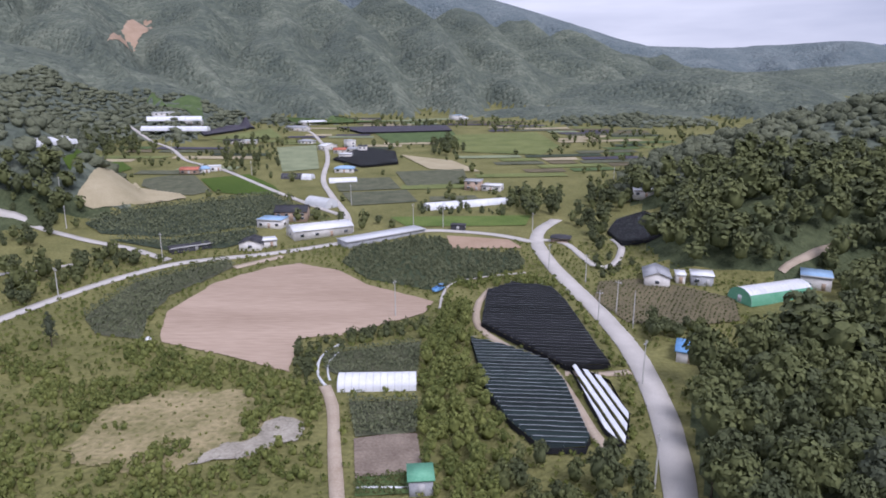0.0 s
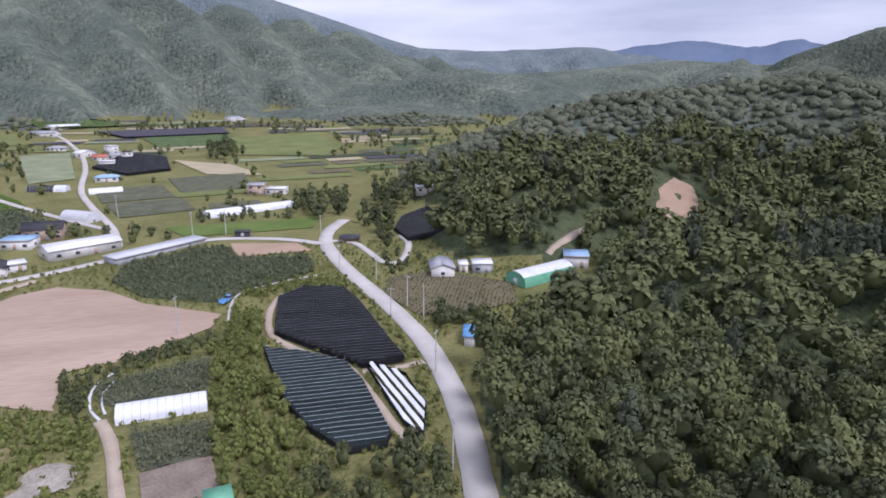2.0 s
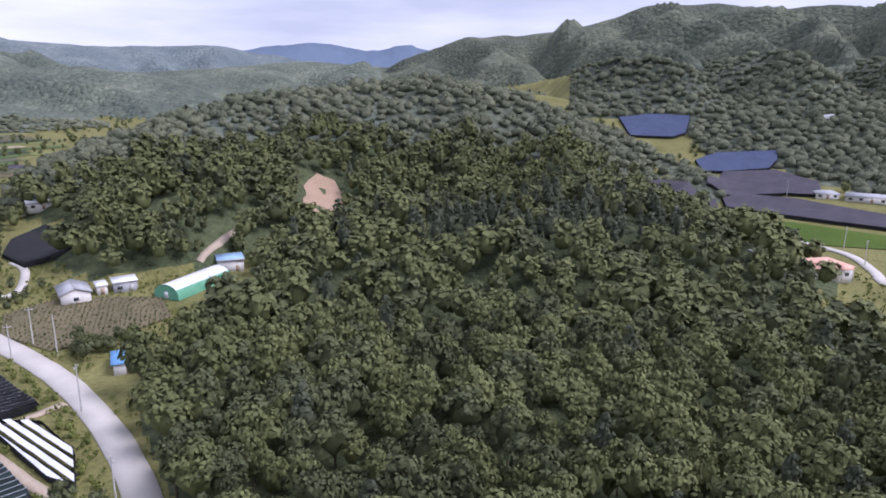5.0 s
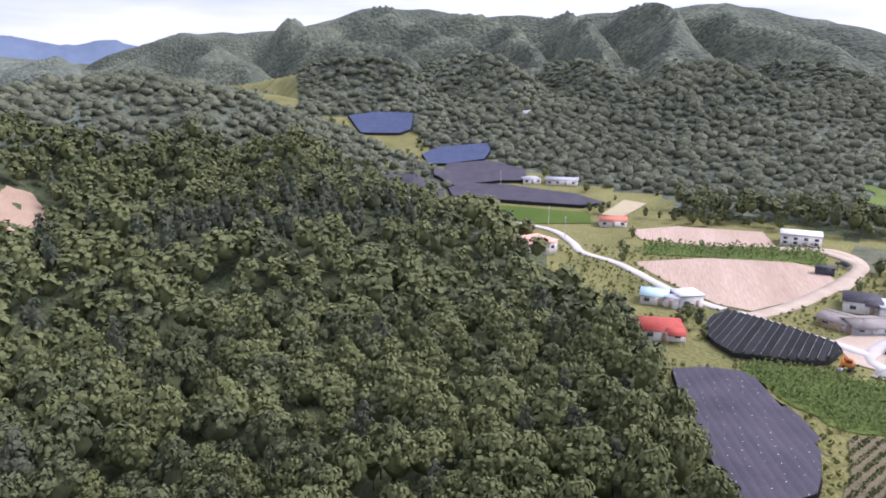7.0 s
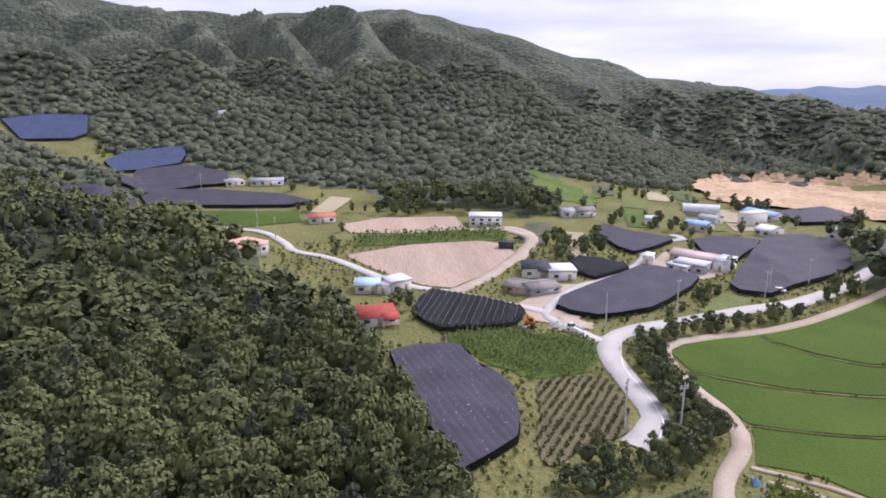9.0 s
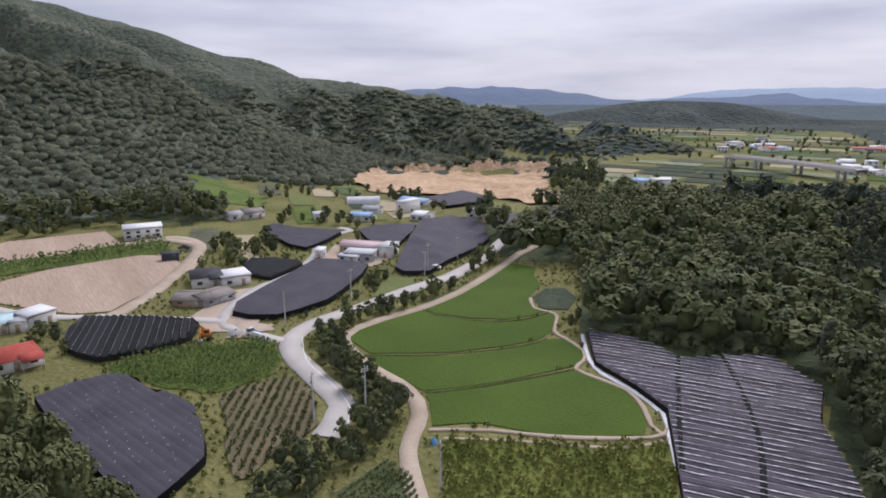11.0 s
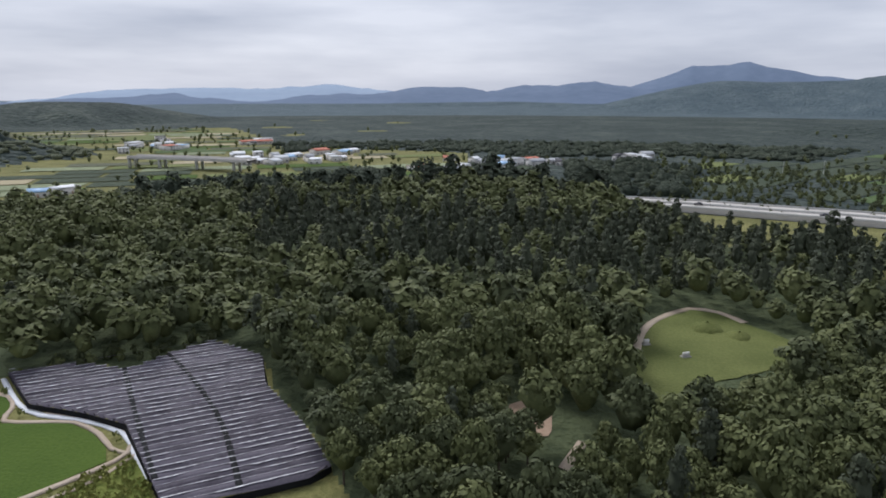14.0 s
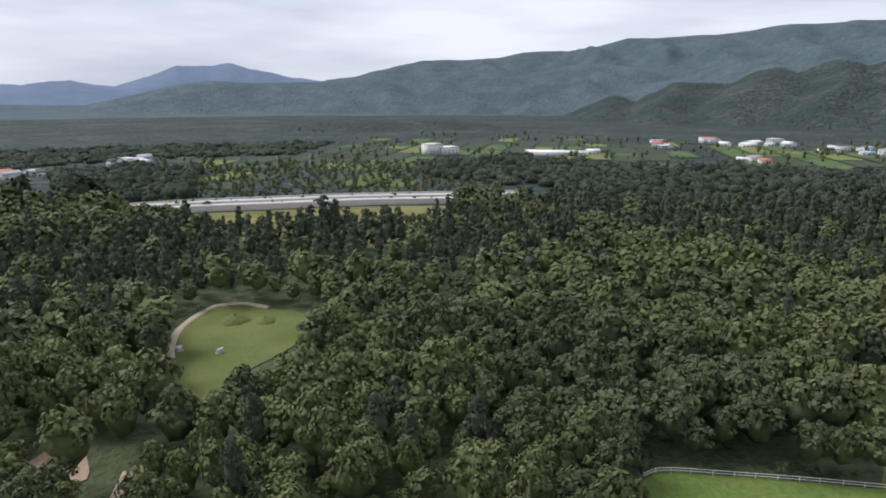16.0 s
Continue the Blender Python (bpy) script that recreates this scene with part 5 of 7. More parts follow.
def sheet(name, poly, angle, mat, rise=0.0, step=None, wave=0.0, lumpy=0.0):
    """A field draped on the land: a strip of quads for each line across it; wave lifts the middle of each strip to a bed."""
    a = radians(angle)
    e, f = np.array((math.cos(a), math.sin(a))), np.array((-math.sin(a), math.cos(a)))
    p = np.array(poly)
    u, v = p @ e, p @ f
    size = max(np.ptp(u), np.ptp(v))
    step = step or max(0.6, np.ptp(v) / 60)
    nc = max(4, min(30, int(np.ptp(u) / 4)))
    vs, qs, base = [], [], 0
    for s in np.arange(v.min(), v.max(), step):
        lo, mid, hi = (crossing(u, v, min(max(q, v.min() + 1e-3), v.max() - 1e-3)) for q in (s, s + step / 2, s + step))
        if not (len(lo) == len(mid) == len(hi)):
            lo = hi = mid
        for k in range(0, len(mid) - 1, 2):
            for cuts, ds, up in ((lo, 0.0, 0.0), (mid, 0.5, wave), (hi, 1.0, 0.0)):
                t = np.linspace(0, 1, nc)[:, None]
                q = e * (cuts[k] + (cuts[k + 1] - cuts[k]) * t) + f * (s + ds * step)
                vs.append(np.column_stack([q, np.full(nc, rise + up)]))
            for r in range(2):
                i = np.arange(nc - 1) + base + r * nc
                qs.append(np.stack([i, i + 1, i + 1 + nc, i + nc], 1))
            base += 3 * nc
    v = np.concatenate(vs)
    v[:, 2] += height(v[:, 0], v[:, 1]) + lift(v[:, 0], v[:, 1])
    if lumpy:
        v[:, 2] += lumpy * vnoise(v[:, 0], v[:, 1], 9, 71)
    return new(name, quick_mesh(name, v, np.concatenate(qs), mat))


ROW_FIELDS = {"striped_field": (1.7, 0.4), "front_rows": (1.2, 0.3), "mulch_rows": (0.9, 0.22), "cabbage_rows": (1.1, 0.25), "house_field": (1.5, 0.2), "terrace_f": (6.0, 0.8), "brown_terrace": (3.0, 0.4), "garden_rows": (1.0, 0.2)}
def ragged(poly, amp=2.2, step=2.0):
    """The outline with an uneven, natural edge."""
    out = []
    for a, b in zip(np.array(poly), np.array(poly[1:] + poly[:1])):
        n = max(1, int(np.hypot(*(b - a)) / step))
        t = np.arange(n)[:, None] / n
        q = a + (b - a) * t
        nx = np.array((-(b - a)[1], (b - a)[0])) / max(np.hypot(*(b - a)), 1e-6)
        out += [tuple(p) for p in q + nx * ((vnoise(q[:, 0], q[:, 1], 5, 61) - 0.5) * 2 * amp + (vnoise(q[:, 0], q[:, 1], 1.7, 62) - 0.5) * amp)[:, None]]
    return out


NATURAL = {"landslip": 2.0, "meadow_patch": 4.0, "rock_patch": 2.0, "bare_spot": 0.8, "grave_lawn": 1.0, "clearing": 1.0, "quarry": 4.0, "weed_field": 0.8, "hill_meadow": 4.0, "bare_field": 0.5, "reed_field": 1.0, "orchard_field": 0.8, "crop_strip": 0.6}
FIELD_WORDS = {"tilled": "bare tilled pinkish brown field", "paddy": "bright green terraced rice paddy"}
for name, (poly, angle, kind) in FIELDS.items():
    pitch, bed = ROW_FIELDS.get(name, (None, 0.0))
    if name in NATURAL:
        poly = ragged(poly, NATURAL[name])
    ob = sheet("field", poly, angle, M[kind], rise=0.12 if name == "rock_patch" else 0.0, step=pitch, wave=bed, lumpy=2.6 if kind == "quarry" else 0.0)
    tagged(ob, FIELD_WORDS.get(kind, kind.replace("_", " ") + " field between lanes and hedges"), "field", kind="structure")


def ball(nu, nv, rx, rz, cz, rng, rough=0.15):
    """A lumpy closed shell of quads."""
    th, ph = np.meshgrid(np.linspace(0.12, np.pi - 0.12, nv + 1), np.arange(nu) * 2 * np.pi / nu, indexing="ij")
    k = 1 + rng.uniform(-rough, rough, th.shape)
    v = np.stack([rx * k * np.sin(th) * np.cos(ph), rx * k * np.sin(th) * np.sin(ph), cz + rz * k * np.cos(th)], -1).reshape(-1, 3)
    i, j = np.meshgrid(np.arange(nv), np.arange(nu), indexing="ij")
    j2 = (j + 1) % nu
    q = np.stack([i * nu + j, (i + 1) * nu + j, (i + 1) * nu + j2, i * nu + j2], -1).reshape(-1, 4)
    return v, q


# ---- shade nets over ginseng beds ----
def part(name, me, parent, label=""):
    ob = new(name, me)
    ob.parent = parent
    if label:
        ob["label"] = label
    return ob


NET_SHAPES = {
    "black": ((-0.47, 0.95), (0.0, 1.3), (0.38, 1.62), (0.42, 1.3)),
    "green": ((-0.47, 0.95), (0.0, 1.3), (0.38, 1.62), (0.42, 1.3)),
    "white": ((-0.46, 1.0), (-0.08, 1.3), (0.0, 1.35), (0.05, 0.9)),
    "silver": ((-0.47, 0.9), (0.0, 1.35), (0.36, 1.68), (0.4, 1.2)),
    "plain": ((-0.505, 1.42), (-0.2, 1.5), (0.2, 1.5), (0.505, 1.42)),
    "blue": ((-0.505, 1.42), (-0.2, 1.52), (0.2, 1.52), (0.505, 1.42)),
}
NET_MATS = {"black": "net_black", "green": "net_green", "white": "film_white", "silver": "net_silver", "plain": "net_plain", "blue": "net_blue"}
NET_HEM = {"black": ("hem", 0.028), "green": ("hem", 0.085), "silver": ("silver", 0.095)}
NET_WORDS = {"white": "white film covers in stripes over low black beds", "green": "dark green shade nets with pale hems over ginseng beds",
             "silver": "purple-grey shade nets with silvery edges over ginseng beds", "blue": "dark blue shade net over ginseng beds"}


def strip_mesh(name, rows, mat):
    v = np.stack(rows, 1).reshape(-1, 3)
    n, k = len(rows[0]), len(rows)
    i, j = np.meshgrid(np.arange(n - 1), np.arange(k - 1), indexing="ij")
    q = np.stack([i * k + j, (i + 1) * k + j, (i + 1) * k + j + 1, i * k + j + 1], -1).reshape(-1, 4)
    return quick_mesh(name, v, q, mat)


def shade_field(poly, angle, pitch, kind):
    lines, e, f = spans(poly, angle, pitch)
    mid0 = np.mean(poly, 0)
    base = new("ginseng_shade", None)
    if np.dot(f, mid0) < 0:
        f = -f
    sheet_like = kind in ("plain", "blue")
    pu, pv = np.array(poly) @ e, np.array(poly) @ f
    for a, b, s in lines:
        length = np.hypot(*(b - a))
        n = max(3, int(length / 2.4) + 1)
        t = np.linspace(0, 1, n)[:, None]
        mid = a + (b - a) * t
        ground = height(mid[:, 0], mid[:, 1]) + lift(*mid.T)
        jig = np.zeros(n) if sheet_like else np.random.uniform(-0.07, 0.07, n)
        rows = []
        for off, z in NET_SHAPES[kind]:
            line = mid + f * off * pitch
            at_v = float(line[0] @ f)
            cuts = crossing(pu, pv, min(max(at_v, pv.min() + 0.01), pv.max() - 0.01))
            if len(cuts) == 2:
                line = line + e * ((cuts[0] + (cuts[1] - cuts[0]) * t[:, 0]) - line @ e)[:, None]
            rows.append(np.column_stack([line, height(line[:, 0], line[:, 1]) + lift(*line.T) + z + jig]))
        row = part("shade_net", strip_mesh("shade_net", rows, M[NET_MATS[kind]]), base)
        if kind in NET_HEM:
            mat, w = NET_HEM[kind]
            off, z = NET_SHAPES[kind][2]
            ww = w * (1 + (0.9 * np.random.uniform(-1, 1, n) if kind == "silver" else 0.2 * np.random.uniform(-1, 1, n)))
            hem = [np.column_stack([mid + f * (off * pitch - ww[:, None] * pitch), ground + z + jig - 0.2 * w + 0.03]), np.column_stack([mid + f * off * pitch, ground + z + jig + 0.035])]
            part("hem", strip_mesh("hem", hem, M[mat]), row, "pale edge of the net")
        if kind == "white":
            bed = [np.column_stack([mid + f * off * pitch, ground + z]) for off, z in ((0.07, 0.5), (0.25, 0.75), (0.48, 0.5))]
            part("shade_net", strip_mesh("shade_net", bed, M["net_black"]), base, "low black net between the white films")
    # posts and the hanging net along the edge
    ring = np.concatenate([np.linspace(a, b, max(2, int(np.hypot(*np.subtract(b, a)) / 3)), endpoint=False) for a, b in zip(np.array(poly), np.array(poly[1:] + poly[:1]))] + [np.array(poly[:1])])
    g = height(ring[:, 0], ring[:, 1]) + lift(*ring.T)
    wob = np.random.uniform(-0.12, 0.12, len(ring))
    top = 1.42 if sheet_like else 1.15
    out = ring + (ring - mid0) / np.linalg.norm(ring - mid0, axis=1)[:, None] * (0.35 + wob[:, None])
    part("side_net", strip_mesh("side_net", [np.column_stack([ring, g + top]), np.column_stack([ring + (out - ring) * 0.5, g + 0.8 + wob]), np.column_stack([out, g + 0.15])], M["net_black"]), base, "black net hanging over the edge")
    if np.hypot(*mid0) < 300 and kind != "white":
        pv, pq = ball(4, 1, 0.06, 0.9, 0.8, np.random.default_rng(1), 0)
        post = quick_mesh("post", pv, pq, M["silver" if sheet_like else "steel"])
        for (x, y), z in list(zip(ring, g))[:-1]:
            p = part("post", post, base)
            p.location = (x, y, z)
    if sheet_like and np.hypot(*mid0) < 260:
        lo, hi = np.min(poly, 0), np.max(poly, 0)
        gx, gy = (c.ravel() for c in np.meshgrid(np.arange(lo[0], hi[0], 2.6), np.arange(lo[1], hi[1], 2.6)))
        k = inside(gx, gy, poly) & (np.random.random(len(gx)) < 0.7)
        gx, gy = gx[k] + np.random.uniform(-0.3, 0.3, k.sum()), gy[k] + np.random.uniform(-0.3, 0.3, k.sum())
        gz = height(gx, gy) + lift(gx, gy) + 1.52
        corner = np.array([(-0.07, -0.07, 0), (0.07, -0.07, 0.02), (0.07, 0.07, 0.08), (-0.07, 0.07, 0.04)])
        clips = (np.stack([gx, gy, gz], 1)[:, None] + corner).reshape(-1, 3)
        part("net_ties", quick_mesh("net_ties", clips, np.arange(len(clips)).reshape(-1, 4), M["pale"]), base, "pale ties dotted over the net")
    return tagged(base, NET_WORDS.get(kind, "black shade nets in rows over ginseng beds"), "ginseng shade", "ginseng shades")


for name, (poly, angle, pitch, kind) in SHADES.items():
    shade_field(poly, angle, pitch, kind)


# ---- woods ----
def leaves(n, lumps, size, rng, up=0.0):
    """Leaf sprays as small quads spread over lumps of a crown."""
    L = lumps[rng.integers(0, len(lumps), n)]
    d = rng.normal(size=(n, 3))
    d[:, 2] = np.abs(d[:, 2]) * 0.9 - 0.25 * rng.random(n)
    d /= np.linalg.norm(d, axis=1)[:, None]
    c = L[:, :3] + d * L[:, 3:4] * rng.uniform(0.75, 1.12, (n, 1)) * [1, 1, 0.8]
    nrm = d + rng.normal(size=(n, 3)) * 0.2 + [0, 0, up]
    nrm /= np.linalg.norm(nrm, axis=1)[:, None]
    s = np.cross(nrm, rng.normal(size=(n, 3)))
    s /= np.linalg.norm(s, axis=1)[:, None]
    t = np.cross(nrm, s)
    w = size * rng.uniform(0.6, 1.4, (n, 1))
    v = np.stack([c - s * w, c - t * w * 0.6 - nrm * w * 0.15, c + s * w, c + t * w * 0.6 - nrm * w * 0.15], 1).reshape(-1, 3)
    return v, np.arange(n * 4).reshape(-1, 4)


def join(*pieces):
    vs, qs, n = [], [], 0
    for v, q in pieces:
        vs.append(v)
        qs.append(q + n)
        n += len(v)
    return np.concatenate(vs), np.concatenate(qs)


def crown(seed, n, size, lumps=9, pine=False, up=0.0):
    """The crown of a tree about 6 m wide; its base is at 0."""
    rng = np.random.default_rng(seed)
    k = lumps
    a, r = np.arange(k) * 2.4 + rng.uniform(-0.5, 0.5, k), 2.35 * np.sqrt((np.arange(k) + 0.3) / k)
    if pine:
        z = np.linspace(3.2, 8.8, k) + rng.uniform(-0.3, 0.3, k)
        r = rng.uniform(0.7, 1.9, k) * np.linspace(1.1, 0.2, k)
        L = np.stack([r * np.cos(a), r * np.sin(a), z, np.linspace(1.5, 0.7, k)], 1)
        core = ball(7, 5, 1.2, 2.3, 5.2, rng, 0.25)
    else:
        z = 7.2 - 0.42 * r * r + rng.uniform(-0.6, 0.7, k)
        L = np.stack([r * np.cos(a), r * np.sin(a), z, rng.uniform(0.75, 1.3, k)], 1)
        core = ball(7, 4, 1.9, 1.9, 4.5, rng, 0.25)
    return join(core, leaves(n, L, size, rng, up))


def plant(name, shape, x, y, scale, mat, sink=0.0, smooth=False):
    """Many plants of one shape in one mesh, each turned and scaled."""
    v, q = shape
    n = len(x)
    rng = np.random.default_rng(len(v) + n)
    a = rng.uniform(0, 2 * np.pi, n)
    sx = scale * rng.uniform(0.75, 1.1, n)
    sz = scale * rng.uniform(0.85, 1.3, n)
    c, s = np.cos(a)[:, None] * sx[:, None], np.sin(a)[:, None] * sx[:, None]
    z = (quick_height(x, y) if n > 3000 else height(x, y)) - sink
    out = np.empty((n, len(v), 3), np.float32)
    out[:, :, 0] = x[:, None] + c * v[:, 0] - s * v[:, 1]
    out[:, :, 1] = y[:, None] + s * v[:, 0] + c * v[:, 1]
    out[:, :, 2] = z[:, None] + sz[:, None] * v[:, 2]
    quads = (q[None] + (np.arange(n) * len(v))[:, None, None]).reshape(-1, 4)
    return tagged(new(name, quick_mesh(name, out.reshape(-1, 3), quads, mat, smooth)), kind="stuff")


def scatter(r0, r1, spacing, seed):
    """Points about spacing apart on a jittered grid, in a ring."""
    rng = np.random.default_rng(seed)
    g = np.arange(-r1, r1, spacing)
    x, y = np.meshgrid(g, g)
    x = x.ravel() + rng.uniform(-0.42, 0.42, x.size) * spacing
    y = y.ravel() + rng.uniform(-0.42, 0.42, y.size) * spacing
    d = np.hypot(x, y)
    az = np.degrees(np.arctan2(x, y)) % 360
    k = (d > r0) & (d < r1) & ((az < 258) | (az > 318))
    return x[k], y[k]


TREE_WORDS = {"leaf": "tall broadleaf tree with a dense dark green crown", "leaf_light": "tall broadleaf tree with a light green crown", "needle": "dark green pine tree with layered boughs"}


def trunk_mesh(seed):
    """A tapered trunk with three limbs."""
    rng = np.random.default_rng(seed)
    pieces = []
    for k in range(4):
        a = rng.uniform(0, 2 * np.pi)
        lo, hi = np.array((0, 0, -0.6 if k == 0 else 2.2)), np.array((0.2, 0.1, 6.5) if k == 0 else (1.6 * math.cos(a), 1.6 * math.sin(a), 5.0))
        r0, r1 = (0.2, 0.08) if k == 0 else (0.1, 0.04)
        th = np.arange(6) * np.pi / 3
        ring = np.stack([np.cos(th), np.sin(th), 0 * th], 1)
        pieces.append((np.concatenate([lo + ring * r0, hi + ring * r1]), np.array([(i, (i + 1) % 6, 6 + (i + 1) % 6, 6 + i) for i in range(6)])))
    return quick_mesh("trunk", *join(*pieces), M["bark"])


def single_trees(shapes, mats, x, y, size, pick, group):
    """The nearest trees, each a thing of its own."""
    made = [(quick_mesh("crown", *sh, M[mt]), trunk_mesh(i), mt) for i, (sh, mt) in enumerate(zip(shapes, mats))]
    rng = np.random.default_rng(3)
    z = height(x, y)
    for px, py, pz, s, k in zip(x, y, z, size, pick):
        me, tr, mt = made[k]
        tree = new("pine_tree" if mt == "needle" else "tree", None)
        tree.matrix_world = pose(px, py, pz, 0, 0, rng.uniform(0, 360)) @ Matrix.Diagonal((s * rng.uniform(0.75, 1.1), s * rng.uniform(0.75, 1.1), s * rng.uniform(0.85, 1.3), 1))
        part("crown", me, tree)
        part("trunk", tr, tree)
        tagged(tree, TREE_WORDS[mt], "tree", group)


def shown(x, y, top):
    """Which treetops the camera, 60 m above the origin, sees over the ground between; the rest, out of its view, get
    sparser plain crowns.
    """
    d, free = np.hypot(x, y), np.ones(len(x), bool)
    tip = (quick_height(x, y) + top - 60) / d
    for u in np.linspace(0.2, 0.96, 14):
        free &= (quick_height(x * u, y * u) + 5 - 60) / (d * u) < tip
    return free


def grow(r0, r1, spacing, shapes, names, mats, seed, sink=0.0, base=1.0, singles=0, plain=None, smooth=False, rear_share=0.3, rest_shapes=None):
    x, y = scatter(r0, r1, spacing, seed)
    az = np.degrees(np.arctan2(x, y)) % 360
    k = wooded(x, y) & ((r0 < 340) | (az < 140) | (az > 300) | ((r0 < 900) & (hash2(np.round(x), np.round(y), 3) < 0.6)))
    x, y = x[k], y[k]
    k = open_ground(x, y)
    x, y = x[k], y[k]
    rng = np.random.default_rng(seed + 1)
    if plain:
        front = shown(x, y, 10)
        rear = np.where(~front)[0]
        rear = rear[rng.random(len(rear)) < rear_share]
        if len(rear):
            ob = plant(names[0], plain, x[rear], y[rear], base * rng.uniform(1.1, 1.5, len(rear)), M[mats[0]], sink, True)
            tagged(ob, "dense mixed green woodland canopy on the hillside", "woodland")
        x, y = x[front], y[front]
    kind = (vnoise(x, y, 45, 21) + rng.uniform(-0.25, 0.25, len(x)))
    pick = np.digitize(kind, np.linspace(0.22, 0.78, len(shapes) + 1)[1:-1])
    if mats[-1] == "needle":
        pick = np.minimum(pick, 2 + (rng.random(len(x)) < 0.15))
        for stand in PINE_STANDS:
            pick[inside(x, y, stand) & (rng.random(len(x)) < 0.8)] = 3
    size = base * (0.55 + 0.45 * vnoise(x, y, 22, 77) + rng.uniform(-0.1, 0.5, len(x)))
    rest = np.ones(len(x), bool)
    if singles:
        first = np.argsort(np.hypot(x, y))[:singles]
        single_trees(shapes, mats, x[first], y[first], size[first], pick[first], "nearest hillside trees")
        rest[first] = False
        shapes = rest_shapes or shapes
    az = np.degrees(np.arctan2(x, y)) % 360
    # past 330 m, bearings 150 to 290 degrees take a darker canopy tone
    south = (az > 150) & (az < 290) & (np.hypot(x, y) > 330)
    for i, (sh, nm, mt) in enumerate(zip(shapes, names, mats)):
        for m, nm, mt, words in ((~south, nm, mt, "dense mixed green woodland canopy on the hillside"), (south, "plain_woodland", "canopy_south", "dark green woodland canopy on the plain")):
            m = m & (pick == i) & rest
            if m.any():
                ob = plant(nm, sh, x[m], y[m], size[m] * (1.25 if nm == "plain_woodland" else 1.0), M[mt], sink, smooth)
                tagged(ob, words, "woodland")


PINE_STANDS = [[(-276.4, -291.4), (-422.5, -267.6), (-563.0, -185.7), (-203.7, -62.0), (-194.1, -99.9), (-204.0, -138.3), (-191.9, -184.7)],
               [(-28, -152), (-45, -178), (-62, -184), (-80, -172), (-130, -130), (-190, -150), (-200, -220), (-120, -260), (-40, -262), (60, -280), (120, -290), (70, -200), (0, -180)],
               [(165, 150), (195, 128), (222, 100), (212, 70), (180, 85), (150, 110), (140, 138)]]
NEAR = ["broadleaf_woodland", "oak_woodland", "light_woodland", "pine_woodland"]
# leaf mix lighter past 150 m than nearer: difference in light put into colour
LIGHTER_LEAF_MIX = ["leaf_light", "leaf", "leaf_light", "needle"]
grow(58, 150, 5.1, [crown(1, 760, 0.32, 15), crown(2, 760, 0.3, 13), crown(3, 760, 0.32, 17), crown(4, 640, 0.29, 13, True)], NEAR, ["leaf", "leaf", "leaf_light", "needle"], 11, base=1.22, singles=290,
     rest_shapes=[crown(1, 460, 0.38, 15, up=0.2), crown(2, 460, 0.36, 13, up=0.2), crown(3, 460, 0.38, 17, up=0.2), crown(4, 440, 0.3, 14, True, 0.2)])
grow(150, 340, 5.8, [crown(5, 96, 0.74, 11, up=0.8), crown(6, 96, 0.72, 10, up=0.8), crown(7, 96, 0.74, 12, up=0.8), crown(8, 120, 0.5, 11, True, 0.3)], NEAR, LIGHTER_LEAF_MIX, 12, base=1.22)
single_trees([crown(9, 420, 0.3, 10, True)], ["needle"], np.array([-95.4]), np.array([148.3]), np.array([0.85]), np.array([0]), "")
rng0 = np.random.default_rng(5)
FAR_LUMPS = np.array([[1.5, 0, 2.6, 2.0], [-1.6, 1, 2.4, 1.9], [0, -1.8, 2.6, 1.9], [0.3, 0.5, 3.6, 1.9]])
MID_CROWNS = [join(ball(7, 3, 3.7, 2.3, 1.2, rng0, 0.28), leaves(24, FAR_LUMPS * [1, 1, 0.8, 1], 0.75, rng0, 1.0)) for _ in range(3)]
FAR_CROWNS = [ball(7, 3, 4.3, 1.7, 0.5, rng0, 0.36) for _ in range(3)]
REAR = ball(5, 2, 6.2, 4.2, 2.0, rng0, 0.22)
# crowns past 340 m take the canopy colour lightened for haze
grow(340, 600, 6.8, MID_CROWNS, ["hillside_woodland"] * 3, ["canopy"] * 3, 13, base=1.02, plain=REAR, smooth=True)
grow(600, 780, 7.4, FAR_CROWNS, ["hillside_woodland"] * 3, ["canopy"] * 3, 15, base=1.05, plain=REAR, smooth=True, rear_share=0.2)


# ---- far ridges ----
def far_ridge(name, pts, mat):
    c = np.array(pts, float)
    t = np.linspace(0, 1, len(c))
    tt = np.linspace(0, 1, len(c) * 8)
    f = np.stack([np.interp(tt, t, c[:, i]) for i in range(3)], 1)
    f[:, 2] += (vnoise(f[:, 0], f[:, 1], 90, 8) - 0.5) * 16 + (vnoise(f[:, 0], f[:, 1], 25, 7) - 0.5) * 6
    near = np.column_stack([f[:, :2] * 0.86, np.full(len(f), -10)])
    mid = np.column_stack([f[:, :2] * 0.95, 0.45 * f[:, 2] + 8 * vnoise(f[:, 0], f[:, 1], 120, 4)])
    rear = np.column_stack([f[:, :2] * 1.06, np.full(len(f), -10)])
    v = np.stack([near, mid, f, rear], 1).reshape(-1, 3)
    i, j = np.meshgrid(np.arange(len(f) - 1), np.arange(3), indexing="ij")
    q = np.stack([i * 4 + j, (i + 1) * 4 + j, (i + 1) * 4 + j + 1, i * 4 + j + 1], -1).reshape(-1, 4)
    return tagged(new(name, quick_mesh(name, v, q, mat, True)), "far wooded mountain ridge coloured blue for distance haze", "mountain ridge", kind="structure")


# distance haze put into these ridge colours, palest for the farthest ridge
BACKDROP = material("haze_blue_ridge", (0.11, 0.15, 0.22), (0.15, 0.195, 0.275), 0.004, 0.95, 0.0, 0.02)
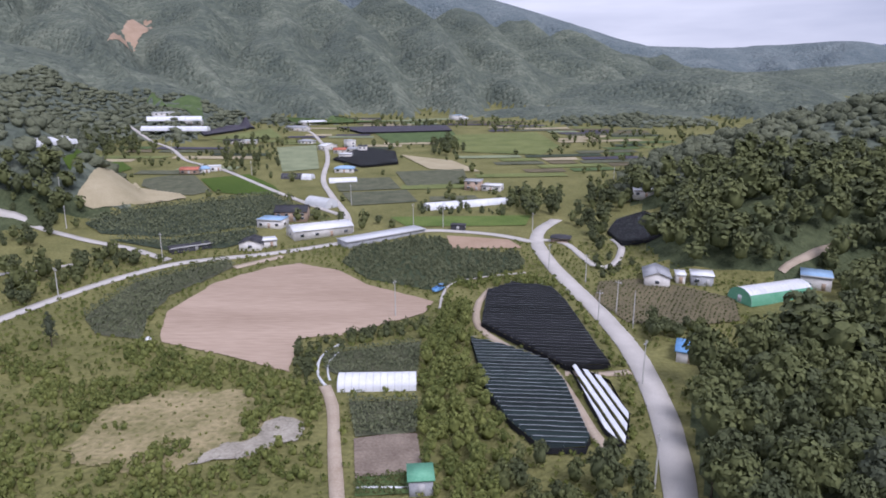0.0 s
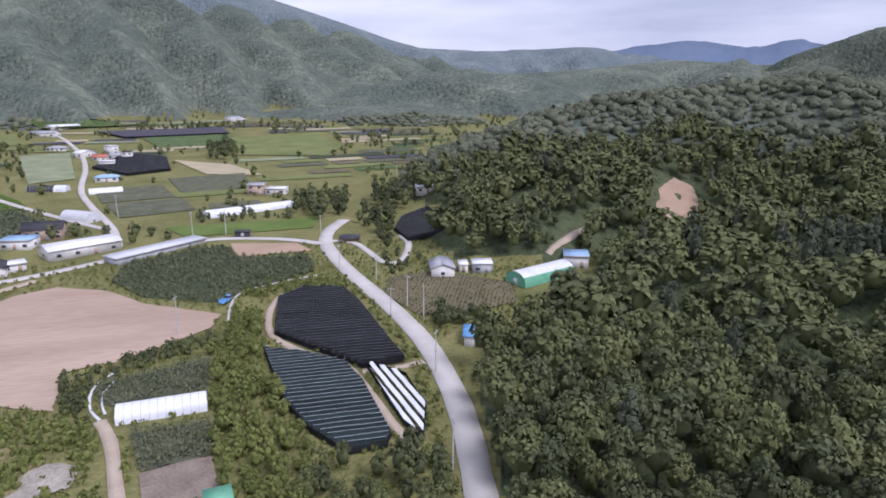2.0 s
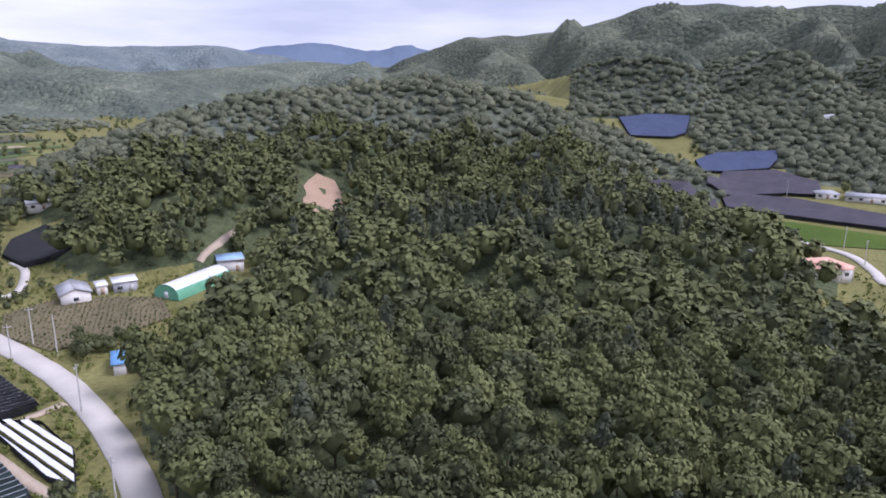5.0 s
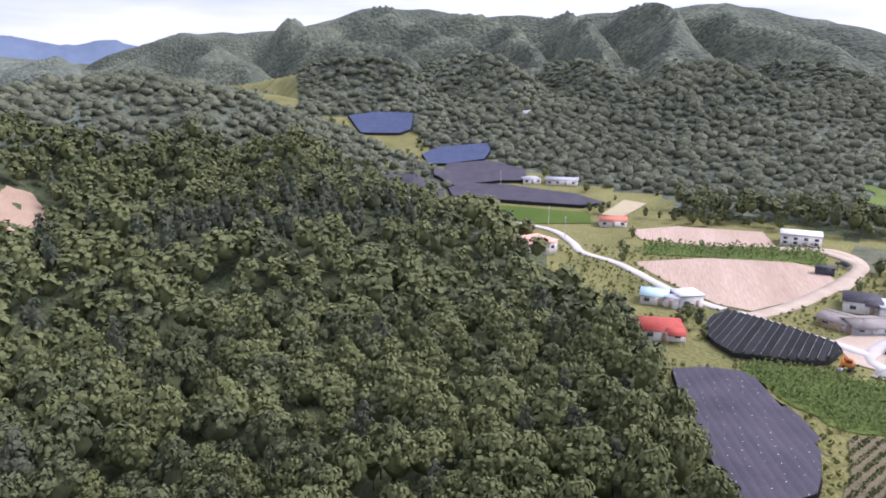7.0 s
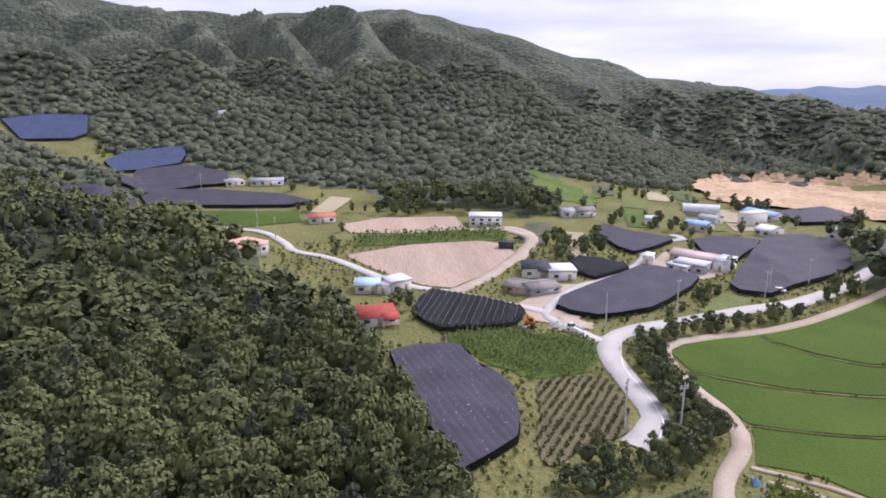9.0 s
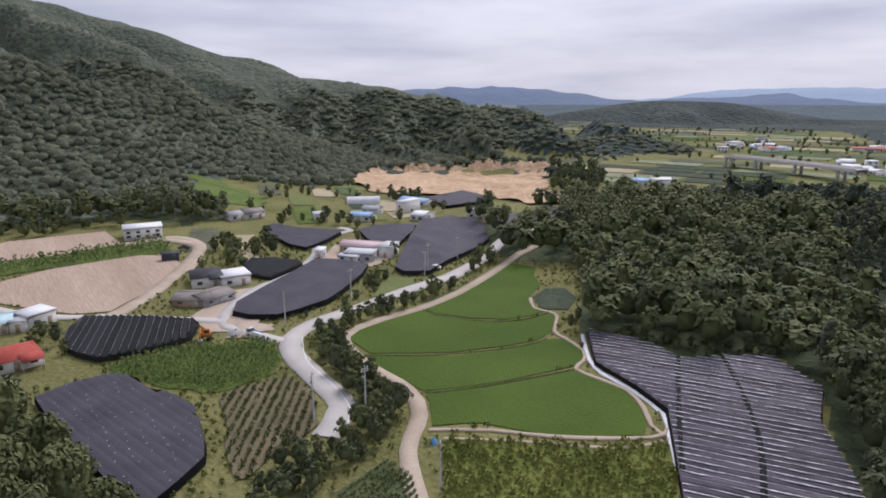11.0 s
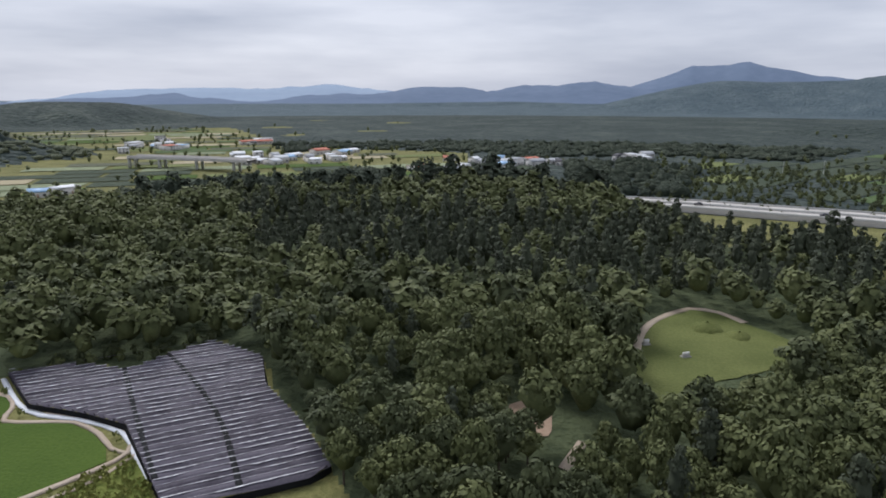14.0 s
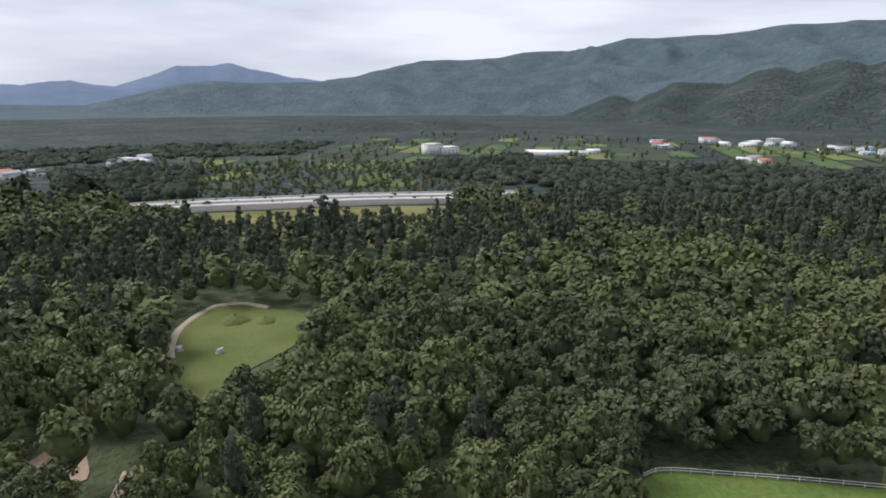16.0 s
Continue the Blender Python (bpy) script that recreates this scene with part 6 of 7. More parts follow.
PALE_HAZE = material("haze_pale_ridge", (0.26, 0.33, 0.43), (0.3, 0.37, 0.47), 0.004, 0.95, 0.0, 0.02)
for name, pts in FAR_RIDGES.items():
    far_ridge(name, pts, PALE_HAZE if name == "backdrop_haze" else BACKDROP)


# ---- buildings ----
def box_arrays(x0, x1, y0, y1, z0, z1):
    v = np.array([(x, y, z) for z in (z0, z1) for x, y in ((x0, y0), (x1, y0), (x1, y1), (x0, y1))], float)
    q = np.array([(0, 3, 2, 1), (4, 5, 6, 7), (0, 1, 5, 4), (1, 2, 6, 5), (2, 3, 7, 6), (3, 0, 4, 7)])
    return v, q


def piece(name, arrays, mat, parent, label="", smooth=False):
    return part(name, quick_mesh(name, *arrays, mat, smooth), parent, label)


def slab(p, thick):
    """A thick sheet from four corner points."""
    p = np.array(p, float)
    n = np.cross(p[1] - p[0], p[3] - p[0])
    n /= np.linalg.norm(n)
    v = np.concatenate([p - n * thick, p])
    return v, np.array([(0, 3, 2, 1), (4, 5, 6, 7), (0, 1, 5, 4), (1, 2, 6, 5), (2, 3, 7, 6), (3, 0, 4, 7)])


def window(x, y, z, w, h, side, parent):
    """side -1: in the front wall, +1: in the rear, 2: in the right gable, -2: in the left."""
    if abs(side) == 1:
        y0, y1 = (y - 0.06, y + 0.05) if side < 0 else (y - 0.05, y + 0.06)
        fr = piece("window", box_arrays(x - w / 2, x + w / 2, y0, y1, z, z + h), M["frame"], parent)
        piece("pane", box_arrays(x - w / 2 + 0.1, x + w / 2 - 0.1, y0 - 0.02, y1 + 0.02, z + 0.1, z + h - 0.1), M["glass"], fr)
    else:
        x0, x1 = x - 0.06, x + 0.06
        fr = piece("window", box_arrays(x0, x1, y - w / 2, y + w / 2, z, z + h), M["frame"], parent)
        piece("pane", box_arrays(x0 - 0.02, x1 + 0.02, y - w / 2 + 0.1, y + w / 2 - 0.1, z + 0.1, z + h - 0.1), M["glass"], fr)


ROOF_WORDS = {"white": "white sheet", "blue": "blue sheet", "dark": "dark tiled", "grey": "grey tiled", "red": "red tiled", "redtile": "bright red", "pink": "salmon tiled",
              "tarp": "blue tarpaulin", "teal": "pale teal", "pale": "pale grey", "brown": "grey-brown", "pinkroof": "faded pink sheet", "green": "green net"}
WALL_WORDS = {"plaster": "pale plastered", "tan": "tan", "grey": "grey sheet-metal", "dark": "dark"}


def house(name, x, y, angle, w, d, h, roof, wall, colour):
    """A building whose front stands on the line through x, y."""
    base = new(name, None)
    base.matrix_world = pose(x, y, float(height(x, y)[0]) + 0.1, 0, 0, angle)
    if roof == "gable_end":
        base.matrix_world = base.matrix_world @ pose(-w / 2, d / 2, 0, 0, 0, -90)
        w, d, roof = d, w, "gable"
    W = w / 2
    low = h if roof == "flat" else h * 0.68
    if name == "pavilion":
        for px in (-W + 0.3, W - 0.3):
            for py in (0.3, d - 0.3):
                piece("post", box_arrays(px - 0.12, px + 0.12, py - 0.12, py + 0.12, -0.5, low), M["bark"], base)
        piece("floor", box_arrays(-W, W, 0, d, 0.3, 0.5), M["tan"], base)
    else:
        v, q = box_arrays(-W, W, 0, d, -1.5, low)
        if roof == "gable":
            v = np.concatenate([v, [(-W, d / 2, h - 0.12), (W, d / 2, h - 0.12)]])
            q = np.concatenate([q, [(4, 8, 7, 4), (5, 6, 9, 5)]])
        piece("wall", (v, q), M[wall], base, WALL_WORDS[wall] + " wall")
    o = 0.45
    if roof == "gable":
        k = (h - low) / (d / 2) * o
        piece("roof", slab([(-W - o, -o, low - k), (W + o, -o, low - k), (W + o, d / 2 + 0.02, h), (-W - o, d / 2 + 0.02, h)], -0.14), M[colour], base, ROOF_WORDS[colour] + " roof slope")
        piece("roof", slab([(-W - o, d / 2 - 0.02, h), (W + o, d / 2 - 0.02, h), (W + o, d + o, low - k), (-W - o, d + o, low - k)], -0.14), M[colour], base, ROOF_WORDS[colour] + " roof slope")
        piece("ridge_cap", box_arrays(-W - o, W + o, d / 2 - 0.18, d / 2 + 0.18, h + 0.1, h + 0.2), M[colour], base)
    elif roof == "hip":
        r = min(W * 0.5, d * 0.3)
        b = [(-W - o, -o, low - 0.1), (W + o, -o, low - 0.1), (W + o, d + o, low - 0.1), (-W - o, d + o, low - 0.1), (-r, d / 2, h), (r, d / 2, h)]
        v = np.array(b + [(px, py, low - 0.28) for px, py, _ in b[:4]], float)
        q = np.array([(0, 1, 5, 4), (2, 3, 4, 5), (1, 2, 5, 1), (3, 0, 4, 3), (6, 7, 1, 0), (7, 8, 2, 1), (8, 9, 3, 2), (9, 6, 0, 3), (6, 9, 8, 7)])
        piece("roof", (v, q), M[colour], base, ROOF_WORDS[colour] + " hipped roof")
        if colour in ("redtile", "pink", "dark") and w > 8:
            gx = W * 0.55
            piece("porch_roof", slab([(gx - 2.2, -2.4, low - 0.5), (gx + 2.2, -2.4, low - 0.5), (gx + 2.2, 0.8, low + 0.5), (gx - 2.2, 0.8, low + 0.5)], -0.14), M[colour], base)
            for px in (gx - 2, gx + 2):
                piece("porch_post", box_arrays(px - 0.1, px + 0.1, -2.2, -2.0, -0.5, low - 0.45), M["plaster"], base)
    else:
        piece("roof", slab([(-W - 0.3, -0.3, low + 0.05), (W + 0.3, -0.3, low + 0.05), (W + 0.3, d + 0.3, low + 0.3), (-W - 0.3, d + 0.3, low + 0.3)], -0.18), M[colour], base, ROOF_WORDS[colour] + " flat roof")
        if w > 7:
            piece("parapet", box_arrays(-W - 0.3, W + 0.3, -0.36, -0.28, low - 0.25, low + 0.28), M["frame"], base)
    if name not in ("pavilion", "container", "storage_shed"):
        n = max(1, min(4, int(w / 3.2)))
        for k in range(n):
            px = -W + w * (k + 0.5) / n
            if k == n // 2 and name != "farmhouse":
                dr = piece("door", box_arrays(px - 0.55, px + 0.55, -0.07, 0.05, 0, min(2.1, low - 0.2)), M["tan" if wall == "plaster" else "frame"], base)
                piece("handle", box_arrays(px + 0.36, px + 0.46, -0.12, -0.06, 0.95, 1.1), M["steel"], dr)
            else:
                window(px, 0, 0.9, min(1.6, w / n * 0.6), max(0.6, min(1.2, low - 1.3)), -1, base)
            if low > 4.2:
                window(px, 0, 3.3 if low > 4.6 else 2.6, min(1.5, w / n * 0.6), 1.1, -1, base)
        window(W, d / 2, 0.9, 1.4, max(0.6, min(1.1, low - 1.3)), 2, base)
        window(-W, d / 2, 0.9, 1.4, max(0.6, min(1.1, low - 1.3)), -2, base)
    words = f"{WALL_WORDS[wall]} {name.replace('_', ' ')} with a {ROOF_WORDS[colour]} {roof} roof"
    return tagged(base, words, name.replace("_", " "), "village buildings")


def tunnel(x, y, angle, w, d, h, colour):
    """A plastic tunnel greenhouse along its front line."""
    base = new("tunnel_greenhouse", None)
    base.matrix_world = pose(x, y, float(height(x, y)[0]) + 0.1, 0, 0, angle)
    mat = M[{"white": "film_white", "green": "film_white", "grey": "pale", "dark": "dark"}[colour]]
    n = 11
    a = np.linspace(0, np.pi, n)
    prof = np.stack([d / 2 - d / 2 * np.cos(a), h * np.sin(a) ** 0.75 * 1.0], 1)
    m = max(3, int(w / 1.5))
    xs = np.linspace(-w / 2, w / 2, m + 1)
    sag = 1 - 0.012 * (np.arange(m + 1) % 2)
    v = np.array([(px, d / 2 + (p[0] - d / 2) * s, p[1] * s - 0.3) for px, s in zip(xs, sag) for p in prof])
    i, j = np.meshgrid(np.arange(m), np.arange(n - 1), indexing="ij")
    q = np.stack([i * n + j, (i + 1) * n + j, (i + 1) * n + j + 1, i * n + j + 1], -1).reshape(-1, 4)
    piece("cover", (v, q), mat, base, "stretched pale plastic film", True)
    for side, px in ((-1, -w / 2), (1, w / 2)):
        ring = np.array([(px, p[0], p[1] - 0.3) for p in prof])
        foot = np.array([(px + side * 0.01, p[0], -0.3) for p in prof])
        vv = np.concatenate([ring, foot])
        qq = np.array([(k, k + 1, n + k + 1, n + k) for k in range(n - 1)])
        end = piece("end_wall", (vv, qq), M["green"] if colour == "green" else mat, base)
        piece("door", box_arrays(px - 0.06, px + 0.06, d / 2 - 0.7, d / 2 + 0.7, 0, 2.0), M["pale"], end)
    if colour == "green":
        lower = prof[:3] * 1.004
        vv = np.array([(px, p[0] - 0.03, p[1] - 0.28) for px in (-w / 2, w / 2) for p in lower])
        piece("skirt", (vv, np.array([(k, k + 3, k + 4, k + 1) for k in range(2)])), M["green"], base, "green net along the side")
    for px in xs[:: max(1, m // 9)]:
        inn = np.array([(px - 0.05, d / 2 + (p[0] - d / 2) * 1.006, p[1] * 1.006 - 0.29) for p in prof])
        out = inn + [0.1, 0, 0]
        vv = np.concatenate([inn, out])
        piece("hoop", (vv, np.array([(k, n + k, n + k + 1, k + 1) for k in range(n - 1)])), M["steel"], base)
    return tagged(base, f"long {'green-skirted' if colour == 'green' else colour} plastic film tunnel greenhouse on bare ground", "greenhouse", "greenhouses")


def pole_parts():
    th = np.arange(8) * np.pi / 4
    v = np.concatenate([np.stack([0.19 * np.cos(th), 0.19 * np.sin(th), 0 * th - 0.5], 1), np.stack([0.1 * np.cos(th), 0.1 * np.sin(th), 0 * th + 10], 1)])
    q = np.array([(k, (k + 1) % 8, 8 + (k + 1) % 8, 8 + k) for k in range(8)])
    shaft = quick_mesh("shaft", v, q, M["pole"], True)
    arm = quick_mesh("crossarm", *box_arrays(-0.9, 0.9, -0.06, 0.06, 9.2, 9.34), M["steel"])
    cap = quick_mesh("insulator", *box_arrays(-0.07, 0.07, -0.07, 0.07, 9.34, 9.6), M["plaster"])
    drum = quick_mesh("transformer", *ball(8, 2, 0.28, 0.45, 8.2, np.random.default_rng(2), 0), M["grey"], True)
    return shaft, arm, cap, drum


POLE = pole_parts()


def utility_pole(x, y):
    base = new("utility_pole", None)
    k = random.uniform(0.9, 1.05)
    base.matrix_world = pose(x, y, float(height(x, y)[0]), random.uniform(-1, 1), random.uniform(-1, 1), random.uniform(0, 180)) @ Matrix.Diagonal((1, 1, k, 1))
    part("shaft", POLE[0], base)
    arm = part("crossarm", POLE[1], base)
    for dx in (-0.75, 0, 0.75):
        part("insulator", POLE[2], arm).location = (dx, 0, 0)
    if random.random() < 0.3:
        part("transformer", POLE[3], base).location = (0.4, 0, 0)
    return tagged(base, "slim grey concrete utility pole with a crossarm", "utility pole", "utility poles")


# ---- patchwork of small plots on the valley floors ----
def sector(a0, a1, r0, r1):
    out = [(r0 * math.sin(radians(a)), r0 * math.cos(radians(a))) for a in np.linspace(a0, a1, 7)]
    return out + [(r1 * math.sin(radians(a)), r1 * math.cos(radians(a))) for a in np.linspace(a1, a0, 7)]


def patchwork(region, angle, cw, cd, kinds, seed):
    rng = random.Random(seed)
    p = np.array(region)
    a = radians(angle)
    e, f = np.array((math.cos(a), math.sin(a))), np.array((-math.sin(a), math.cos(a)))
    u, v = p @ e, p @ f
    cells = []
    for vs in np.arange(v.min(), v.max(), cd):
        us = u.min() + rng.uniform(0, cw)
        while us < u.max():
            w = cw * rng.uniform(0.5, 1.5)
            cells.append([e * (us + du) + f * (vs + dv) for du, dv in ((rng.uniform(1, 3), 1.5), (w - rng.uniform(1, 3), rng.uniform(1, 3)), (w - rng.uniform(1, 3), cd - 1.5), (rng.uniform(1, 3), cd - rng.uniform(1, 3)))])
            us += w
    q = np.array([k + [np.mean(k, 0)] for k in cells]).reshape(-1, 2)
    good = inside(q[:, 0], q[:, 1], region)
    i = np.where(good)[0]
    good[i] = open_ground(q[i, 0], q[i, 1], 1.0) & ~wooded(q[i, 0], q[i, 1])
    s, t = np.meshgrid(np.linspace(0, 1, 5), np.linspace(0, 1, 4), indexing="ij")
    s, t = s.ravel()[:, None], t.ravel()[:, None]
    i, j = np.meshgrid(np.arange(4), np.arange(3), indexing="ij")
    quads = np.stack([i * 4 + j, (i + 1) * 4 + j, (i + 1) * 4 + j + 1, i * 4 + j + 1], -1).reshape(-1, 4)
    kept = [k for k, ok in zip(cells, good.reshape(-1, 5).all(1)) if ok and rng.random() > 0.2]
    if not kept:
        return
    grids = np.array([(k[0] * (1 - s) + k[1] * s) * (1 - t) + (k[3] * (1 - s) + k[2] * s) * t for k in kept])
    z = (height(grids[:, :, 0].ravel(), grids[:, :, 1].ravel()) + lift(grids[:, :, 0].ravel(), grids[:, :, 1].ravel())).reshape(len(kept), -1)
    for g, h in zip(grids, z):
        kind = rng.choice(kinds)
        tagged(new("field", quick_mesh("field", np.column_stack([g, h]), quads, M[kind])), "small " + kind.replace("_", " ") + " plot on the valley floor", "field", kind="structure")


patchwork(sector(-33, 20, 290, 900), 4, 42, 17, ["crop_green", "crop_dark", "dry_green", "crop_pale", "crop_grey", "soil_pale", "net_plain", "crop_grey", "crop_brown", "dry_green"], 3)
patchwork(sector(128, 178, 430, 1150), 20, 60, 26, ["crop_green", "paddy", "dry_green", "crop_pale", "soil_pale", "crop_grey", "crop_dark", "dry_green"], 4)
patchwork(sector(178, 256, 370, 860), 40, 60, 26, ["crop_dark", "dry_green", "crop_dark", "crop_dark", "crop_green"], 5)
patchwork(sector(62, 125, 225, 480), -20, 32, 15, ["crop_green", "crop_grey", "dry_green", "grass_tall", "crop_dark", "soil_pale"], 6)


# ---- hedges, scrub and groves ----
BUSH = [crown(21, 46, 0.72, 6), crown(22, 46, 0.68, 7)]
TREE = [crown(23, 260, 0.42), crown(24, 260, 0.4)]
HEDGES.append(("hedge", [(98, 208), (117, 201), (128, 187), (136, 170), (120, 166), (112, 178), (118, 190), (104, 199)], 2.8, 0.5, "bush"))
HEDGES.append(("roadside_wood", sector(193, 217, 250, 304), 5.0, 0.5, "tree"))
HEDGES.append(("roadside_scrub", sector(193, 222, 346, 560), 8.0, 0.6, "bush"))
BUSH[0] = (BUSH[0][0] - [0, 0, 3.0], BUSH[0][1])
BUSH[1] = (BUSH[1][0] - [0, 0, 3.0], BUSH[1][1])


def thicket(name, poly, spacing, size, kind, seed):
    rng = np.random.default_rng(seed)
    lo, hi = np.min(poly, 0), np.max(poly, 0)
    x, y = np.meshgrid(np.arange(lo[0], hi[0], spacing), np.arange(lo[1], hi[1], spacing))
    x = x.ravel() + rng.uniform(-0.45, 0.45, x.size) * spacing
    y = y.ravel() + rng.uniform(-0.45, 0.45, y.size) * spacing
    k = inside(x, y, poly)
    x, y = x[k], y[k]
    if name != "orchard":
        k = open_ground(x, y, 0.8)
        if name == "scrub":
            k |= inside(x, y, FIELDS["meadow_patch"][0]) & (vnoise(x, y, 7, 19) > 0.6) & ~inside(x, y, FIELDS["rock_patch"][0])
        x, y = x[k], y[k]
    if name == "scrub":
        k = vnoise(x, y, 9, 17) + rng.uniform(-0.2, 0.2, len(x)) > 0.42
        x, y = x[k], y[k]
    if not len(x):
        return
    shapes = BUSH if kind == "bush" else TREE
    near = np.hypot(*np.mean(poly, 0)) < 210
    if kind == "tree" and not near:
        shapes = [crown(25, 80, 0.75), crown(26, 80, 0.7)]
    pick = rng.integers(0, 2, len(x))
    s = size * rng.uniform(0.6, 1.35, len(x))
    for i in (0, 1):
        m = pick == i
        if m.any():
            ob = plant(name, shapes[i], x[m], y[m], s[m], M["crop_leaves" if name == "orchard" else "scrub" if name in ("scrub", "verge", "weed_clump", "bank_scrub") else "leaf_light" if i else "leaf"], 1.0 if kind == "tree" else 0.0)
            tagged(ob, "dense green bushes and small trees between fields", name)


for i, (name, poly, spacing, size, kind) in enumerate(HEDGES):
    thicket(name, poly, spacing, size, kind, 100 + i)

# loose trees and hedgerows over the northern valley and the southern plain
for seed, (r0, r1, a0, a1, spacing) in enumerate(((270, 950, -34, 24, 13.0), (400, 1250, 128, 258, 19.0), (220, 520, 62, 128, 12.0))):
    x, y = scatter(r0, r1, spacing, 40 + seed)
    az = np.degrees(np.arctan2(x, y))
    az = np.where(az < -90, az + 360, az)
    k = (az > a0) & (az < a1) & (vnoise(x, y, 34, 51) > 0.5)
    x, y = x[k], y[k]
    k = open_ground(x, y, 2.0) & ~wooded(x, y)
    x, y = x[k], y[k]
    rng = np.random.default_rng(60 + seed)
    ob = plant("hedgerow_tree", crown(27, 34, 0.95, up=0.5), x, y, rng.uniform(0.35, 0.9, len(x)), M["leaf_light"], 1.7)
    tagged(ob, "scattered green hedgerow trees among the plots", "hedgerow trees")


# ---- crops in rows ----
TUFT = [leaves(9, np.array([[0, 0, 0.35, 0.4]]), 0.26, np.random.default_rng(8)), leaves(9, np.array([[0, 0, 0.5, 0.45], [0, 0, 1.1, 0.35]]), 0.3, np.random.default_rng(9))]
ROW_CROPS = {"striped_field": (1.7, 0.6, 0.95, 0, "leaf_light"), "front_rows": (1.2, 0.6, 0.8, 0, "leaf_light"), "garden_plot": (1.0, 0.65, 0.9, 1, "crop_leaves"), "garden_rows": (1.0, 0.6, 0.9, 1, "crop_leaves"),
             "cabbage_rows": (1.1, 0.5, 0.8, 0, "leaf_light"), "crop_strip": (1.2, 0.9, 1.1, 1, "crop_leaves"), "orchard_field": (2.2, 1.4, 1.5, 1, "crop_leaves"), "orchard_field2": (2.0, 1.4, 1.5, 1, "crop_leaves"), "house_field": (1.5, 1.6, 0.8, 0, "leaf_light")}
for name, (pitch, gap, size, form, mat) in ROW_CROPS.items():
    poly, angle, _ = FIELDS[name]
    pts = np.concatenate([np.linspace(a, b, max(2, int(np.hypot(*(b - a)) / gap))) for a, b, s in spans(poly, angle, pitch)[0]])
    rng = np.random.default_rng(len(pts))
    pts = pts[rng.random(len(pts)) < 0.92] 
    pts = pts + rng.uniform(-0.12, 0.12, pts.shape)
    ob = plant("crop_row", TUFT[form], pts[:, 0], pts[:, 1], size * rng.uniform(0.7, 1.25, len(pts)), M[mat], -0.25)
    tagged(ob, "low green crop plants standing in rows", "crop plants")


# ---- rough grass ----
def grass(poly, spacing, size, seed, mat="scrub", form=0, fields=True):
    rng = np.random.default_rng(seed)
    lo, hi = np.min(poly, 0), np.max(poly, 0)
    x, y = np.meshgrid(np.arange(lo[0], hi[0], spacing), np.arange(lo[1], hi[1], spacing))
    x = x.ravel() + rng.uniform(-0.5, 0.5, x.size) * spacing
    y = y.ravel() + rng.uniform(-0.5, 0.5, y.size) * spacing
    k = inside(x, y, poly)
    x, y = x[k], y[k]
    if fields:
        k = open_ground(x, y, 0.3) & ~wooded(x, y)
        x, y = x[k], y[k]
    ob = plant("rough_grass", TUFT[form], x, y, size * rng.uniform(0.5, 1.4, len(x)), M[mat], -0.1)
    tagged(ob, "rough green grass and weeds in tufts", "grass")


grass(sector(-40, 14, 82, 250), 2.3, 1.3, 201)
grass(sector(14, 36, 90, 260), 2.2, 1.2, 202)
grass(sector(70, 155, 80, 260), 2.4, 1.2, 203)
grass(FIELDS["weed_field"][0], 1.2, 1.3, 204, "weed_leaves", fields=False)
grass(FIELDS["reed_field"][0], 0.9, 0.95, 205, "reed_leaves", 1, False)
grass(FIELDS["meadow_patch"][0], 3.2, 0.7, 206, fields=False)
grass(FIELDS["east_grass_strip"][0], 1.6, 1.4, 207, "reed_leaves", 1, False)


# ---- the fence round the southern paddock ----
def paddock_fence(line):
    base = new("fence", None)
    c = curve_line(line, 2.5)
    post = quick_mesh("post", *box_arrays(-0.05, 0.05, -0.05, 0.05, -0.3, 0.95), M["plaster"])
    z = height(c[:, 0], c[:, 1]) + lift(*c.T)
    for (x, y), h in zip(c, z):
        part("post", post, base).location = (x, y, h)
    for up in (0.4, 0.85):
        part("rail", strip_mesh("rail", [np.column_stack([c, z + up]), np.column_stack([c, z + up + 0.07]), np.column_stack([c + 0.05, z + up + 0.07]), np.column_stack([c + 0.05, z + up])], M["plaster"]), base)
    tagged(base, "pale post and rail fence round a green paddock", "fence")


paddock_fence(FENCE)


# ---- the highway and its bridge ----
def highway():
    for off, nm in ((-6.5, "carriageway"), (6.5, "carriageway")):
        c = np.array(HIGHWAY)
        d = np.gradient(c, axis=0)
        d /= np.hypot(d[:, 0], d[:, 1])[:, None]
        q = c + np.stack([-d[:, 1], d[:, 0]], 1) * off
        ob = ribbon(nm, [tuple(p) for p in q], 10.5, M["concrete"], 2.2, 2.4)
        tagged(ob, "pale concrete highway carriageway on a low embankment", "highway", kind="structure")
    c = curve_line(HIGHWAY, 4)
    for off in (-12.2, 0, 12.2):
        d = np.gradient(c, axis=0)
        d /= np.hypot(d[:, 0], d[:, 1])[:, None]
        q = c + np.stack([-d[:, 1], d[:, 0]], 1) * off
        z = height(q[:, 0], q[:, 1]) + lift(*q.T) + 2.2
        rail = new("guard_rail", strip_mesh("guard_rail", [np.column_stack([q, z - 0.2]), np.column_stack([q, z + 0.9]), np.column_stack([q + [0.15, 0.15], z + 0.9]), np.column_stack([q + [0.15, 0.15], z - 0.2])], M["pole"]))
        tagged(rail, "pale guard rail along the highway edge", "guard rail", kind="structure")


highway()


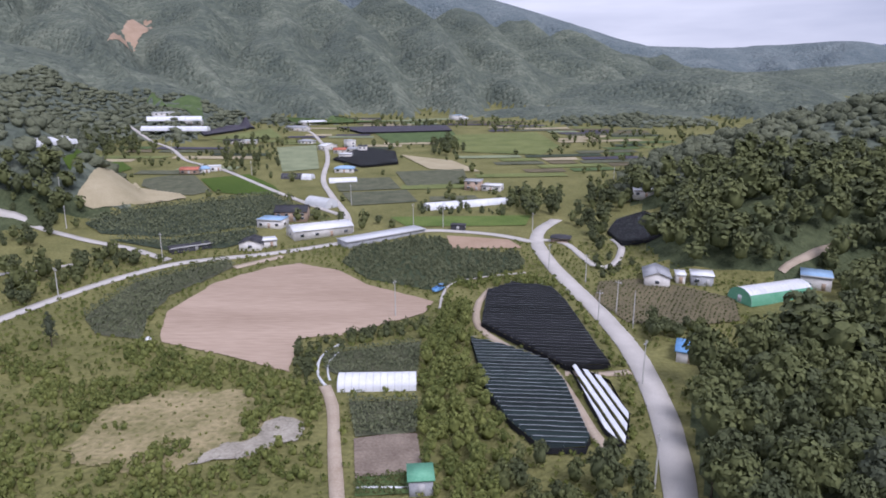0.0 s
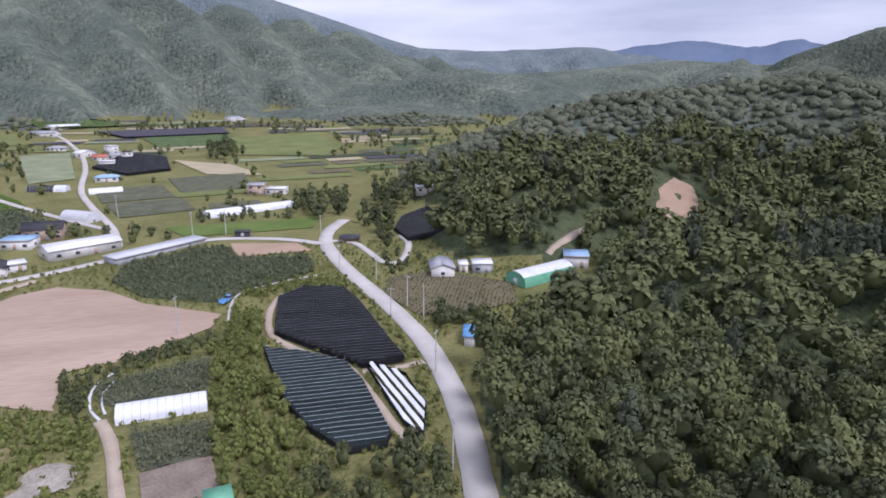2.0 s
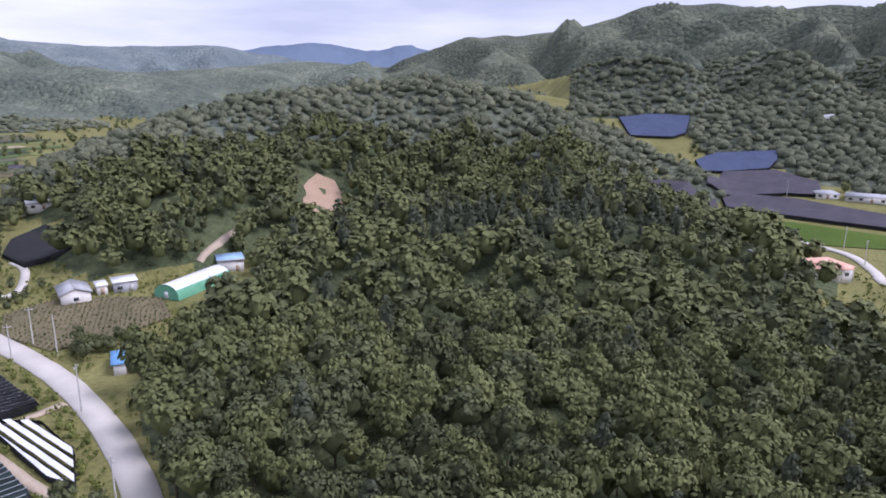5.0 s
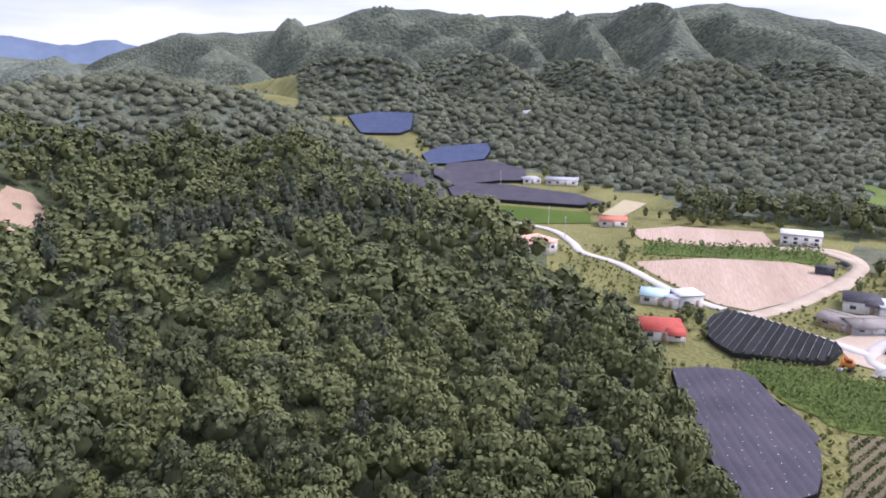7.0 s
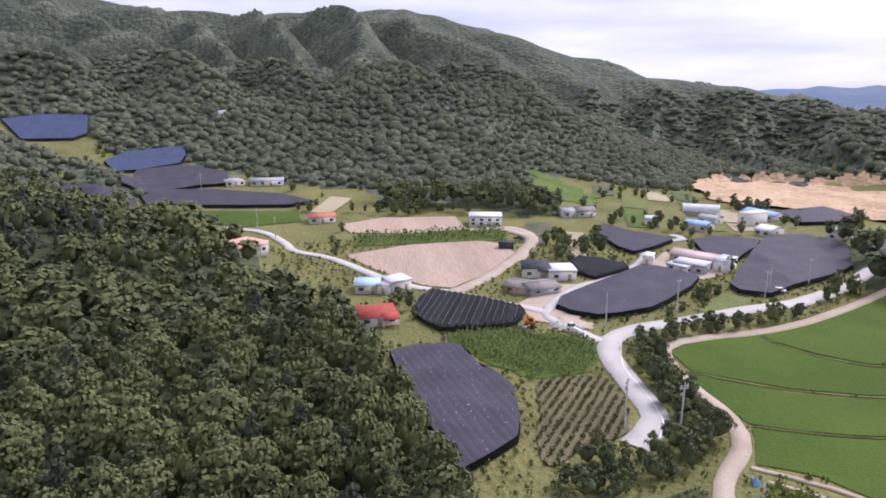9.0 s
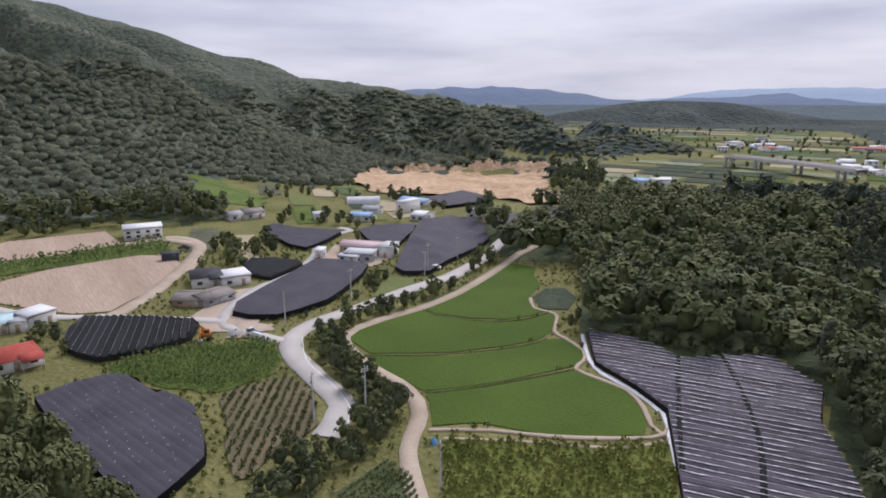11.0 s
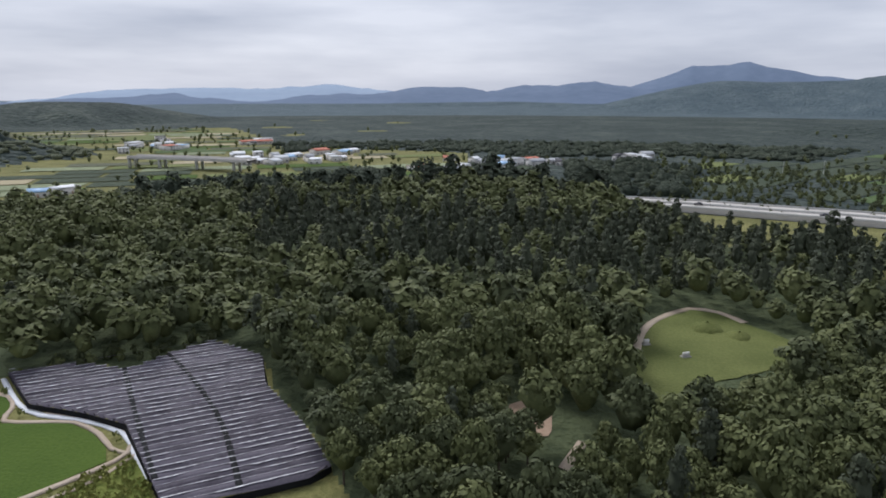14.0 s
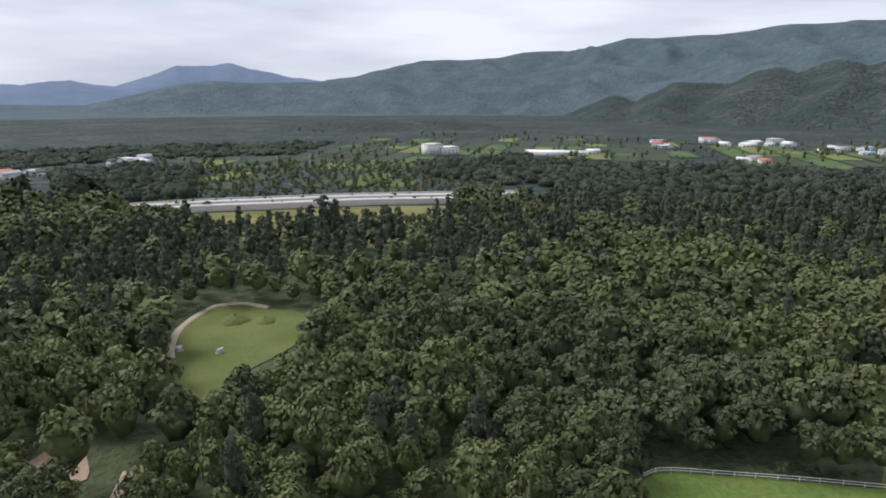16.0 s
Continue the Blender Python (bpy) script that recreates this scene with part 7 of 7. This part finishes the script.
def viaduct():
    base = new("viaduct", None)
    c = curve_line(BRIDGE, 6)
    d = np.gradient(c, axis=0)
    d /= np.hypot(d[:, 0], d[:, 1])[:, None]
    nrm = np.stack([-d[:, 1], d[:, 0]], 1)
    z = np.full(len(c), 9.0)
    rows = [np.column_stack([c + nrm * o, z + dz]) for o, dz in ((-6, -1.6), (-6, 0.9), (-5.7, 0.9), (-5.7, 0), (5.7, 0), (5.7, 0.9), (6, 0.9), (6, -1.6), (-6, -1.6))]
    part("deck", strip_mesh("deck", rows, M["concrete"]), base)
    for k in range(0, len(c), max(1, int(30 / 6))):
        for o in (-3.5, 3.5):
            x, y = c[k] + nrm[k] * o
            piece("pier", box_arrays(x - 0.9, x + 0.9, y - 0.9, y + 0.9, -1, 7.5), M["pole"], base)
    tagged(base, "grey concrete viaduct on piers over the plain", "bridge")


viaduct()



# ---- strips for the dark gaps in the silvery nets ----
# black strips over the nets stand in for the dark gaps between columns
for line in GAP_LINES:
    seam = ribbon("net_seam", line, 0.9, M["net_black"], 1.65, 0.5)
    tagged(seam, "black strip standing in for the dark gap between silvery nets", "shade net seam")


# ---- vehicles ----
def vehicle(kind, x, y, angle, paint, words, rise=0.0):
    base = new(kind, None)
    base.matrix_world = pose(x, y, float(height(x, y)[0]) + 0.0007 * math.hypot(x, y) + 0.25 + rise, 0, 0, angle)
    wheel = quick_mesh("tyre", *ball(10, 2, 0.36, 0.36, 0.36, np.random.default_rng(1), 0), M["rubber"], True)
    if kind == "excavator":
        for s in (-0.9, 0.9):
            piece("track", box_arrays(-1.6, 1.6, s - 0.3, s + 0.3, 0, 0.8), M["rubber"], base)
        piece("body", box_arrays(-1.5, 0.9, -1.1, 1.1, 0.8, 1.8), M[paint], base)
        cab = piece("cab", box_arrays(0.0, 1.1, 0.1, 1.1, 1.8, 2.8), M[paint], base)
        piece("pane", box_arrays(0.1, 1.13, 0.2, 1.13, 2.0, 2.6), M["glass"], cab)
        piece("boom", slab([(0.6, -0.25, 1.8), (0.6, 0.15, 1.8), (3.6, 0.15, 4.0), (3.6, -0.25, 4.0)], 0.4), M[paint], base)
        arm = piece("arm", slab([(3.4, -0.2, 4.0), (3.4, 0.1, 4.0), (4.6, 0.1, 1.6), (4.6, -0.2, 1.6)], 0.3), M[paint], base)
        piece("bucket", box_arrays(4.1, 4.9, -0.5, 0.4, 0.9, 1.6), M["grey"], arm)
    else:
        L = 5.0 if kind == "truck" else 4.3
        v, q = box_arrays(-L / 2, L / 2, -0.85, 0.85, 0.35, 0.95)
        v[4:, 1] *= 0.95
        piece("body", (v, q), M[paint], base)
        x0, x1 = (0.9, 2.2) if kind == "truck" else (-1.5, 1.0)
        v, q = box_arrays(x0, x1, -0.8, 0.8, 0.95, 1.75 if kind == "truck" else 1.45)
        v[4:, 0] = (v[4:, 0] - (x0 + x1) / 2) * 0.75 + (x0 + x1) / 2
        v[4:, 1] *= 0.85
        cabin = piece("cabin", (v, q), M["glass"], base)
        piece("roof", box_arrays((x0 + x1) / 2 - (x1 - x0) * 0.38, (x0 + x1) / 2 + (x1 - x0) * 0.38, -0.7, 0.7, v[4, 2], v[4, 2] + 0.06), M[paint], cabin)
        if kind == "truck":
            for s in (-0.83, 0.79):
                piece("side_board", box_arrays(-L / 2, 0.8, s, s + 0.05, 0.95, 1.35), M[paint], base)
        for wx in (-L * 0.3, L * 0.3):
            for wy in (-0.8, 0.8):
                t = part("wheel", wheel, base)
                t.matrix_local = pose(wx, wy, 0, 0, 0, 0) @ Matrix.Diagonal((1, 0.35, 1, 1))
    return tagged(base, words, kind.replace("_", " "), "vehicles")


def mound(x, y, r, h, mat, words, name="earth_mound"):
    v, q = ball(14, 5, r, h * 2, -h * 0.9, np.random.default_rng(int(r * 10)), 0.12)
    ob = new(name, quick_mesh(name, v, q, M[mat], True))
    ob.location = (x, y, float(height(x, y)[0]))
    return tagged(ob, words, name.split("_")[-1])


def gravestone(x, y, w, h):
    base = new("gravestone", None)
    base.matrix_world = pose(x, y, float(height(x, y)[0]) + 0.2, 0, 0, 20)
    piece("plinth", box_arrays(-w * 0.7, w * 0.7, -0.6, 0.6, -0.2, 0.25), M["stone"], base)
    piece("slab", box_arrays(-w / 2, w / 2, -0.25, 0.25, 0.25, h), M["plaster"], base)
    return tagged(base, "pale granite stone on the grave lawn", "gravestone")


tunnel(-14.9, 126.8, 2, 16.5, 6, 3.0, "white")
tunnel(13.0, 310.7, 22, 45.6, 7, 3.2, "white")
tunnel(96.5, 179.0, 21, 23.6, 9, 4.5, "green")
tunnel(-234.0, 571.1, -3, 58.8, 8, 4, "white")
tunnel(-242.7, 596.9, 18, 46.4, 8, 4, "white")
tunnel(-181.4, 308.6, 79, 25.9, 9, 4, "white")
tunnel(-216.9, 373.2, 114, 161.4, 9, 4, "white")
tunnel(-63.0, 311.5, -40, 15.7, 8, 4.5, "grey")
tunnel(-59.0, 377.9, 14, 16.0, 6, 3, "white")
tunnel(-91.9, 387.8, -5, 12.1, 6, 3.5, "dark")
tunnel(-82.5, 386.5, -14, 6.2, 6, 3.5, "white")
tunnel(301.7, -172.7, -118, 17.5, 9, 4, "grey")
tunnel(481.4, 89.9, -78, 6.2, 6, 3, "white")
house("barn", -48.4, 255.3, 30, 24.4, 11, 5, "gable", "plaster", "white")
house("house", -67.6, 280.5, 3, 13.7, 10, 6.5, "gable", "tan", "dark")
house("shed", -74.1, 268.6, -12, 10.7, 8, 3.4, "flat", "plaster", "blue")
house("house", -72.3, 234.8, 4, 7.8, 9, 4, "gable_end", "plaster", "dark")
house("shed", -67.3, 239.5, 22, 7.3, 5, 2.6, "flat", "plaster", "white")
house("storage_shed", -22.6, 250.2, 41, 37.5, 7, 1.8, "flat", "grey", "pale")
house("shed", -92.7, 231.9, 40, 14.7, 3, 2, "flat", "dark", "dark")
house("shed", -256.8, 609.6, 35, 18.2, 9, 5, "flat", "plaster", "white")
house("warehouse", -236.1, 611.3, 7, 22.1, 12, 6, "gable", "plaster", "blue")
house("house", -63.5, 411.7, 2, 12.1, 9, 4, "hip", "plaster", "blue")
house("house", -80.3, 502.4, 1, 9.5, 9, 4, "gable", "plaster", "red")
house("house", -70.3, 509.1, 1, 12.3, 9, 4, "hip", "plaster", "grey")
house("shed", -71.6, 472.0, 1, 9.0, 7, 3.5, "flat", "plaster", "white")
house("warehouse", -150.7, 669.6, -16, 22.3, 12, 5, "gable", "plaster", "grey")
house("warehouse", -144.0, 740.3, 43, 30.1, 12, 5, "gable", "plaster", "white")
house("house", -157.1, 399.6, 5, 10.8, 9, 4, "gable", "tan", "red")
house("house", -149.8, 405.3, 21, 7.3, 8, 4, "hip", "plaster", "blue")
house("shed", -144.7, 412.1, 24, 6.8, 6, 3, "flat", "plaster", "white")
house("house", -179.2, 554.3, -10, 15.3, 8, 4, "gable", "plaster", "dark")
house("shed", -165.8, 555.6, -12, 11.5, 6, 3, "flat", "plaster", "white")
house("house", -118.7, 560.1, -14, 13.1, 8, 4, "hip", "plaster", "grey")
house("house", 64.8, 193.1, -14, 7.5, 11, 4.6, "gable_end", "plaster", "grey")
house("shed", 73.1, 196.0, -13, 2.7, 5, 2.6, "flat", "plaster", "white")
house("shed", 78.9, 193.7, -16, 6.4, 6, 3, "flat", "grey", "white")
house("shed", 110.4, 187.6, -27, 8.1, 8, 4, "flat", "plaster", "blue")
house("house", 55.6, 140.2, -22, 6.1, 8, 4.2, "hip", "plaster", "tarp")
house("house", 15.0, 354.0, -13, 8.8, 8, 5, "flat", "tan", "grey")
house("shed", 24.8, 351.1, -21, 10.5, 7, 3, "flat", "plaster", "white")
house("pavilion", 43.9, 244.1, -15, 7.1, 5, 3, "hip", "tan", "dark")
house("shed", 96.0, 308.6, -12, 11.7, 8, 3, "flat", "plaster", "white")
house("shed", 5.1, 264.8, -10, 5.7, 3, 2, "flat", "dark", "dark")
house("shed", -4.4, 90.5, 5, 3.7, 4, 2.6, "flat", "grey", "green")
house("house", 232.1, 37.4, -39, 17.0, 11, 6, "hip", "plaster", "pink")
house("shed", 222.5, 44.9, -27, 8.8, 6, 3, "flat", "plaster", "pink")
house("shed", 231.2, 55.2, -29, 8.2, 6, 3, "flat", "grey", "white")
house("house", 292.1, 14.6, -80, 11.7, 9, 4, "gable", "plaster", "red")
house("house", 189.3, -2.8, -95, 7.3, 8, 4, "gable", "plaster", "teal")
house("shed", 188.1, -7.5, -112, 3.8, 5, 2.8, "flat", "plaster", "pale")
house("shed", 189.8, -13.3, -62, 7.1, 6, 3.5, "flat", "plaster", "white")
house("house", 160.7, -5.4, -83, 9.9, 10, 4, "hip", "plaster", "redtile")
house("house", 363.2, 63.7, -67, 9.9, 8, 4, "hip", "plaster", "grey")
house("house", 363.9, 47.5, -87, 17.6, 9, 4, "gable", "plaster", "grey")
house("house", 294.9, 137.9, -21, 16.0, 8, 3, "gable", "plaster", "blue")
house("house", 278.3, -57.3, -100, 14.4, 9, 4.6, "flat", "plaster", "white")
house("house", 197.7, -57.9, -103, 9.1, 10, 5, "hip", "plaster", "dark")
house("shed", 193.8, -65.6, -95, 8.7, 8, 3.2, "flat", "plaster", "white")
house("shed", 182.1, -47.5, -128, 9.1, 9, 3, "gable", "tan", "brown")
house("shed", 179.6, -56.0, -73, 9.9, 9, 3, "gable", "grey", "brown")
house("house", 292.7, -101.5, -87, 7.0, 9, 4, "gable", "plaster", "grey")
house("house", 293.1, -109.7, -87, 9.4, 9, 4.4, "gable", "plaster", "brown")
house("container", 238.0, -57.3, -100, 5.7, 3, 2.4, "flat", "dark", "dark")
house("warehouse", 205.6, -118.1, -142, 20.4, 8, 4.2, "gable", "tan", "pinkroof")
house("shed", 197.5, -110.5, -139, 10.5, 6, 3.2, "flat", "grey", "pale")
house("shed", 196.8, -121.4, -144, 4.9, 8, 4, "flat", "plaster", "pale")
house("shed", 198.4, -106.6, -149, 7.3, 4, 2.5, "flat", "plaster", "white")
house("shed", 209.7, -101.3, -131, 3.0, 5, 3, "flat", "plaster", "white")
house("house", 261.2, -147.2, -143, 10.6, 8, 4, "gable", "plaster", "blue")
house("shed", 273.8, -159.8, -145, 8.2, 8, 4, "gable", "plaster", "grey")
house("house", 230.2, -191.6, -136, 8.4, 8, 4, "flat", "plaster", "white")
house("house", 282.5, -190.7, -161, 17.2, 9, 4, "gable", "plaster", "blue")
house("shed", 273.0, -133.5, -112, 6.5, 7, 3, "flat", "plaster", "pale")
house("house", 254.3, -346.3, -152, 10.2, 9, 5, "gable", "plaster", "blue")
house("shed", 244.7, -360.2, -117, 14.0, 9, 4, "flat", "plaster", "white")
house("house", -371.7, -491.6, 174, 15.6, 14, 10, "flat", "plaster", "pale")
house("house", -385.7, -486.1, 175, 18.4, 14, 7, "flat", "plaster", "white")
house("warehouse", -451.7, -414.8, 131, 54.3, 14, 5, "gable", "plaster", "white")
house("house", -493.2, -403.3, 148, 12.2, 9, 5, "gable", "plaster", "white")
house("farmhouse", 386.9, -684.3, -152, 8.8, 9, 4, "flat", "plaster", "dark")
house("farmhouse", 318.7, -644.1, -113, 13.8, 16, 5, "flat", "plaster", "red")
house("farmhouse", 388.6, -678.4, 157, 11.1, 16, 5, "flat", "plaster", "white")
house("farmhouse", 378.2, -664.9, 177, 14.8, 12, 4, "gable", "plaster", "grey")
house("farmhouse", 345.5, -660.6, -150, 7.0, 9, 6, "flat", "plaster", "white")
house("farmhouse", 325.9, -658.3, 176, 13.9, 16, 4, "flat", "plaster", "blue")
house("farmhouse", 352.9, -665.6, -151, 6.5, 9, 4, "gable", "plaster", "blue")
house("farmhouse", 357.7, -680.9, -152, 9.9, 12, 4, "gable", "plaster", "white")
house("farmhouse", 352.4, -606.9, -146, 9.7, 9, 5, "flat", "plaster", "pale")
house("farmhouse", 154.4, -553.1, -144, 7.0, 9, 6, "gable", "plaster", "grey")
house("farmhouse", 138.3, -564.7, -145, 6.9, 9, 5, "flat", "plaster", "white")
house("farmhouse", 199.6, -516.9, -154, 11.7, 16, 6, "flat", "plaster", "white")
house("farmhouse", 187.0, -561.2, -147, 6.1, 16, 6, "gable", "plaster", "grey")
house("farmhouse", 145.3, -533.4, -146, 7.0, 16, 4, "flat", "plaster", "dark")
house("farmhouse", 227.6, -568.5, -153, 6.7, 12, 5, "gable", "plaster", "white")
house("farmhouse", 177.5, -585.1, -125, 16.4, 9, 4, "gable", "plaster", "white")
house("farmhouse", 144.5, -527.0, -172, 9.4, 16, 4, "flat", "plaster", "white")
house("farmhouse", 197.9, -534.9, -133, 12.2, 9, 5, "gable", "plaster", "white")
house("farmhouse", 170.6, -553.1, -144, 7.0, 16, 5, "gable", "plaster", "blue")
house("farmhouse", 209.1, -579.4, -146, 8.0, 9, 5, "flat", "plaster", "white")
house("farmhouse", 172.0, -519.8, -127, 8.8, 16, 5, "gable", "plaster", "pale")
house("farmhouse", 126.9, -561.3, -147, 5.3, 12, 4, "gable", "plaster", "white")
house("farmhouse", 173.6, -534.8, -149, 11.4, 12, 6, "gable", "plaster", "pale")
house("farmhouse", 131.2, -553.0, -146, 7.7, 12, 4, "flat", "plaster", "pale")
house("farmhouse", 159.3, -614.8, -132, 15.7, 12, 6, "gable", "plaster", "red")
house("farmhouse", 191.1, -528.0, 179, 10.1, 12, 4, "gable", "plaster", "white")
house("farmhouse", 134.2, -634.9, -130, 15.9, 12, 4, "gable", "plaster", "white")
house("farmhouse", 134.9, -610.8, -128, 13.2, 16, 5, "gable", "plaster", "blue")
house("farmhouse", 224.1, -570.4, -152, 10.4, 12, 6, "gable", "plaster", "white")
house("farmhouse", 261.0, -722.1, -120, 18.3, 12, 4, "gable", "plaster", "dark")
house("farmhouse", 265.6, -754.0, -151, 21.5, 12, 5, "gable", "plaster", "white")
house("farmhouse", 269.5, -721.0, -145, 19.9, 12, 5, "gable", "plaster", "red")
house("farmhouse", 257.1, -729.3, -147, 20.5, 12, 5, "gable", "plaster", "red")
house("farmhouse", 261.8, -741.2, 168, 12.2, 12, 5, "flat", "plaster", "grey")
house("farmhouse", 356.4, -707.2, -143, 8.9, 12, 4, "gable", "plaster", "white")
house("farmhouse", 366.4, -721.3, -132, 8.0, 9, 5, "flat", "plaster", "grey")
house("farmhouse", 393.9, -762.1, -138, 10.8, 9, 6, "flat", "plaster", "dark")
house("farmhouse", -57.8, -531.7, 174, 11.1, 16, 5, "gable", "plaster", "dark")
house("farmhouse", -5.5, -561.1, 173, 10.7, 16, 5, "gable", "plaster", "blue")
house("farmhouse", 35.7, -563.0, 180, 10.5, 12, 4, "gable", "plaster", "red")
house("farmhouse", 7.4, -531.1, 176, 5.0, 9, 5, "gable", "plaster", "grey")
house("farmhouse", 10.6, -550.8, -137, 6.3, 9, 5, "gable", "plaster", "white")
house("farmhouse", 22.5, -505.3, 152, 9.9, 9, 4, "gable", "plaster", "pale")
house("farmhouse", -6.8, -510.6, 139, 7.5, 16, 5, "gable", "plaster", "blue")
house("farmhouse", -54.3, -547.5, -159, 9.6, 12, 4, "gable", "plaster", "grey")
house("farmhouse", -14.5, -530.8, 145, 9.3, 16, 5, "flat", "plaster", "grey")
house("farmhouse", -107.5, -573.8, 132, 7.5, 12, 6, "gable", "plaster", "dark")
house("farmhouse", -130.6, -586.9, -148, 9.3, 16, 4, "flat", "plaster", "pale")
house("farmhouse", -132.9, -576.4, -149, 9.1, 12, 5, "gable", "plaster", "pale")
house("farmhouse", -131.6, -561.5, -160, 11.1, 9, 4, "flat", "plaster", "white")
house("farmhouse", -140.3, -594.7, -180, 10.2, 16, 6, "gable", "plaster", "grey")
house("farmhouse", -665.0, -448.8, 142, 15.8, 12, 4, "gable", "plaster", "grey")
house("farmhouse", -608.5, -406.1, 100, 10.0, 16, 4, "gable", "plaster", "white")
house("farmhouse", -684.7, -351.3, 134, 14.8, 16, 5, "gable", "plaster", "white")
house("farmhouse", -720.9, -361.2, 165, 16.9, 12, 5, "gable", "plaster", "white")
house("farmhouse", -711.1, -411.8, 140, 17.4, 16, 6, "flat", "plaster", "red")
house("farmhouse", -706.5, -410.2, 79, 9.7, 12, 6, "gable", "plaster", "grey")
house("farmhouse", -778.3, -353.4, 132, 8.5, 9, 4, "gable", "plaster", "dark")
house("farmhouse", -609.6, -414.1, 109, 12.5, 12, 6, "gable", "plaster", "red")
house("farmhouse", -712.1, -327.5, 92, 10.5, 16, 6, "gable", "plaster", "white")
house("farmhouse", -667.4, -373.1, 96, 10.4, 12, 6, "gable", "plaster", "white")
house("farmhouse", -759.5, -364.8, 93, 13.3, 16, 5, "flat", "plaster", "pale")
house("farmhouse", -712.5, -342.4, 135, 7.5, 12, 4, "gable", "plaster", "pale")
house("farmhouse", -537.4, -282.2, 105, 8.1, 9, 4, "gable", "plaster", "white")
house("farmhouse", -543.0, -271.2, 161, 11.3, 9, 6, "gable", "plaster", "grey")
house("farmhouse", -538.5, -260.4, 137, 9.4, 16, 4, "gable", "plaster", "red")
house("farmhouse", -675.0, -264.7, 96, 13.5, 9, 4, "flat", "plaster", "pale")
house("farmhouse", -668.8, -267.9, 126, 12.9, 12, 5, "gable", "plaster", "dark")
house("farmhouse", -692.8, -261.4, 155, 12.3, 16, 6, "flat", "plaster", "dark")
house("farmhouse", -665.6, -231.4, 128, 10.9, 9, 4, "gable", "plaster", "blue")
house("farmhouse", -663.8, -220.4, 83, 7.5, 12, 6, "flat", "plaster", "grey")
house("farmhouse", -704.4, -243.2, 160, 10.6, 12, 5, "gable", "plaster", "grey")
house("farmhouse", -11.2, -524.6, -149, 12.1, 9, 6, "gable", "plaster", "pale")
house("farmhouse", 27.9, -484.2, -162, 11.4, 12, 4, "gable", "plaster", "grey")
house("farmhouse", 49.1, -491.8, -131, 10.2, 16, 4, "gable", "plaster", "red")
house("farmhouse", -37.8, -558.0, -151, 11.9, 16, 4, "gable", "plaster", "red")
house("farmhouse", -38.5, -526.8, -149, 13.3, 9, 6, "gable", "plaster", "grey")
house("farmhouse", -97.2, 520.3, -27, 7.2, 16, 5, "gable", "plaster", "white")
house("farmhouse", -74.2, 535.0, 43, 5.6, 9, 6, "flat", "plaster", "pale")
house("farmhouse", -63.2, 505.9, 2, 6.5, 9, 5, "flat", "plaster", "dark")
house("farmhouse", 25.2, 809.5, 46, 12.3, 9, 4, "gable", "plaster", "white")
house("farmhouse", 21.3, 806.3, 44, 10.7, 16, 6, "flat", "plaster", "blue")
house("farmhouse", 244.4, -168.0, -152, 6.6, 12, 4, "gable", "plaster", "white")
house("farmhouse", 265.8, -172.4, -168, 5.1, 12, 6, "flat", "plaster", "white")
for px, py in [(41.5, 129.4), (32.4, 92.5), (-97.7, 218.2), (-111.9, 180.3), (34.7, 255.4), (44.0, 198.5), (46.7, 171.5), (40.3, 165.3), (34.4, 211.5), (-1.0, 271.2), (-13.5, 271.4), (-45.8, 315.4), (-166.6, 280.2), (-155.2, 262.1), (-117.4, 396.5), (-204.7, 493.3), (94.0, 362.2), (151.6, -63.4), (158.1, -86.2), (97.3, -55.8), (101.1, -47.1), (70.2, -53.1), (177.2, -139.7), (172.1, -123.0), (201.9, -190.4), (167.2, -118.3), (298.2, 72.7), (354.4, 80.0), (285.0, 42.4), (268.6, 32.8), (-240.1, -489.1), (-212.9, -492.3), (-213.2, -296.4), (97.9, -56.1), (212.9, 81.1), (-14.1, 171.4), (48.6, 161.8)]:
    utility_pole(px, py)
vehicle("truck", 148.7, -54.1, 20, "white", "small white pickup truck parked by the lane", 0)
vehicle("excavator", 154.0, -43.7, 150, "orange", "orange excavator parked beside the shade nets", 0)
vehicle("car", -104.7, -333.1, -20, "dark", "dark car driving on the pale highway", 2.3)
vehicle("car", -153.0, -305.8, -20, "dark", "dark car driving on the pale highway", 2.3)
vehicle("truck", -2.4, 191.3, 60, "tarp", "small blue pickup truck beside the maize", 0)
vehicle("car", 17.3, 363.2, 20, "white", "white car parked beside the greenhouse", 0)
vehicle("car", 23.9, 366.4, 30, "white", "white car parked beside the greenhouse", 0)
vehicle("car", -57.1, 414.1, 40, "dark", "dark car on the village street", 0)
vehicle("car", 252.5, -66.0, 60, "dark", "dark car parked in the dirt yard", 0)
vehicle("car", 172.2, -125.9, 70, "white", "white car parked beside the nets", 0)
vehicle("car", 88.1, 313.9, 20, "white", "white car parked by the woods", 0)
mound(153.0, -50.8, 2.6, 1.4, "stone", "grey gravel heap beside the lane", "gravel_heap")
mound(-55.5, -162.1, 5, 1.6, "lawn", "grassy round grave mound", "grave_mound")
mound(-61.5, -157.0, 4, 1.3, "lawn", "grassy round grave mound", "grave_mound")
mound(-74.3, 153.3, 0.9, 0.8, "film_white", "white sacks heaped at the field corner", "sack_heap")
mound(82.1, -60.5, 0.8, 1.1, "tarp", "blue plastic water tank beside the farm track", "water_tank")
gravestone(-44.8, -143.0, 1.6, 1.1)
gravestone(-37.4, -149.7, 1.4, 1.3)
